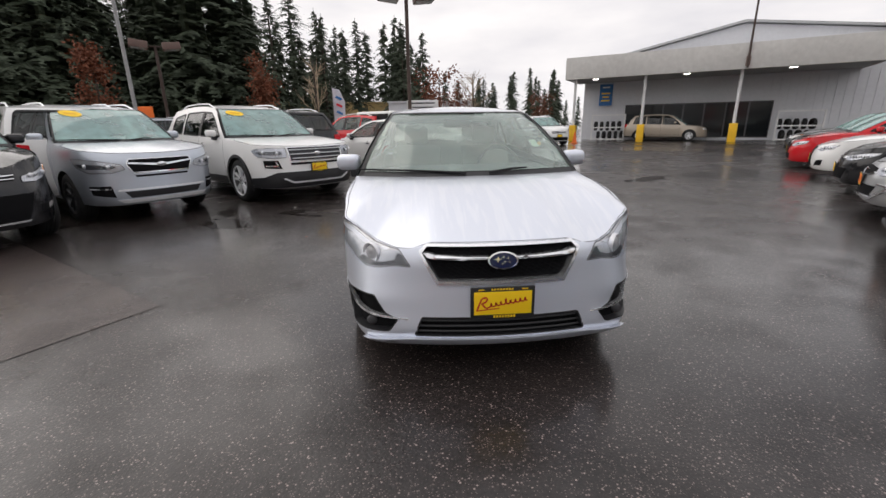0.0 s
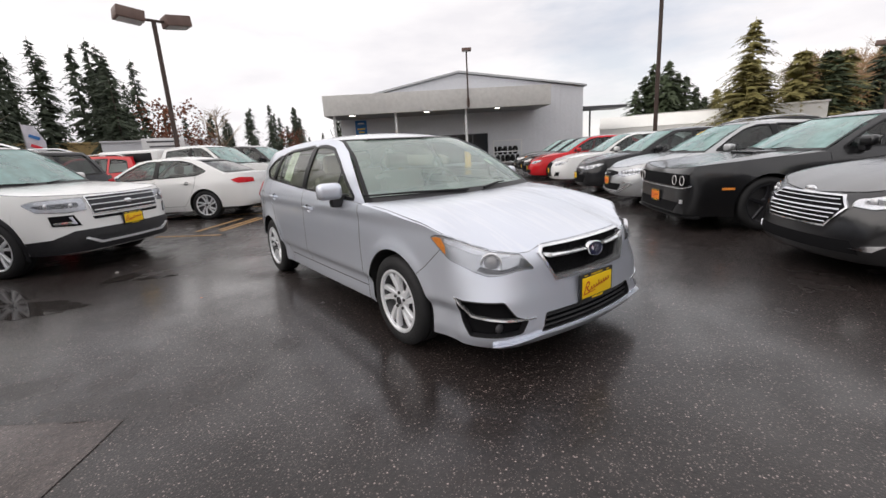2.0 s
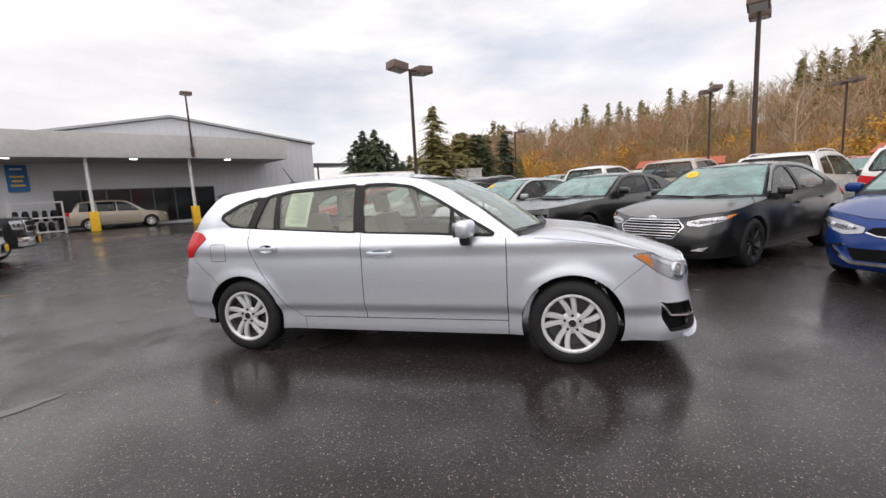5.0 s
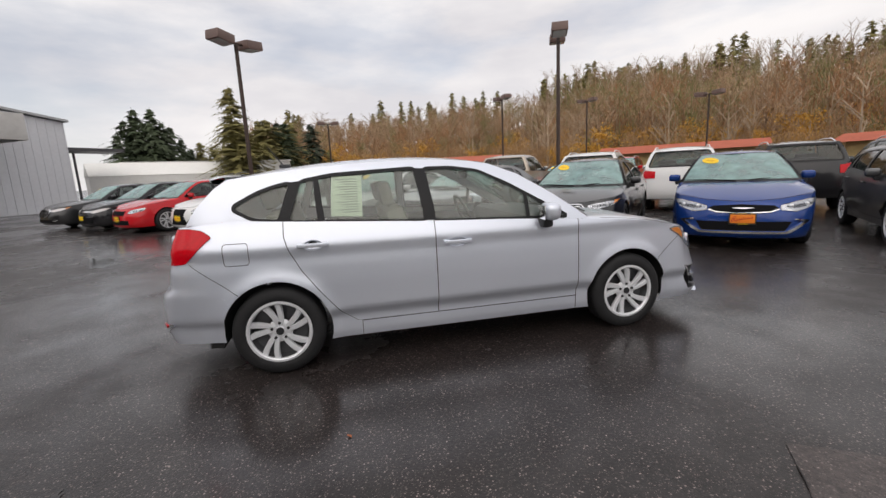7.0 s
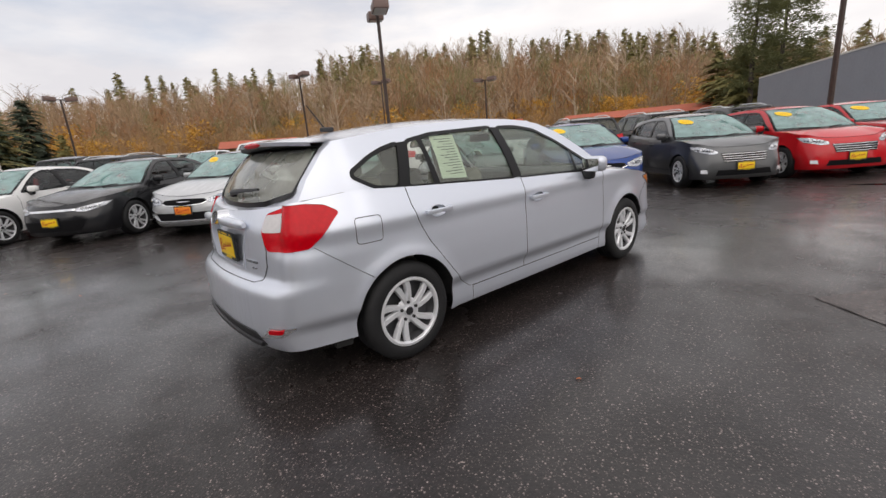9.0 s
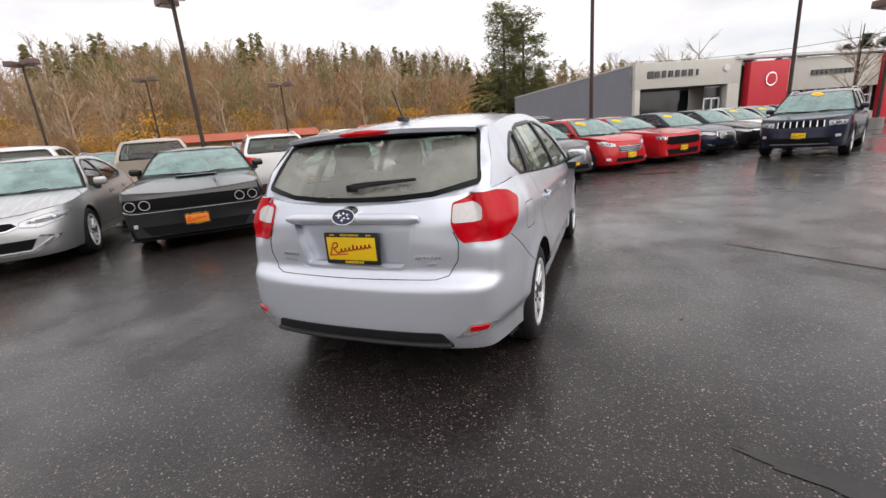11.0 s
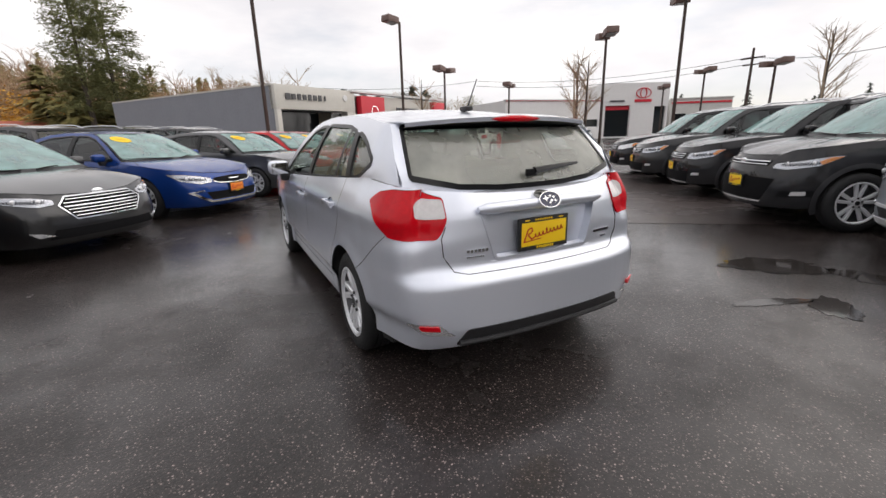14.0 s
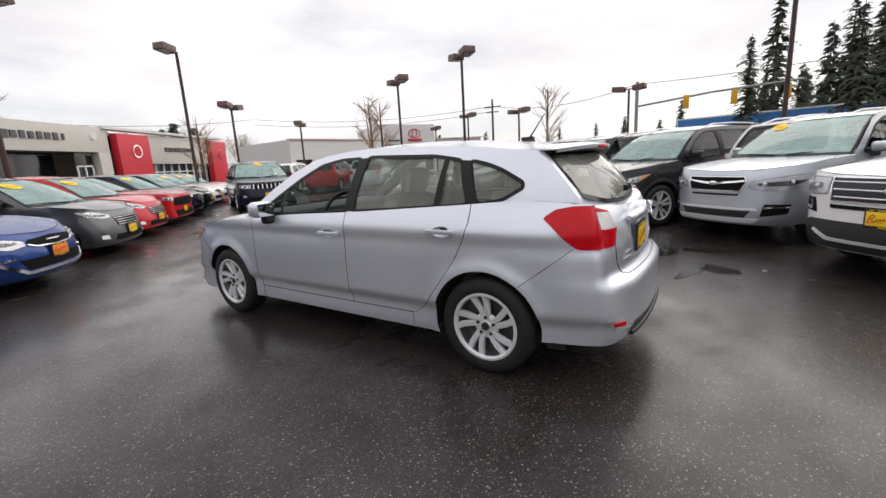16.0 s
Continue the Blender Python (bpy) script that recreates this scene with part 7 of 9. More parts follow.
for a in ((13.3, 4.15, 6.12, 2, 145), (12.25, -7.6, 6.3, 2, 156), (-0.5, -13.9, 6.2, 2, 20), (-8.05, -18.75, 6.85, 1, 20), (-16.2, -8.5, 6.3, 2, 55), (-16.8, -13.0, 5.8, 2, 60), (-26.5, -9.9, 4.5, 2, 60), (-19.7, -25, 4.7, 2, 40), (-12.6, -22.4, 5.2, 2, 30),
          (-0.37, 12.57, 5.55, 2, 10), (-11.5, 17.3, 4.8, 2, 30), (-26.8, -2.7, 5.1, 2, 80), (-30, -16, 5.0, 2, 60), (30, -12, 7.0, 2, 10), (34, -22, 7.4, 2, 20), (24, -26, 6.2, 2, 20), (40, 2, 6.5, 2, 100), (-34, -22, 4.6, 2, 50)):
    lamp_post(*a)
lamp_post(-11.3, 14.6, 11.0, 1, 0, M_postgrey)
lamp_post(-15.2, 4.05, 9.5, 1, 180)

# ---- canopy building ----
M_metal = mat("ribbed_metal_wall", (0.66, 0.67, 0.70), 0.6, 0.1, var=0.06, scale=0.6)
M_fascia = mat("painted_fascia", (0.56, 0.55, 0.53), 0.75, var=0.12, scale=0.5)
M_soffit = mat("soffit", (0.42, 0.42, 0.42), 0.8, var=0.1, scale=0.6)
M_whitepaint = mat("white_post", (0.72, 0.72, 0.72), 0.6, var=0.1, scale=2)
M_yellowp = mat("bollard_yellow", (0.85, 0.50, 0.02), 0.6, var=0.15, scale=4)
M_darkglass = mat("shop_glass", (0.015, 0.018, 0.02), 0.08, spec=0.5)
M_blue = mat("sign_blue", (0.03, 0.16, 0.42), 0.5)
M_lampglow = mat("soffit_lamp", (1.0, 0.95, 0.85), 0.5, emit=6.0)
M_roofmetal = mat("roof_metal", (0.45, 0.46, 0.47), 0.5, 0.3, var=0.1, scale=0.5)


def canopy_building():
    d, nn = Vector((0.83, -0.56, 0)).normalized(), Vector((0.56, 0.83, 0)).normalized()
    m = Matrix(((d.x, nn.x, 0, 0), (d.y, nn.y, 0, 0), (0, 0, 1, 0), (0, 0, 0, 1)))
    b = tagged(empty("service_building", m), "low grey metal service building with a deep canopy", "building")
    # front wall with openings, ribs
    z1, zl = 5.65, 5.2
    x0, xp, x1 = -5.6, 4.0, 14.1
    yw = 31.5
    openings = [[(-2.6, 0.15), (6.2, 0.15), (6.2, 2.45), (-2.6, 2.45)]]
    vs, fs = patch([(x0, 0), (x1, 0), (x1, z1), (xp, 7.1), (x0, zl)], lambda u, v: Vector((u, yw, v)), 1.2, openings, 1, lambda u, v: Vector((u, yw + 0.25, v)))
    mesh_object("front_wall", vs, fs, M_metal, b, smooth=False)
    bm = bmesh.new()
    for i in range(44):
        x = x0 + 0.3 + i * 0.45
        zt_ = 7.1 - (7.1 - (z1 if x > xp else zl)) * abs(x - xp) / ((x1 - xp) if x > xp else (xp - x0))
        zb = 2.5 if -2.7 < x < 6.3 else 0.0
        add_box(bm, (x, yw - 0.012, (zt_ + zb) / 2 - 0.05), (0.05, 0.03, zt_ - zb - 0.1))
    tagged(part("wall_ribs", bm, M_metal, b), kind="stuff")
    bm = bmesh.new(); add_box(bm, (x1 - 0.1, yw + 9.2, z1 / 2), (0.2, 18, z1)); part("side_wall", bm, M_metal, b)
    bm = bmesh.new(); add_box(bm, (x0 + 0.1, yw + 9.2, zl / 2), (0.2, 18, zl)); part("side_wall", bm, M_metal, b)
    for xa, za, xb, zb in ((x0 - 0.2, zl + 0.02, xp, 7.16), (xp, 7.16, x1 + 0.2, z1 + 0.02)):
        vs = [(xa, yw - 0.25, za), (xb, yw - 0.25, zb), (xb, yw + 18, zb), (xa, yw + 18, za)]
        vs += [(x, y, z + 0.14) for x, y, z in vs]
        mesh_object("roof", vs, [(3, 2, 1, 0), (4, 5, 6, 7), (0, 1, 5, 4), (1, 2, 6, 5), (2, 3, 7, 6), (3, 0, 4, 7)], M_roofmetal, b, smooth=False)
    # shop windows, deep and dark
    for i in range(7):
        xx = -2.6 + 8.8 * (i + 0.5) / 7
        win = empty("shop_window"); win.parent = b
        bm = bmesh.new(); add_box(bm, (xx, yw + 0.16, 1.3), (8.8 / 7 - 0.08, 0.03, 2.24)); part("pane", bm, M_darkglass, win)
        bm = bmesh.new()
        for sx in (-1, 1): add_box(bm, (xx + sx * (8.8 / 14 - 0.02), yw + 0.13, 1.3), (0.05, 0.08, 2.3))
        add_box(bm, (xx, yw + 0.13, 2.42), (8.8 / 7 - 0.1, 0.08, 0.06)); add_box(bm, (xx, yw + 0.13, 0.18), (8.8 / 7 - 0.1, 0.08, 0.06))
        part("window_frame", bm, M_barrel, win)
    # canopy
    c0, c1, cy = -6.0, 10.1, 27.2
    bm = bmesh.new(); add_box(bm, ((c0 + c1) / 2, cy + 0.12, 4.72), (c1 - c0, 0.24, 1.36), 0.02); part("fascia", bm, M_fascia, b)
    for xx in (c0 + 0.12, c1 - 0.12):
        bm = bmesh.new(); add_box(bm, (xx, (cy + yw) / 2 + 0.12, 4.72), (0.24, yw - cy - 0.26, 1.36), 0.02); part("fascia_side", bm, M_fascia, b)
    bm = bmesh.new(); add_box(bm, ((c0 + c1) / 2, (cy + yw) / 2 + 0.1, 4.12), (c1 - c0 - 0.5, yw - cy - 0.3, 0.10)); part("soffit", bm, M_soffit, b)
    bm = bmesh.new(); add_box(bm, ((c0 + c1) / 2, (cy + yw) / 2 + 0.1, 5.30), (c1 - c0 - 0.5, yw - cy - 0.3, 0.10)); part("canopy_roof", bm, M_roofmetal, b)
    for i, xx in enumerate((-4.2, 1.2, 6.4)):
        bm = bmesh.new(); add_box(bm, (xx, cy + 1.0, 4.06), (0.34, 0.22, 0.04)); part("soffit_lamp", bm, M_lampglow, b)
    for xx in (-5.4, -1.05, 4.0):
        post = empty("canopy_post"); post.parent = b
        bm = bmesh.new(); add_tube(bm, [(xx, cy + 0.5, 0), (xx, cy + 0.5, 4.08)], 0.09, 12); part("post_tube", bm, M_whitepaint, post)
        bm = bmesh.new(); add_box(bm, (xx, cy + 0.5, 0.55), (0.42, 0.42, 1.1), 0.03); part("post_guard", bm, M_yellowp, post)
    bm = bmesh.new(); add_box(bm, (-4.0, yw - 0.1, 3.2), (0.9, 0.12, 1.5)); sg = part("service_sign", bm, M_blue, b)
    for z, w in ((3.72, 0.5), (3.3, 0.6), (3.05, 0.45), (2.8, 0.6)):
        bm = bmesh.new(); add_box(bm, (-4.0, yw - 0.165, z), (w, 0.012, 0.10)); part("sign_bar", bm, M_whitepaint if z > 3.6 else M_plate_y, sg)
    # floodlight mast that rises from the canopy's edge
    mast = tagged(empty("roof_mast", m @ Matrix.Translation((4.15, cy - 0.06, 4.1))), "rusty steel mast with a boxy floodlight on the canopy edge", "lamp post", "lot lamps")
    bm = bmesh.new(); add_tube(bm, [(0, 0, 0), (0, 0, 3.7)], [0.06, 0.05], 8); part("pole", bm, M_post, mast)
    bm = bmesh.new(); add_box(bm, (0, 0.02, 0.35), (0.2, 0.1, 0.5), 0.01); part("bracket", bm, M_head, mast)
    bm = bmesh.new(); add_box(bm, (0.0, -0.12, 3.78), (0.62, 0.42, 0.20), 0.03); hd = part("lamp_head", bm, M_head, mast)
    bm = bmesh.new(); add_box(bm, (0.0, -0.12, 3.672), (0.5, 0.32, 0.015)); part("lens", bm, M_lens, hd)
    # pens of stacked tyres
    for xx in (-3.4, 7.4):
        pen = tagged(empty("tyre_pen", m @ Matrix.Translation((xx, 29.6, 0))), "white steel cage full of black used tyres", "cage")
        for dx in (-1.1, 1.1):
            bm = bmesh.new(); add_box(bm, (dx, 0, 0.9), (0.09, 0.09, 1.8)); part("cage_post", bm, M_whitepaint, pen)
        for z in (0.1, 0.9, 1.75):
            bm = bmesh.new(); add_box(bm, (0, 0, z), (2.1, 0.07, 0.08)); part("cage_rail", bm, M_whitepaint, pen)
        for k in range(10):
            vs, fs = lathe([(0.19, 0.09), (0.24, 0.11), (0.31, 0.08), (0.32, 0.0), (0.31, -0.08), (0.24, -0.11), (0.19, -0.09)], 16)
            t_ = mesh_object("tyre", vs, fs, M_rubber, pen); t_.matrix_basis = pose(-0.9 + 0.2 * k, 0.5, 0.33 if k % 2 else 1.0, 0, 0, 8 * (k % 3))
    # dark awning on the far side wall
    bm = bmesh.new(); add_box(bm, (x1 + 2.2, yw + 2.5, 4.1), (4.2, 2.5, 0.22)); part("side_awning", bm, M_barrel, b)
    for xx in (x1 + 0.6, x1 + 1.6):
        bm = bmesh.new(); add_tube(bm, [(xx, yw + 2.5, 0), (xx, yw + 2.5, 3.9)], 0.08, 8); part("awning_post", bm, M_barrel, b)


canopy_building()


# ---- showroom row ----
M_stone = mat("panel_stone", (0.62, 0.60, 0.55), 0.7, var=0.07, scale=0.8)
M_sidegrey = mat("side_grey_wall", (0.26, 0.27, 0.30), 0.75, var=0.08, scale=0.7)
M_redpanel = mat("red_panel", (0.62, 0.02, 0.04), 0.45, var=0.06, scale=0.8)
M_letter = mat("dark_letters", (0.08, 0.08, 0.085), 0.4, 0.3)


def box_part(b, nm, c, s, m, bevel=0.0, label=""):
    bm = bmesh.new(); add_box(bm, c, s, bevel); return part(nm, bm, m, b, label)


def showroom():
    ax, ay = Vector((-0.85, -0.53, 0)).normalized(), Vector((0.53, -0.85, 0)).normalized()
    m = Matrix(((ax.x, ay.x, 0, -2.45), (ax.y, ay.y, 0, -26.0), (0, 0, 1, 0), (0, 0, 0, 1)))
    b = tagged(empty("showroom", m), "pale stone car showroom with red panels and dark lettering", "building")
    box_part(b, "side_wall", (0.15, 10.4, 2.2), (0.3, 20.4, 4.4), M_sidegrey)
    box_part(b, "side_cap", (0.15, 10.4, 4.45), (0.36, 20.4, 0.1), M_stone)
    box_part(b, "header", (3.7, 0.2, 3.75), (7.4, 0.5, 1.5), M_stone, 0.02)
    box_part(b, "pier", (6.95, 0.2, 1.5), (0.9, 0.5, 3.0), M_stone, 0.02)
    box_part(b, "pier", (0.2, 0.2, 1.5), (0.35, 0.5, 3.0), M_stone, 0.02)
    box_part(b, "showroom_glass", (2.7, 1.5, 1.5), (4.6, 0.05, 3.0), M_darkglass)
    box_part(b, "recess_ceiling", (3.5, 1.2, 3.05), (6.5, 2.2, 0.1), M_soffit)
    for xx in (5.2, 5.75, 6.3):
        box_part(b, "door_stile", (xx, 0.35, 1.1), (0.09, 0.08, 2.2), M_whitepaint)
    for zz in (0.1, 2.2, 2.9):
        box_part(b, "door_rail", (5.75, 0.35, zz), (1.1, 0.08, 0.09), M_whitepaint)
    box_part(b, "door_glass", (5.75, 0.42, 1.5), (1.1, 0.03, 2.9), M_darkglass)
    for k, w in enumerate((0.40, 0.30, 0.26, 0.28, 0.26, 0.30, 0.26, 0.12)):
        box_part(b, "sign_bar", (1.0 + k * 0.46, -0.09, 3.8), (w, 0.08, 0.34 if k % 2 else 0.38), M_letter)
    bm = bmesh.new(); add_tube(bm, [(6.3, -0.02, 3.95), (6.3, -0.12, 3.95)], 0.22, 18); part("round_emblem", bm, M_whitepaint, b)
    for x0, x1 in ((7.8, 10.7), (18.6, 21.0)):
        box_part(b, "red_panel", ((x0 + x1) / 2, -0.1, 2.1), (x1 - x0, 0.5, 4.2), M_redpanel, 0.02)
        bm = bmesh.new(); add_tube(bm, [((x0 + x1) / 2 + 0.1, -0.34, 3.1), ((x0 + x1) / 2 + 0.1, -0.42, 3.1)], 0.42, 20); em = part("panel_emblem", bm, M_chrome, b)
        bm = bmesh.new(); add_tube(bm, [((x0 + x1) / 2 + 0.1, -0.42, 3.1), ((x0 + x1) / 2 + 0.1, -0.44, 3.1)], 0.34, 20); part("emblem_disc", bm, M_redpanel, em)
    box_part(b, "upper_wall", (14.6, 0.3, 3.3), (7.8, 0.5, 2.0), M_stone, 0.02)
    box_part(b, "wall_below", (14.6, 0.3, 0.3), (7.8, 0.5, 0.6), M_stone, 0.02)
    box_part(b, "cap", (14.0, 0.2, 4.5), (14.0, 0.8, 0.16), M_whitepaint)
    box_part(b, "window_band", (14.6, 0.4, 1.45), (7.7, 0.05, 1.7), M_darkglass)
    for k in range(9):
        box_part(b, "mullion", (10.9 + k * 0.93, 0.32, 1.45), (0.09, 0.14, 1.7), M_whitepaint)
    box_part(b, "transom", (14.6, 0.32, 1.7), (7.7, 0.12, 0.08), M_whitepaint)
    for k, w in enumerate((0.3, 0.25, 0.3, 0.22, 0.3, 0.3, 0.28, 0.2, 0.3)):
        box_part(b, "sign_bar", (13.0 + k * 0.38, 0.0, 3.35), (w, 0.1, 0.3), M_letter)
    box_part(b, "roof_slab", (10.5, 10.4, 4.15), (20.8, 20.2, 0.2), M_roofmetal)
    box_part(b, "side_wall", (20.9, 10.4, 2.1), (0.3, 20.4, 4.2), M_stone)


showroom()


def plain_building(name, at, turn, w, dpt, h, m, label, bands=(), nwin=0, wz=(1.2, 2.4)):
    """A far building with a parapet, colour bands and windows set into its front."""
    b = tagged(empty(name, pose(at[0], at[1], 0, 0, 0, turn)), label, "building")
    ho = []
    if nwin:
        for k in range(nwin):
            x = -w / 2 + w * (k + 0.5) / nwin
            ho.append([(x - w / nwin * 0.32, wz[0]), (x + w / nwin * 0.32, wz[0]), (x + w / nwin * 0.32, wz[1]), (x - w / nwin * 0.32, wz[1])])
    vs, fs = patch([(-w / 2, 0), (w / 2, 0), (w / 2, h), (-w / 2, h)], lambda u, v: Vector((u, 0, v)), 3, ho, 1, lambda u, v: Vector((u, 0.3, v)))
    mesh_object("front_wall", vs, fs, m, b, smooth=False)
    for x in (-w / 2 + 0.1, w / 2 - 0.1):
        box_part(b, "side_wall", (x, dpt / 2 + 0.3, h / 2), (0.2, dpt, h), m)
    box_part(b, "roof", (0, dpt / 2 + 0.3, h - 0.3), (w - 0.4, dpt, 0.2), M_roofmetal)
    box_part(b, "parapet_cap", (0, 0.1, h + 0.05), (w + 0.2, 0.5, 0.14), m)
    for k, o in enumerate(ho):
        win = empty("window"); win.parent = b
        box_part(win, "pane", ((o[0][0] + o[1][0]) / 2, 0.22, (wz[0] + wz[1]) / 2), (o[1][0] - o[0][0] + 0.02, 0.03, wz[1] - wz[0] + 0.02), M_darkglass)
        box_part(win, "window_frame", ((o[0][0] + o[1][0]) / 2, 0.16, wz[0] + 0.04), (o[1][0] - o[0][0], 0.1, 0.08), M_whitepaint)
    for z, hh, mm in bands:
        box_part(b, "colour_band", (0, -0.06, z), (w - 0.2, 0.1, hh), mm)
    return b


M_offwhite = mat("offwhite_wall", (0.62, 0.61, 0.58), 0.8, var=0.07, scale=0.3)
M_redroof = mat("red_roof", (0.42, 0.10, 0.05), 0.75, var=0.2, scale=0.4)
M_ochre = mat("ochre_wall", (0.50, 0.36, 0.16), 0.8, var=0.15, scale=0.4)
M_showwhite = mat("showroom_white", (0.74, 0.73, 0.72), 0.6, var=0.05, scale=0.4)
plain_building("far_dealership", (-38.2, -40), 172, 14.6, 14, 4.9, M_showwhite, "long white dealership wing with dark windows", ((4.86, 0.10, M_redpanel),), 4, (1.5, 2.5))


def tower_showroom():
    """Tall white entrance block beside the wing, with a dark portal and a red oval sign."""
    b = tagged(empty("tower_showroom", pose(-49.2, -37.0, 0, 0, 0, 151)), "white showroom block with a red oval sign and dark portal", "building")
    vs, fs = patch([(-4.4, 0), (4.4, 0), (4.4, 7.0), (-4.4, 7.0)], lambda u, v: Vector((u, 0, v)), 2, [[(-3.9, 0.2), (-0.6, 0.2), (-0.6, 4.2), (-3.9, 4.2)], [(2.6, 0.2), (4.1, 0.2), (4.1, 4.0), (2.6, 4.0)]], 1, lambda u, v: Vector((u, 0.5, v)))
    mesh_object("front_wall", vs, fs, M_showwhite, b, smooth=False)
    for x in (-4.3, 4.3):
        box_part(b, "side_wall", (x, 5.5, 3.5), (0.2, 10, 7.0), M_showwhite)
    box_part(b, "roof", (0, 5.5, 6.7), (8.4, 10, 0.2), M_roofmetal)
    box_part(b, "portal_glass", (-2.25, 0.45, 2.2), (3.4, 0.05, 4.1), M_darkglass)
    box_part(b, "portal_header", (-2.25, 0.42, 3.9), (3.3, 0.12, 0.5), M_redpanel)
    box_part(b, "window_glass", (3.35, 0.45, 2.1), (1.6, 0.05, 3.9), M_darkglass)
    bm = bmesh.new()
    for rx, rz in ((0.95, 0.62), (0.40, 0.60)):
        add_tube(bm, [(1.0 + rx * math.cos(a), -0.06, 5.7 + rz * math.sin(a)) for a in np.linspace(0, 2 * math.pi, 25)], 0.06, 6, False)
    part("sign_oval", bm, M_redpanel, b)
    box_part(b, "sign_bar", (1.0, -0.06, 4.75), (2.2, 0.1, 0.34), M_redpanel)
    box_part(b, "sign_bar", (-2.4, -0.06, 4.75), (1.9, 0.1, 0.22), M_letter)


tower_showroom()
plain_building("far_dealership", (-57.5, -33.2), 140, 7.5, 10, 4.9, M_offwhite, "pale dealership with a red band", ((4.4, 0.22, M_redpanel),), 3, (1.6, 3.0))
plain_building("blue_store", (-48, 9.0), 80, 22, 12, 4.2, M_offwhite, "pale shop with a bright blue fascia", ((3.75, 0.9, M_blue),), 6, (0.6, 2.4))
plain_building("grey_store", (-46, -2), 92, 14, 8, 2.6, M_offwhite, "low pale shop behind the traffic lights", ((2.5, 0.16, M_redpanel),), 4)
plain_building("white_shed", (46, 14), -62, 16, 10, 3.6, M_offwhite, "white storage shed beside the service building")
plain_building("ochre_store", (-9, 52), 10, 24, 10, 4.0, M_ochre, "ochre shop front under the dark firs", (), 7)
plain_building("grey_shop", (2, 44), 0, 9, 8, 3.6, M_metal, "grey metal shop beyond the vans", (), 2)


def long_store(at, turn, w, label):
    b = tagged(empty("long_store", pose(at[0], at[1], 0, 0, 0, turn)), label, "building")
    box_part(b, "wall", (0, 2, 1.4), (w, 4, 2.8), M_ochre)
    for k in range(int(w / 4)):
        box_part(b, "window", (-w / 2 + 2 + k * 4, -0.04, 1.3), (2.6, 0.1, 1.6), M_darkglass)
    vs = [(-w / 2 - 1, -1.6, 2.7), (w / 2 + 1, -1.6, 2.7), (w / 2 + 1, 2, 3.7), (-w / 2 - 1, 2, 3.7), (w / 2 + 1, 5.6, 2.7), (-w / 2 - 1, 5.6, 2.7)]
    mesh_object("roof", vs, [(0, 1, 2, 3), (3, 2, 4, 5), (0, 5, 4, 1), (0, 3, 5), (1, 4, 2)], M_redroof, b, smooth=False)


long_store((46, -43), -135 + 180, 17, "long low ochre store with a red tiled roof")
long_store((24, -62), -165 + 180, 24, "low ochre store with a red tiled roof")
long_store((62, -19), -110 + 180, 8, "low ochre store with a red roof at the slope's foot")

# tents beyond the service building
M_tent = mat("white_canvas", (0.80, 0.79, 0.75), 0.7, var=0.05, scale=0.5)
for x, y, t in ((38, 18, -60), (42, 12.5, -60)):
    tb = tagged(empty("tent", pose(x, y, 0, 0, 0, t)), "white canvas shelter with a pitched roof", "tent")
    vs = [(-3.5, -2.5, 2.3), (3.5, -2.5, 2.3), (3.5, 0, 3.4), (-3.5, 0, 3.4), (3.5, 2.5, 2.3), (-3.5, 2.5, 2.3)]
    mesh_object("tent_roof", vs, [(0, 1, 2, 3), (3, 2, 4, 5), (0, 3, 5), (1, 4, 2)], M_tent, tb, smooth=False)
    box_part(tb, "tent_wall", (0, 0, 1.15), (6.9, 4.9, 2.3), M_tent)

# small roadside things
M_orange = mat("orange_sign", (0.85, 0.17, 0.02), 0.6)
M_signal = mat("signal_yellow", (0.75, 0.40, 0.02), 0.5)
M_wire = mat("cable", (0.05, 0.05, 0.05), 0.6)
ts = tagged(empty("traffic_signals", pose(-38, -2.5, 0)), "grey mast arm with yellow traffic signals over the road", "traffic light")
bm = bmesh.new(); add_tube(bm, [(0, -1.5, 0), (0, -1.5, 7.0)], 0.14, 8); part("mast", bm, M_postgrey, ts)
bm = bmesh.new(); add_tube(bm, [(0, -1.5, 5.0), (0, 4, 5.5), (0, 9.5, 5.7)], 0.08, 8); part("mast_arm", bm, M_postgrey, ts)
for yy in (2.2, 5.4, 8.6):
    bm = bmesh.new(); add_box(bm, (0.1, yy, 4.95), (0.3, 0.42, 1.05), 0.05); part("signal_head", bm, M_signal, ts)
up = tagged(empty("utility_pole", pose(-46, -21.5, 0)), "wooden utility pole with a cross arm", "pole")
bm = bmesh.new(); add_tube(bm, [(0, 0, 0), (0, 0, 8.4)], [0.16, 0.11], 8); part("pole", bm, M_post, up)
bm = bmesh.new(); add_box(bm, (0, 0, 7.5), (0.12, 2.2, 0.12)); add_box(bm, (0, 0, 6.9), (0.12, 1.6, 0.1)); part("cross_arm", bm, M_post, up)
cable = tagged(empty("overhead_cables"), "thin black cables sagging over the road", "cable")
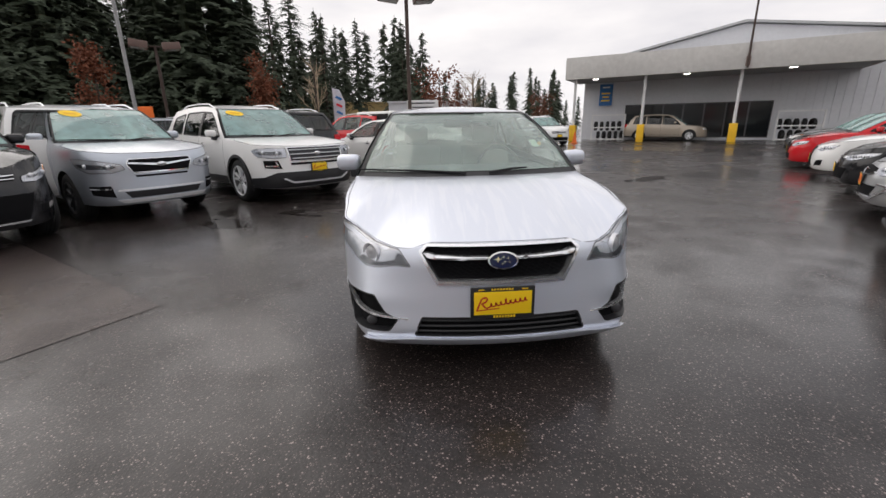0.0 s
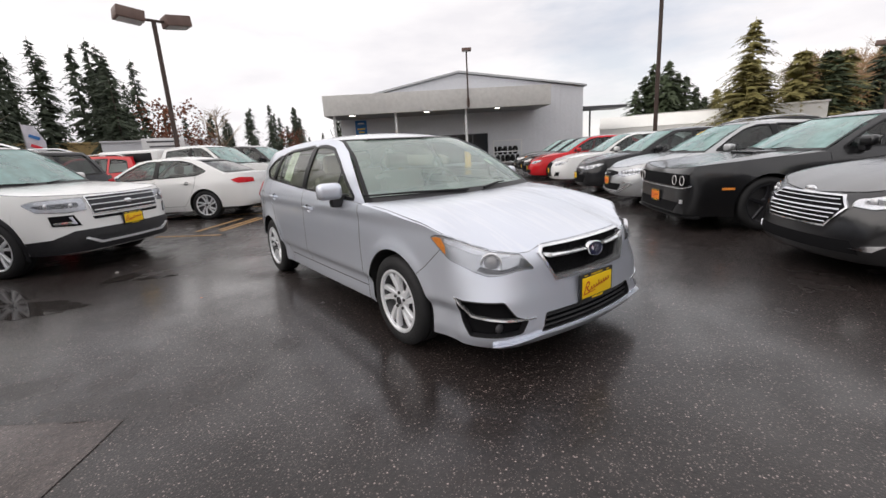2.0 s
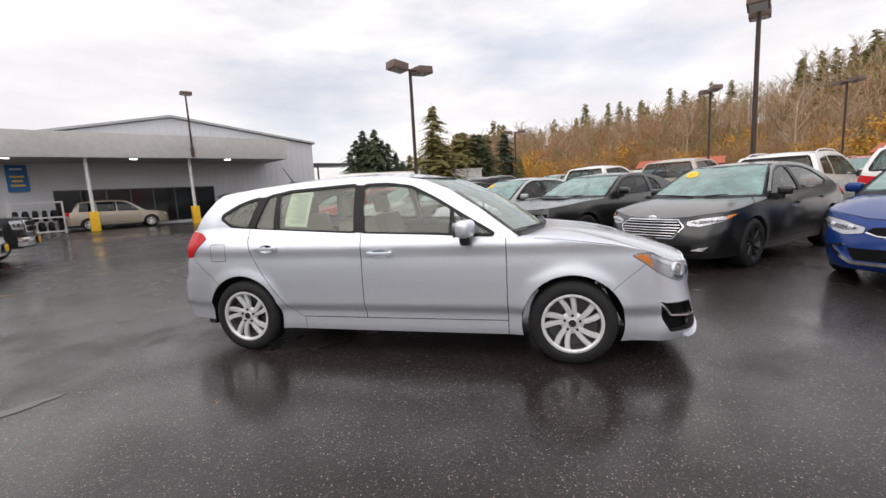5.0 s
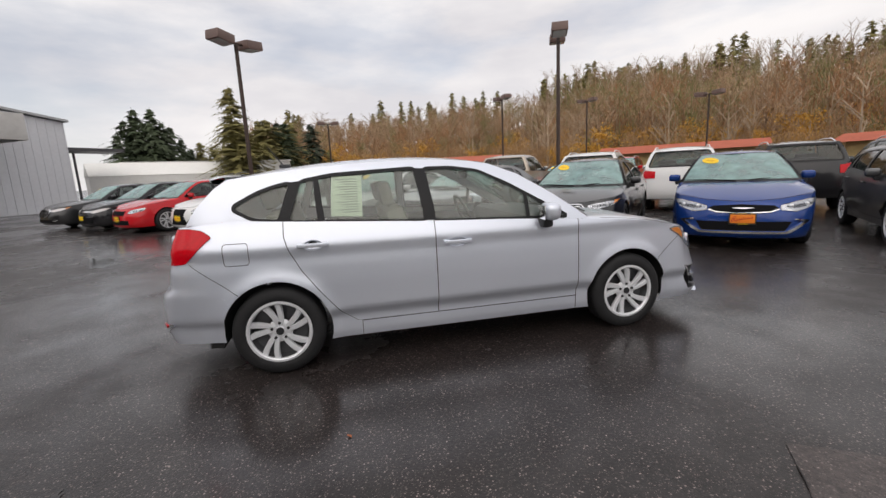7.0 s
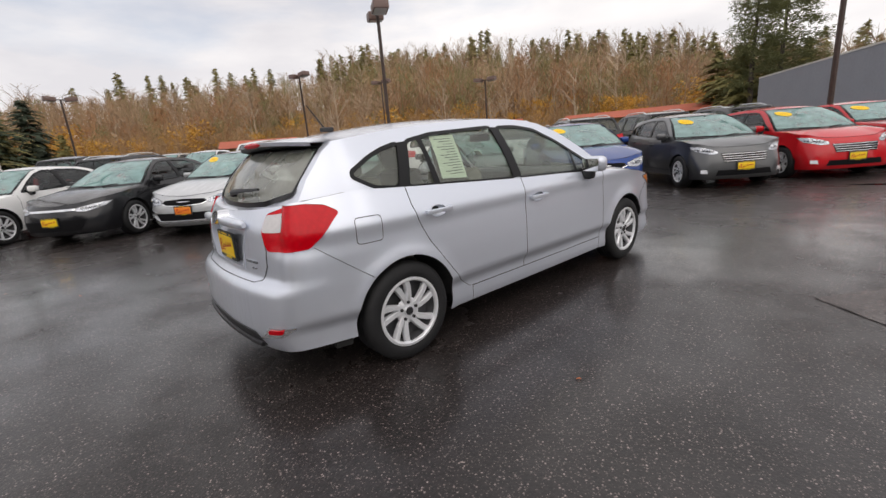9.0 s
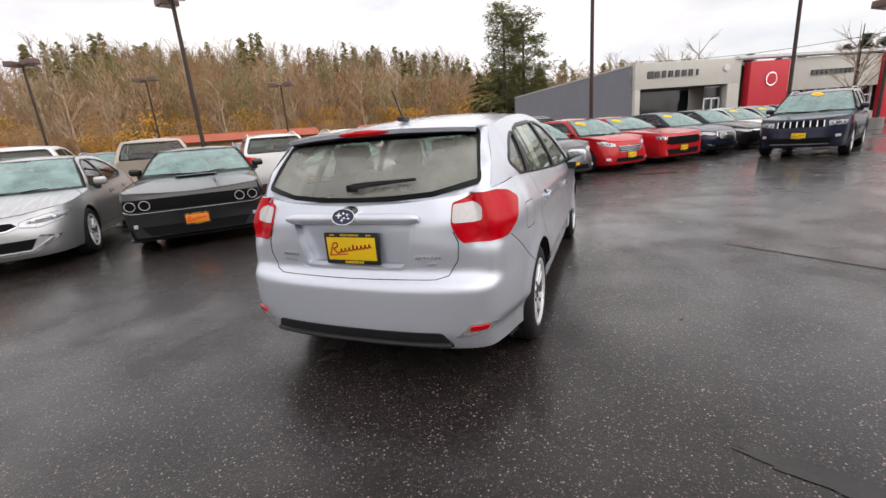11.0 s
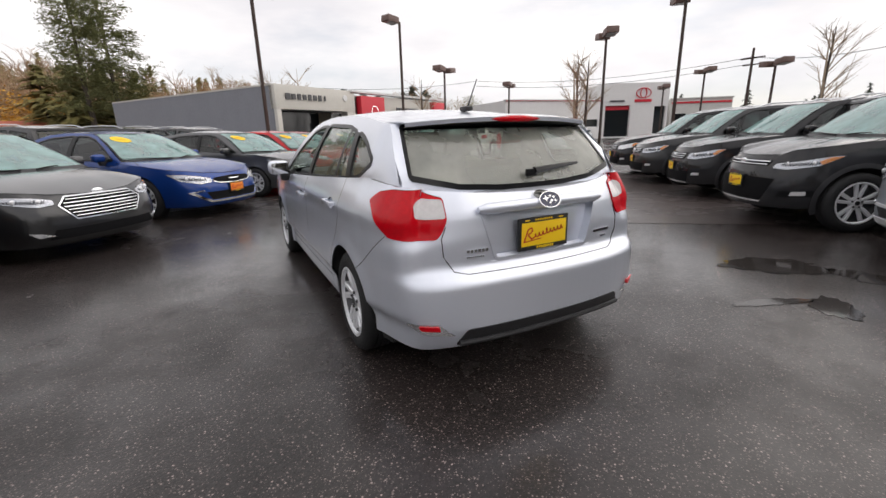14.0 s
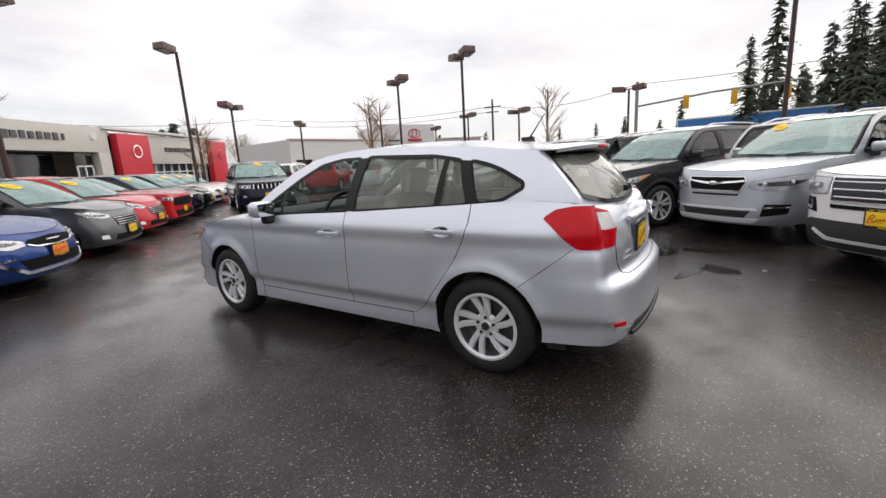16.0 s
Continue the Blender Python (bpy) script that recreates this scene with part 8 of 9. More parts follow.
for k, (a, b_) in enumerate((((-46, -21.5, 7.6), (-38, -4, 6.8)), ((-46, -21.5, 7.6), (-30, -46, 7.6)), ((-46, -21.5, 7.0), (-30, -46, 7.0)), ((-38, -4, 6.8), (-30, 30, 8.0)), ((-30, -46, 7.6), (-4, -52, 7.4)))):
    bm = bmesh.new()
    add_tube(bm, [Vector(a).lerp(Vector(b_), t) - Vector((0, 0, 0.9 * 4 * t * (1 - t))) for t in np.linspace(0, 1, 9)], 0.022, 4); part("cable", bm, M_wire, cable)
os_ = tagged(empty("orange_sign", pose(-14.5, 21, 0)), "small orange sign on a post", "sign")
bm = bmesh.new(); add_box(bm, (0, 0, 2.0), (0.75, 0.08, 0.9), 0.02); part("board", bm, M_orange, os_)
bm = bmesh.new(); add_tube(bm, [(0, 0.06, 0), (0, 0.06, 2.4)], 0.04, 6); part("post", bm, M_postgrey, os_)
fl = tagged(empty("feather_flag", pose(-5.2, 25.0, 0)), "white feather flag with red and blue stars", "flag")
M_flag = mat("flag_cloth", (0.62, 0.60, 0.66), 0.8, var=0.25, scale=3)
vs, fs = patch([(0, 0.8), (0.7, 0.9), (0.75, 2.8), (0.45, 3.5), (0, 3.6)], lambda u, v: Vector((u, 0.08 * math.sin(3 * u + v), v)), 0.25, (), 1, lambda u, v: Vector((u, 0.08 * math.sin(3 * u + v) + 0.01, v)))
mesh_object("cloth", vs, fs, M_flag, fl)
for k in range(5):
    bm = bmesh.new(); add_box(bm, (0.38, -0.02 + 0.08 * math.sin(3 * 0.38 + 1.2 + k * 0.45), 1.2 + k * 0.45), (0.4, 0.06, 0.14), 0, pose(0, 0, 0, 0, 25, 0)); part("stripe", bm, M_redpanel if k % 2 else M_blue, fl)
bm = bmesh.new(); add_tube(bm, [(0, 0, 0), (0, 0, 3.7)], 0.025, 6); part("pole", bm, M_postgrey, fl)
hs = tagged(empty("sign_board", pose(0.6, 27.5, 0)), "white sign board with grey lines of writing", "sign")
box_part(hs, "board", (0, 0, 2.3), (2.2, 0.15, 1.3), M_whitepaint, 0.02)
for k in range(4):
    box_part(hs, "writing_bar", (0, -0.085, 2.75 - k * 0.28), (1.7 - 0.2 * (k % 2), 0.012, 0.09), M_barrel)
for x in (-0.9, 0.9):
    box_part(hs, "leg", (x, 0, 0.85), (0.1, 0.1, 1.7), M_postgrey)
co = tagged(empty("traffic_cone", pose(10.2, 23.4, 0)), "orange traffic cone near the canopy post", "cone")
vs, fs = lathe([(0.15, 0.03), (0.03, 0.7), (0.0, 0.7)], 14, "z"); mesh_object("cone", vs, fs, M_orange, co)
box_part(co, "foot", (0, 0, 0.015), (0.36, 0.36, 0.03), M_orange)


# ---- ground marks ----
M_linep = mat("worn_yellow_line", (0.30, 0.17, 0.06), 0.6, var=0.75, scale=9)
def slot_line(k, perp0, perp1):
    a = Vector((0.64, 0.77, 0)); n = Vector((0.77, -0.64, 0)); w = a * 0.05
    p, q = a * k + n * perp0, a * k + n * perp1
    ob = mesh_object("parking_line", [v + Vector((0, 0, 0.004)) for v in (p - w, q - w, q + w, p + w)], [(0, 1, 2, 3)], M_linep, smooth=False)
    return tagged(ob, "worn yellow parking line on wet asphalt", "parking line", "parking lines", "structure")
for k in (-12.4, -9.8, -7.2, 7.7, 10.3, 12.9):
    slot_line(k, -9.0, -4.6)
for p_, q_ in (((-1.45, 9.35), (0.82, 7.03)), ((-1.75, 5.72), (-0.83, 4.80)), ((-1.10, 5.68), (-0.02, 6.86)), ((-0.72, 5.50), (0.28, 6.62)), ((0.35, 6.45), (-0.75, 5.25))):
    p_, q_ = Vector((*p_, 0.004)), Vector((*q_, 0.004)); w_ = Vector((p_.y - q_.y, q_.x - p_.x, 0)).normalized() * 0.05
    tagged(mesh_object("parking_line", [p_ - w_, q_ - w_, q_ + w_, p_ + w_], [(0, 1, 2, 3)], M_linep, smooth=False), "worn yellow parking line on wet asphalt", "parking line", "parking lines", "structure")
M_seam = asphalt("tar_seam", 1.0, 0.9, 0.2)
M_patch = asphalt("older_asphalt", 3.3, 0.8, 0.22)
def flat_thing(name, pts, m, z, label, cat, wob=0.0, seed=1):
    rnd = random.Random(seed)
    poly = refine(pts, 0.12)
    poly = [(x + rnd.uniform(-wob, wob), y + rnd.uniform(-wob, wob)) for x, y in poly]
    vs, fs = patch(poly, lambda u, v: Vector((u, v, z)), 0.8)
    return tagged(mesh_object(name, vs, fs, m, smooth=False), label, cat, kind="structure")
c0 = Vector((-2.35, -1.07, 0)); e1, e2 = Vector((-0.79, 0.61, 0)), Vector((-0.55, -0.835, 0))
flat_thing("asphalt_patch", [tuple(v.xy) for v in (c0, c0 + e1 * 4.2, c0 + e1 * 4.2 + e2 * 7, c0 + e2 * 7)], M_patch, 0.004, "older lighter asphalt patch with a straight seam", "asphalt patch", 0.006)
for a, b_ in ((c0 + e1 * 4.2, c0), (Vector((-1.6, -9.4, 0)), Vector((-4.4, -6.2, 0)))):
    dd = (b_ - a).normalized(); nn_ = Vector((-dd.y, dd.x, 0)) * 0.0025
    flat_thing("asphalt_joint", [tuple(v.xy) for v in (a - nn_, b_ - nn_, b_ + nn_, a + nn_)], M_seam, 0.007, "dark open joint in the asphalt", "joint", 0.005, 3)


def puddle(x, y, rx, ry, turn, seed):
    rnd = random.Random(seed)
    ph = [rnd.uniform(0, 6.28) for _ in range(5)]
    c, s = math.cos(radians(turn)), math.sin(radians(turn))
    pts = []
    for a in np.linspace(0, 2 * math.pi, 130)[:-1]:
        k = 1 + 0.14 * math.sin(2 * a + ph[0]) + 0.09 * math.sin(3 * a + ph[1]) + 0.05 * math.sin(5 * a + ph[2]) + 0.07 * math.sin(9 * a + ph[3]) + 0.04 * math.sin(17 * a + ph[4]) + rnd.uniform(-0.02, 0.02)
        u, v = rx * k * math.cos(a), ry * k * math.sin(a)
        pts.append((x + c * u - s * v, y + s * u + c * v))
    vs, fs = patch(pts, lambda u, v: Vector((u, v, 0.0035)), 0.6)
    tagged(mesh_object("puddle", vs, fs, M_puddle, smooth=False), "still puddle of rain water on asphalt", "puddle", "puddles", "structure")


for k, a in enumerate(((-3.0, 1.80, 0.46, 0.23, 150), (-2.30, 2.52, 0.24, 0.12, 30), (-3.30, 2.50, 0.36, 0.17, 100), (5.0, 5.3, 0.66, 0.27, 32), (-2.3, -7.6, 0.5, 0.12, 20), (-5.3, 1.85, 0.34, 0.10, 35), (-2.05, 2.25, 0.30, 0.06, 160))):
    puddle(*a, k + 5)
M_leaf = mat("fallen_leaf", (0.35, 0.10, 0.03), 0.6, objrand=0.4, var=0.2)
rnd = random.Random(4)
for k in range(9):
    x, y = rnd.uniform(-4.5, 4.5), rnd.uniform(-6, 5)
    if abs(x) < 1.1 and abs(y) < 2.5: continue
    s = rnd.uniform(0.008, 0.018)
    vs = [(0, -s, 0), (0.6 * s, -0.2 * s, 0.006), (0.3 * s, 0.9 * s, 0.002), (0, 1.3 * s, 0.006), (-0.4 * s, 0.8 * s, 0.003), (-0.6 * s, -0.1 * s, 0.007), (0, 0.1 * s, 0.0)]
    ob = mesh_object("fallen_leaf", vs, [(0, 1, 6), (1, 2, 6), (2, 3, 6), (3, 4, 6), (4, 5, 6), (5, 0, 6)], M_leaf)
    ob.matrix_basis = pose(x, y, 0.004, 0, 0, rnd.uniform(0, 360)); tagged(ob, "small brown fallen leaf on wet asphalt", "leaf", "fallen leaves")
st = tagged(mesh_object("stone", *lathe([(0.0, 0.0), (0.05, 0.005), (0.055, 0.025), (0.03, 0.05), (0.0, 0.052)], 9, "z"), M_concrete), "small stone lying on the asphalt", "stone")
st.matrix_basis = pose(-2.35, 2.9, 0, 0, 0, 20) @ Matrix.Diagonal((0.4, 0.4, 0.4, 1))

# ---- trees and slope ----
M_needles = mat("fir_needles", (0.050, 0.066, 0.040), 0.85, var=0.5, scale=0.5)
M_needles2 = mat("cedar_needles", (0.24, 0.21, 0.07), 0.85, var=0.5, scale=0.4)
M_bark = mat("bark", (0.07, 0.055, 0.045), 0.9, var=0.3, scale=3)
M_twig = mat("bare_twigs", (0.29, 0.195, 0.12), 0.9, var=0.35, scale=0.15)
M_twig2 = mat("alder_twigs", (0.40, 0.31, 0.22), 0.9, var=0.3, scale=0.15)
M_rust = mat("rust_leaves", (0.17, 0.055, 0.025), 0.85, var=0.4, scale=0.8)
M_gold = mat("gold_leaves", (0.52, 0.28, 0.04), 0.85, var=0.35, scale=0.5)
M_slope = mat("leaf_litter_slope", (0.24, 0.15, 0.075), 0.95, var=0.5, scale=0.08, bump=0.5, bscale=1.5)


def fir_mesh(seed, n=36, lush=1.0, per=10, fat=1.0, low=0.12):
    """Crown of a conifer, 1 high: uneven drooping boughs set with many small hanging sprays, round a trunk."""
    r = random.Random(seed)
    vs, fs = [], []
    lean = [r.uniform(0.7, 1.2) for _ in range(8)]
    for i in range(n * 6):
        t = low + (0.985 - low) * (i + r.random()) / (n * 6)
        a = r.uniform(0, 6.283)
        gap = 0.75 + 0.35 * math.sin(t * 41 + seed) * math.sin(t * 17 + 2 * seed)
        L = ((0.30 * (1 - t) ** 0.75 + 0.012) * lush) * r.uniform(0.35, 1.15) * lean[int(a / 6.2832 * 8) % 8] * gap
        ca, sa = math.cos(a), math.sin(a)
        rise = r.uniform(0.05, 0.40) * (1 if t > 0.6 else 0.5)
        for k in range(per * 2):
            u = (k + r.random()) / (per * 2)
            d, z = L * (0.12 + 0.88 * u), t + L * (rise * u - 0.55 * u * u)
            w = (0.016 * (1.1 - u) + 0.007) * (0.45 + 0.55 * (1 - t)) * fat * r.uniform(0.6, 1.3)
            sd, fw = r.choice((-1, 1)) * w * r.uniform(0.3, 1.5), w * r.uniform(0.2, 1.2)
            o = len(vs)
            vs += [(ca * d, sa * d, z + 0.15 * w), (ca * (d + fw) - sa * sd, sa * (d + fw) + ca * sd, z - w * r.uniform(0.2, 1.2)),
                   (ca * (d + fw * 0.6) + sa * sd * 0.5, sa * (d + fw * 0.6) - ca * sd * 0.5, z - w * r.uniform(0.0, 0.8))]
            fs.append((o, o + 1, o + 2))
    o = len(vs)
    for z, q in ((0.0, 0.016), (0.5, 0.010), (1.01, 0.001)):
        vs += [(q * math.cos(1.2566 * k), q * math.sin(1.2566 * k), z) for k in range(5)]
    for j in (0, 5):
        fs += [(o + j + k, o + j + (k + 1) % 5, o + j + 5 + (k + 1) % 5, o + j + 5 + k) for k in range(5)]
    return np.array(vs), fs


def pine_mesh(seed, n=56):
    """Open crown of a tall pine, 1 high: bare limbs that carry loose tufts of needles, with sky between them."""
    r = random.Random(seed)
    vs, fs = [], []
    def stick(a, b, q):
        o = len(vs)
        d = (b - a).normalized(); u = d.orthogonal().normalized() * q; v = d.cross(u)
        for p, k in ((a, 1.0), (b, 0.35)):
            vs.extend([tuple(p + u * k), tuple(p - u * 0.5 * k + v * 0.87 * k), tuple(p - u * 0.5 * k - v * 0.87 * k)])
        fs.extend([(o, o + 1, o + 4, o + 3), (o + 1, o + 2, o + 5, o + 4), (o + 2, o, o + 3, o + 5)])
    def tuft(c, q):
        for _ in range(34):
            d = Vector((r.gauss(0, 1), r.gauss(0, 1), r.gauss(0, 0.6))) * q * 0.55
            e = Vector((r.gauss(0, 1), r.gauss(0, 1), r.gauss(0.2, 0.7))) * q * 0.30
            w = e.orthogonal().normalized() * q * 0.10
            o = len(vs)
            vs.extend([tuple(c + d - w), tuple(c + d + w), tuple(c + d + e)]); fs.append((o, o + 1, o + 2))
    stick(Vector((0, 0, 0)), Vector((0.01, 0, 1.0)), 0.014)
    for i in range(n):
        t = 0.26 + 0.72 * (i + r.random()) / n
        a = i * 2.4 + r.uniform(-0.5, 0.5)
        L = (0.055 + 0.21 * (1 - t) ** 0.6) * r.uniform(0.55, 1.15)
        p0 = Vector((0.01 * t, 0, t))
        p1 = p0 + Vector((math.cos(a) * L, math.sin(a) * L, L * r.uniform(-0.15, 0.45)))
        stick(p0, p1, 0.004)
        for _ in range(6):
            u = r.uniform(0.35, 1.08)
            tuft(p0.lerp(p1, u) + Vector((r.gauss(0, 1), r.gauss(0, 1), r.gauss(0.2, 0.7))) * 0.028, r.uniform(0.020, 0.042))
    return np.array(vs), fs


def twig_mesh(seed, n=800, wide=0.16):
    """Winter crown, 1 high: a haze of thin rising twigs round a few limbs."""
    r = random.Random(seed)
    vs, fs = [], []
    cl = [(r.gauss(0, wide), r.gauss(0, wide), r.uniform(0.25, 0.88)) for _ in range(26)]
    for i in range(n):
        c = r.choice(cl)
        k = 1.15 - abs(c[2] - 0.5) * 1.1
        x, y, z = c[0] * k + r.gauss(0, 0.045), c[1] * k + r.gauss(0, 0.045), min(0.95, c[2] + r.gauss(0, 0.07))
        l = r.uniform(0.03, 0.085)
        dx, dy, dz = x * r.uniform(0, 1.2) + r.gauss(0, 0.35), y * r.uniform(0, 1.2) + r.gauss(0, 0.35), r.uniform(0.5, 1.1)
        a, w = r.uniform(0, 6.283), r.uniform(0.0028, 0.006)
        o = len(vs)
        vs += [(x + w * math.cos(a), y + w * math.sin(a), z), (x - w * math.cos(a), y - w * math.sin(a), z), (x + l * dx, y + l * dy, z + l * dz)]
        fs.append((o, o + 1, o + 2))
    o = len(vs)
    vs += [(0.011 * math.cos(2.094 * k), 0.011 * math.sin(2.094 * k), 0) for k in range(3)] + [(0.003 * math.cos(2.094 * k), 0.003 * math.sin(2.094 * k), 0.86) for k in range(3)]
    fs += [(o + k, o + (k + 1) % 3, o + 3 + (k + 1) % 3, o + 3 + k) for k in range(3)]
    return np.array(vs), fs


def bare_mesh(seed, limbs=8, twigs=9):
    """Bare crown, 1 high: rising limbs that fork into thin tapering twigs."""
    r = random.Random(seed)
    vs, fs = [], []
    def stick(p, q, w0, w1):
        o = len(vs)
        p, q = Vector(p), Vector(q)
        d = (q - p).normalized()
        a = d.cross(Vector((r.uniform(-1, 1), r.uniform(-1, 1), 0.3))).normalized(); b = d.cross(a)
        for c, w in ((p, w0), (q, w1)):
            for k in range(3):
                g = 2.094 * k
                vs.append(tuple(c + w * (math.cos(g) * a + math.sin(g) * b)))
        for k in range(3):
            fs.append((o + k, o + (k + 1) % 3, o + 3 + (k + 1) % 3, o + 3 + k))
    top = (r.uniform(-0.03, 0.03), r.uniform(-0.03, 0.03), 0.95)
    stick((0, 0, 0), (top[0] * 0.4, top[1] * 0.4, 0.5), 0.012, 0.008); stick((top[0] * 0.4, top[1] * 0.4, 0.5), top, 0.008, 0.001)
    for i in range(limbs):
        h = r.uniform(0.22, 0.8)
        a = r.uniform(0, 6.283)
        L = r.uniform(0.14, 0.34) * (1.1 - h * 0.6)
        q = (L * 0.6 * math.cos(a), L * 0.6 * math.sin(a), min(0.97, h + L))
        stick((0, 0, h), q, 0.005, 0.0018)
        for k in range(twigs):
            u = r.uniform(0.25, 1.0)
            p = (q[0] * u, q[1] * u, h + (q[2] - h) * u)
            b = a + r.uniform(-1.4, 1.4); l = r.uniform(0.05, 0.15)
            stick(p, (p[0] + l * 0.7 * math.cos(b), p[1] + l * 0.7 * math.sin(b), min(1.0, p[2] + l * r.uniform(0.4, 1.0))), 0.0020, 0.0006)
    return np.array(vs), fs


def leaf_mesh(seed, n=900, narrow=0.5, leaf=1.0):
    """Leafy crown, 1 high, of small loose leaf sprays round many clumps."""
    r = random.Random(seed)
    cl = [(r.gauss(0, 0.13 * narrow * 2), r.gauss(0, 0.13 * narrow * 2), r.uniform(0.18, 0.92)) for _ in range(34)]
    vs, fs = [], []
    for i in range(n):
        c = r.choice(cl)
        k = 1.1 - abs(c[2] - 0.5)
        p = Vector((c[0] * k + r.gauss(0, 0.045), c[1] * k + r.gauss(0, 0.045), c[2] + r.gauss(0, 0.05)))
        a = Vector((r.uniform(-1, 1), r.uniform(-1, 1), r.uniform(-1, 1))).normalized() * 0.020 * leaf
        b = a.cross(Vector((r.uniform(-1, 1), r.uniform(-1, 1), r.uniform(-1, 1)))).normalized() * 0.014 * leaf
        o = len(vs)
        vs += [tuple(p - a), tuple(p + b), tuple(p + a), tuple(p - b)]
        fs.append((o, o + 1, o + 2, o + 3))
    return np.array(vs), fs


FIRS = [fir_mesh(k, 40, 1.0, 11, 1.0, 0.2) for k in range(3)] + [fir_mesh(9, 34, 0.8, 11, 1.0, 0.25)]
COLUMNS = [leaf_mesh(70 + k, 2600, 0.21, 0.75) for k in range(2)]
BARES = [bare_mesh(k, 13, 12) for k in range(4)]
FAR_BARES = [bare_mesh(10 + k, 10, 8) for k in range(5)]
FAR_FIRS = [fir_mesh(60 + k, 26, 1.0, 5, 2.1) for k in range(5)]
LEAFY = [leaf_mesh(k) for k in range(2)]
M_pine = mat("pine_needles", (0.20, 0.21, 0.09), 0.85, var=0.35, scale=0.4)
FULL_FIRS = [fir_mesh(20 + k, 44, 1.35, 16, 1.7) for k in range(3)]
PINES = [pine_mesh(30 + k) for k in range(2)]
HAZE = [twig_mesh(40 + k) for k in range(5)]
_shared = {}


def tree(name, lib, k, x, y, h, spread, m, label, z=0.0):
    t = tagged(empty(name, pose(x, y, z, 0, 0, (k * 97 + x * 31) % 360)), label, "tree")
    key = (id(lib), k % len(lib), m.name)
    if key not in _shared:
        ob = mesh_object("crown", lib[k % len(lib)][0], lib[k % len(lib)][1], m, t, smooth=False)
        _shared[key] = ob.data
    else:
        ob = new("crown", _shared[key]); ob.parent = t
    ob.matrix_basis = Matrix.Diagonal((h * spread, h * spread, h, 1))
    bm = bmesh.new(); add_tube(bm, [(0, 0, 0), (0.01 * h, 0, 0.45 * h), (0, 0, 0.92 * h)], [0.020 * h, 0.013 * h, 0.003 * h], 7); part("trunk", bm, M_bark, t)
    return t


def forest(name, lib, items, m, label):
    """Many far trees in one mesh. items: x, y, z, height, spread, turn, which."""
    V, F, o = [], [], 0
    for x, y, z, h, sp, tn, k in items:
        v, f = lib[k % len(lib)]
        c, s = math.cos(tn), math.sin(tn)
        w = np.stack([(v[:, 0] * c - v[:, 1] * s) * h * sp + x, (v[:, 0] * s + v[:, 1] * c) * h * sp + y, v[:, 2] * h + z], 1)
        V.append(w); F += [tuple(i + o for i in q) for q in f]; o += len(v)
    return tagged(mesh_object(name, np.concatenate(V), F, m, smooth=False), label, "woods", kind="stuff")


def slope_z(x, y):
    """Height of the wooded slope to the east and south."""
    r, a = math.hypot(x, y), math.degrees(math.atan2(y, x))
    ridge = float(np.interp(a, [-110, -95, -80, -65, -50, -35, -20, -5, 10, 22], [0, 2, 9, 15, 20, 20, 17, 13, 9, 0]))
    t = min(1, max(0, (r - 72) / 110))
    return ridge * t * t * (3 - 2 * t) - 0.02


vs, fs = [], []
na, nr = 67, 18
for i in range(na):
    a = radians(-110 + 2 * i)
    for j in range(nr):
        r = 70 + 190 * j / (nr - 1)
        vs.append((r * math.cos(a), r * math.sin(a), slope_z(r * math.cos(a), r * math.sin(a))))
for i in range(na - 1):
    for j in range(nr - 1):
        q = i * nr + j
        fs.append((q, q + 1, q + nr + 1, q + nr))
tagged(mesh_object("slope", vs, fs, M_slope), "wooded slope covered with brown leaf litter", "hillside", kind="structure")
rnd = random.Random(11)
A_, B_, C_, G_, D_ = [], [], [], [], []
for k in range(680):
    a, r = radians(rnd.uniform(-100, 14)), 76 + 105 * rnd.random() ** 0.9
    x, y = r * math.cos(a), r * math.sin(a)
    (A_ if rnd.random() < 0.6 else B_).append((x, y, slope_z(x, y), rnd.uniform(8, 14.5), rnd.uniform(0.9, 1.5), rnd.uniform(0, 6.28), k))
for k in range(130):
    a, r = radians(rnd.uniform(-98, 12)), 160 + 30 * rnd.random()
    x, y = r * math.cos(a), r * math.sin(a)
    C_.append((x, y, slope_z(x, y), rnd.uniform(11, 18), rnd.uniform(1.3, 1.9), rnd.uniform(0, 6.28), k))
for k in range(40):
    a, r = radians(rnd.uniform(-90, 10)), 78 + 60 * rnd.random()
    x, y = r * math.cos(a), r * math.sin(a)
    C_.append((x, y, slope_z(x, y), rnd.uniform(5, 10), rnd.uniform(1.0, 1.6), rnd.uniform(0, 6.28), k))
for k in range(130):
    a, r = radians(rnd.uniform(-95, 5)), 70 + 35 * rnd.random()
    x, y = r * math.cos(a), r * math.sin(a)
    (G_ if rnd.random() < 0.6 else D_).append((x, y, slope_z(x, y), rnd.uniform(4, 8), rnd.uniform(1.0, 1.5), rnd.uniform(0, 6.28), k))
for k in range(420):
    a, r = radians(rnd.uniform(-98, 12)), 76 + 100 * rnd.random()
    x, y = r * math.cos(a), r * math.sin(a)
    D_.append((x, y, slope_z(x, y), rnd.uniform(3, 7), rnd.uniform(1.2, 2.0), rnd.uniform(0, 6.28), k))
H1, H2, H3 = [], [], []
for k in range(620):
    a = rnd.uniform(-100, 12); r = 80 + 105 * rnd.random()
    x, y = r * math.cos(radians(a)), r * math.sin(radians(a))
    h = rnd.uniform(7, 13) * (1.35 if -62 < a < -30 else 1.0)
    rnd.choice((H1, H1, H2, H3)).append((x, y, slope_z(x, y), h, rnd.uniform(0.7, 1.2), rnd.uniform(0, 6.28), k))
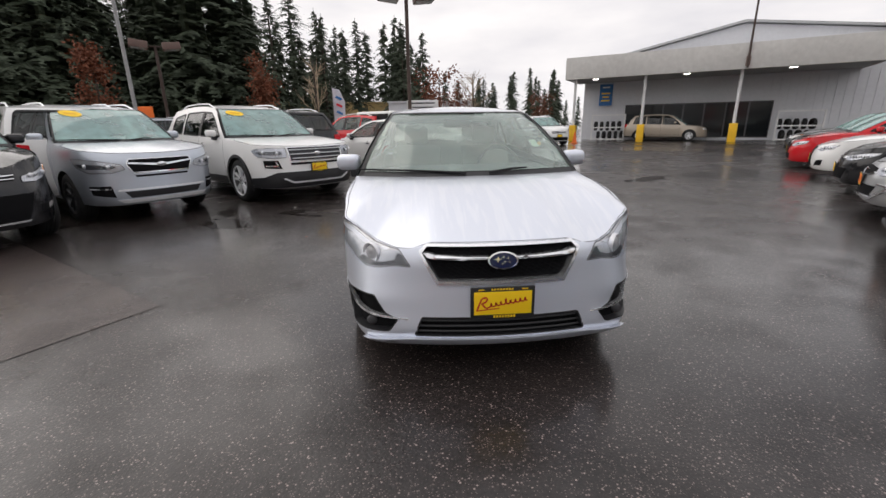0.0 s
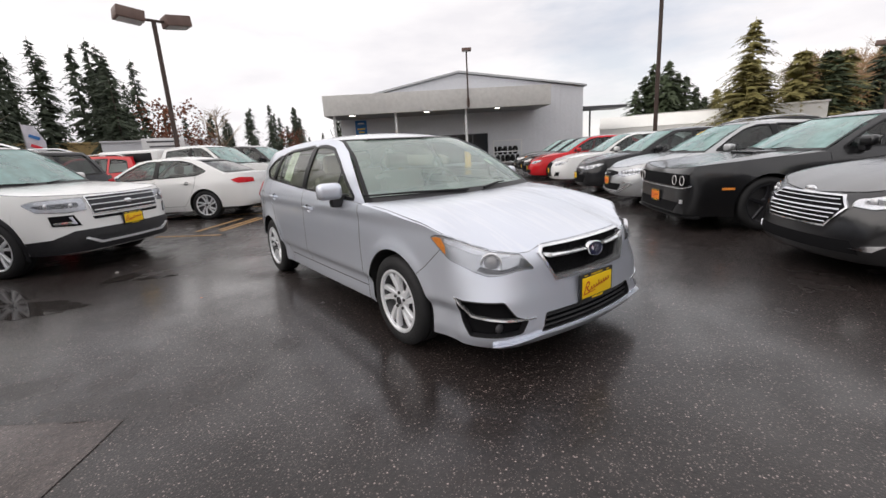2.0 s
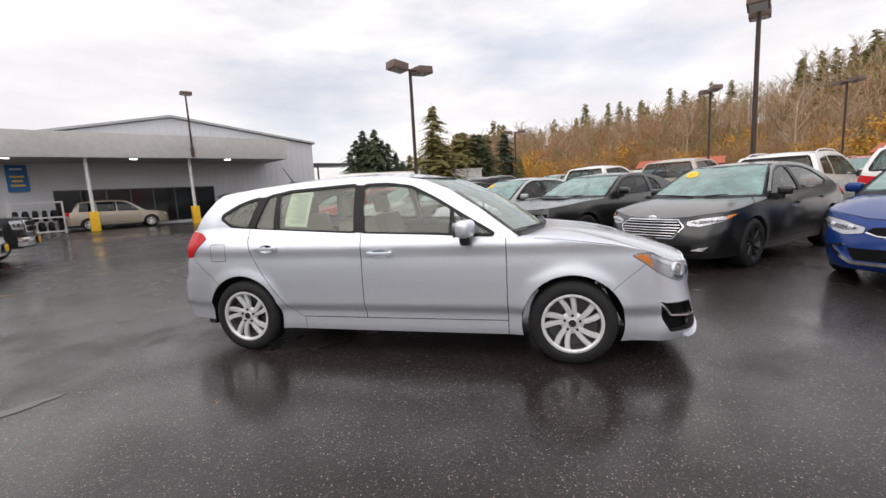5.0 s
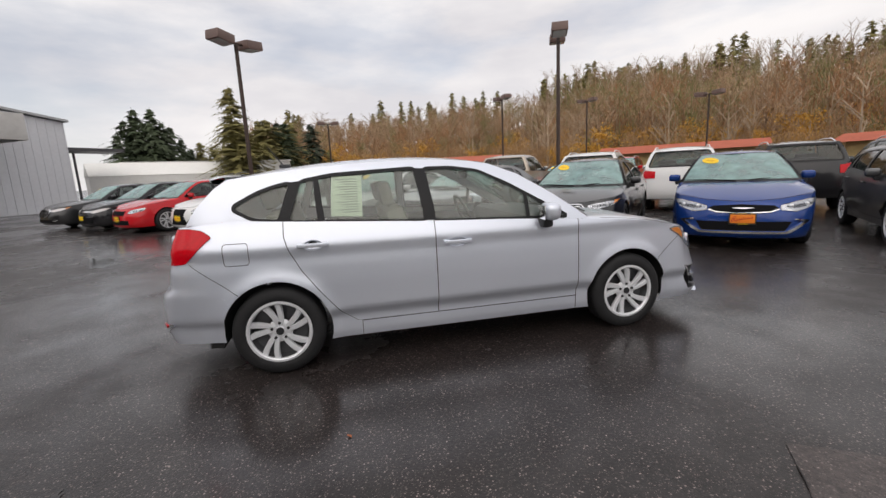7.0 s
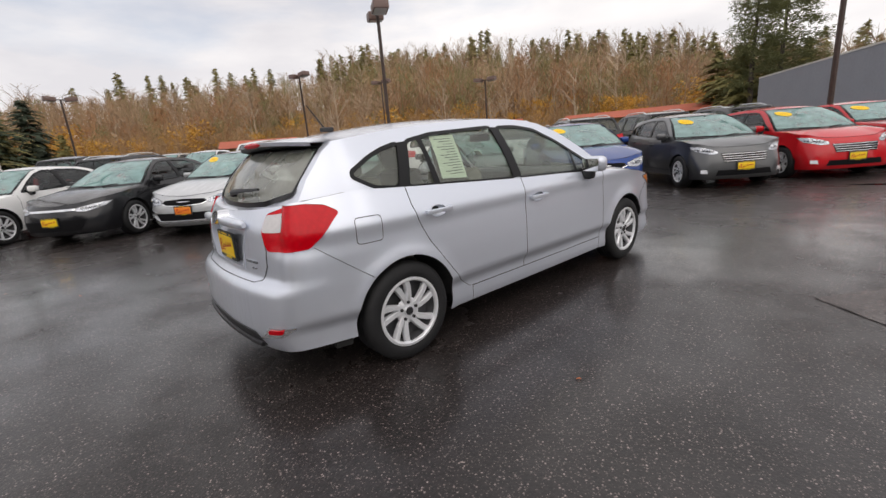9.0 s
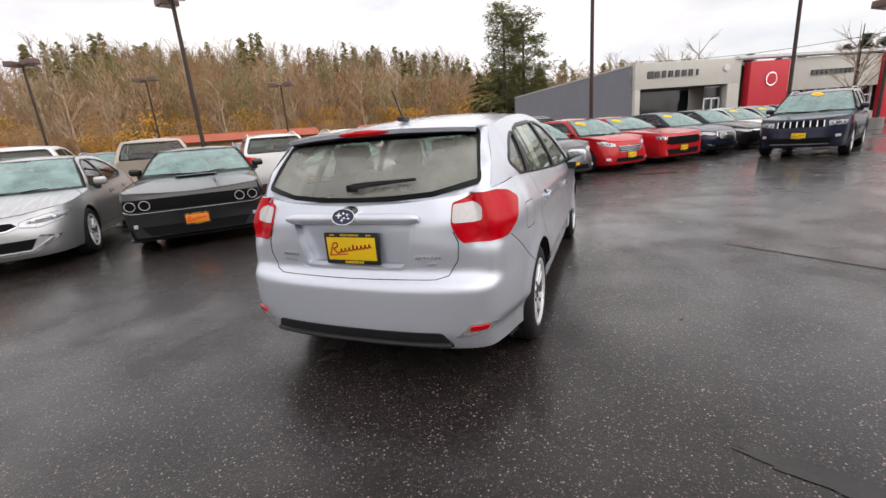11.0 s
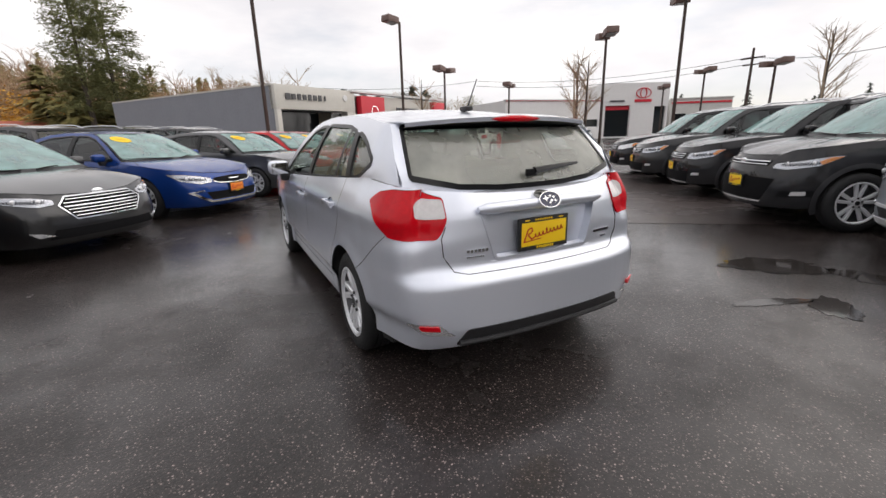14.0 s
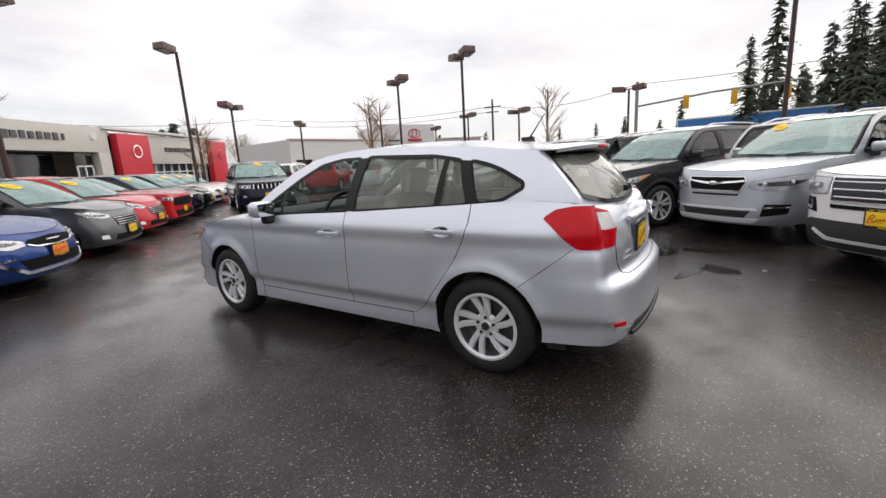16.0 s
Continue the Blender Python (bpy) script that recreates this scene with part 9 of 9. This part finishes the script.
for k in range(150):
    a = radians(rnd.uniform(-72, -26)); r = 112 + 66 * rnd.random()
    x, y = r * math.cos(a), r * math.sin(a)
    (A_ if k % 2 else B_).append((x, y, slope_z(x, y), rnd.uniform(15, 20), rnd.uniform(0.7, 1.0), rnd.uniform(0, 6.28), k))
for k in range(34):
    a = radians(rnd.uniform(-72, -24)); r = 130 + 50 * rnd.random()
    x, y = r * math.cos(a), r * math.sin(a)
    C_.append((x, y, slope_z(x, y), rnd.uniform(15, 21), rnd.uniform(1.3, 1.9), rnd.uniform(0, 6.28), k))
M_haze1 = mat("tan_twig_crowns", (0.37, 0.255, 0.155), 0.95, var=0.3, scale=0.1)
M_haze2 = mat("russet_twig_crowns", (0.33, 0.175, 0.085), 0.95, var=0.3, scale=0.1)
M_haze3 = mat("olive_twig_crowns", (0.22, 0.20, 0.085), 0.95, var=0.3, scale=0.1)
for k in range(46):
    a = radians(rnd.uniform(-122, -97)); r = 74 + 26 * rnd.random()
    (H1, H2, H3)[k % 3].append((r * math.cos(a), r * math.sin(a), 0, rnd.uniform(5.5, 9), rnd.uniform(0.8, 1.3), rnd.uniform(0, 6.28), k))
forest("tan_woods", HAZE, H1, M_haze1, "tan winter tree crowns on the slope")
forest("russet_woods", HAZE, H2, M_haze2, "russet winter tree crowns on the slope")
forest("olive_woods", HAZE, H3, M_haze3, "olive winter tree crowns on the slope")
forest("bare_woods", FAR_BARES, A_, M_twig, "bare brown winter trees on the slope")
forest("alder_woods", FAR_BARES, B_, M_twig2, "bare pale alders on the slope")
forest("fir_woods", FAR_FIRS, C_, M_needles2, "dark firs scattered over the slope")
forest("gold_willows", LEAFY, G_, M_gold, "golden leafed willows at the slope's foot")
M_brush = mat("brush", (0.38, 0.24, 0.12), 0.9, var=0.4, scale=0.2)
forest("brush_woods", HAZE, D_, M_brush, "brown undergrowth on the slope")
# north-west: tall dark firs across the road
D2 = []
for k in range(64):
    a = radians(rnd.uniform(88, 150)); r = rnd.uniform(52, 80)
    h = rnd.uniform(13, 22) if math.degrees(a) > 106 else rnd.uniform(11, 17)
    D2.append((r * math.cos(a), r * math.sin(a), 0, h, rnd.uniform(0.9, 1.3), rnd.uniform(0, 6.28), k))
for k in range(46):
    a = radians(rnd.uniform(111, 142)); r = rnd.uniform(50, 60)
    D2.append((r * math.cos(a), r * math.sin(a), 0, rnd.uniform(15, 24), rnd.uniform(1.4, 2.0), rnd.uniform(0, 6.28), k))
for k in range(40):
    a = radians(rnd.uniform(150, 176)); r = rnd.uniform(60, 95)
    D2.append((r * math.cos(a), r * math.sin(a), 0, rnd.uniform(9, 18), rnd.uniform(1.0, 1.4), rnd.uniform(0, 6.28), k))
for k in range(36):
    a = radians(rnd.uniform(62, 90)); r = rnd.uniform(85, 120)
    D2.append((r * math.cos(a), r * math.sin(a), 0, rnd.uniform(6, 13), rnd.uniform(1.0, 1.4), rnd.uniform(0, 6.28), k))
for k in range(44):
    a = radians(rnd.uniform(-180, -98)); r = rnd.uniform(85, 130)
    D2.append((r * math.cos(a), r * math.sin(a), 0, rnd.uniform(5, 10), rnd.uniform(1.1, 1.7), rnd.uniform(0, 6.28), k))
near_ = [q for q in D2 if math.hypot(q[0], q[1]) < 61 and q[0] < 2]
forest("near_fir_woods", FIRS, near_, M_needles, "tall dark firs with drooping boughs beside the road")
forest("dark_fir_woods", FAR_FIRS, [q for q in D2 if q not in near_], M_needles, "tall dark firs across the road")
for k, (a, r, h) in enumerate(((105.3, 46, 12.8), (103, 48, 14.2), (99.6, 47, 11.0), (95.6, 50, 12.0), (90.2, 52, 11.6), (91.5, 54, 10.5), (80.0, 60, 7.0), (71.8, 70, 7.4), (178.3, 46, 10.2), (170.0, 40, 9.8), (168.0, 44, 10.5), (176.9, 52, 7.6))):
    ex, ey = (-0.8, -4.1) if a < 130 else (2.9, 2.5)
    tree("fir", FIRS, k, ex + r * math.cos(radians(a)), ey + r * math.sin(radians(a)), h, 1.4, M_needles, "tall dark fir with drooping boughs")
M_needles3 = mat("young_fir_needles", (0.075, 0.100, 0.050), 0.85, var=0.5, scale=0.5)
for k, (a, r, h, sp, m_) in enumerate(((24.1, 52, 6.4, 1.5, M_needles3), (23.3, 54, 8.0, 1.35, M_needles3), (22.4, 53, 9.0, 1.3, M_needles3), (21.6, 55, 8.0, 1.35, M_needles3), (20.8, 53, 9.1, 1.3, M_needles3), (20.0, 54, 7.9, 1.35, M_needles3), (19.2, 55, 7.6, 1.35, M_needles3), (18.3, 56, 6.4, 1.4, M_needles3), (17.5, 57, 5.4, 1.5, M_needles3), (12.9, 50, 11.0, 1.25, M_needles2), (12.6, 46, 7.2, 2.1, M_needles2), (11.4, 47, 6.0, 2.0, M_needles2), (9.2, 56, 8.6, 1.9, M_needles2), (7.2, 58, 8.4, 1.9, M_needles3), (15.2, 56, 5.6, 2.0, M_needles2), (10.0, 60, 9.0, 1.6, M_needles2), (8.0, 62, 9.0, 1.5, M_needles), (6.4, 60, 8.6, 1.6, M_needles2), (4.0, 62, 8.8, 1.6, M_needles), (16.5, 58, 6.2, 1.8, M_needles2), (2.0, 58, 5.0, 1.4, M_needles2))):
    tree("fir", FULL_FIRS, k + 3, -3.7 + r * math.cos(radians(a)), 0.5 + r * math.sin(radians(a)), h, sp, m_, "evergreen beyond the service building")
for k, (a, r, h) in enumerate(((-78.1, 62, 17.0), (-80.4, 62, 15.6), (-113.7, 52, 6.2), (-108, 60, 6.4), (-100, 62, 5.8), (-103.8, 62, 7.4), (-106.2, 63, 7.0), (-111.2, 60, 6.8), (-112.4, 61, 7.6), (-98.2, 66, 7.8), (-95.6, 66, 7.2))):
    tree("pine", PINES if k < 2 else FULL_FIRS, k, -0.5 + r * math.cos(radians(a)), 4.0 + r * math.sin(radians(a)), h, (1.0, 1.35)[k] if k < 2 else 1.7, M_pine if k < 2 else M_needles, "pine behind the showroom")
for k, (a, r, h, sp) in enumerate(((-77.0, 64, 9.5, 1.9), (-79.4, 66, 10.0, 1.8), (-82.2, 64, 9.0, 1.8), (-74.8, 68, 9.8, 1.7))):
    tree("fir", FULL_FIRS, k, -0.5 + r * math.cos(radians(a)), 4.0 + r * math.sin(radians(a)), h, sp, M_needles2, "olive evergreen beside the tall pines")
for k, (x, y, h, sp) in enumerate(((-15.0, -31.0, 6.2, 1.4), (-20.5, -18.6, 6.4, 1.5), (-31.5, -9.5, 7.2, 1.3), (-19.8, -17.0, 5.8, 1.4), (-45, -14, 4.2, 2.2), (-8, 34, 7, 1.2), (6, 40, 6.5, 1.5))):
    tree("bare_tree", BARES, k, x, y, h, sp, M_twig2, "bare young street tree")
for k, (a, r, h) in enumerate(((122.3, 30, 5.7), (106.6, 32, 5.9), (85.5, 44, 6.8), (83.0, 46, 5.2), (73.0, 52, 4.6))):
    tree("rust_tree", COLUMNS if a > 90 else LEAFY, k, -0.8 + r * math.cos(radians(a)), -4.1 + r * math.sin(radians(a)), h, 1.0, M_rust, "slim tree with rust-brown leaves")
# kerbed strip of grass towards the road with far parked cars behind it
M_grass = mat("wet_grass", (0.05, 0.075, 0.02), 0.9, var=0.4, scale=1.5)
g0 = [(30 * math.cos(radians(a)) - 2, 30 * math.sin(radians(a))) for a in range(92, 150, 6)]
g1 = [(36 * math.cos(radians(a)) - 2, 36 * math.sin(radians(a))) for a in range(146, 86, -6)]
vs, fs = patch(g0 + g1, lambda u, v: Vector((u, v, 0.15)), 2.0, (), 1, lambda u, v: Vector((u, v, -0.02)))
tagged(mesh_object("verge", vs, fs, M_grass), "strip of wet grass beside the road", "verge", kind="structure")
for k in range(9):
    a = radians(98 + 5.2 * k)
    x, y = 43 * math.cos(a) - 2, 43 * math.sin(a)
    park("far_sedan", far((COROLLA, C200, COROLLA, FUSION)[k % 4]), (M_blackp, M_white, M_blackp, M_navy)[k % 4], (x, y), (math.cos(a), math.sin(a)), "saloon parked across the road under the firs", by="mid")
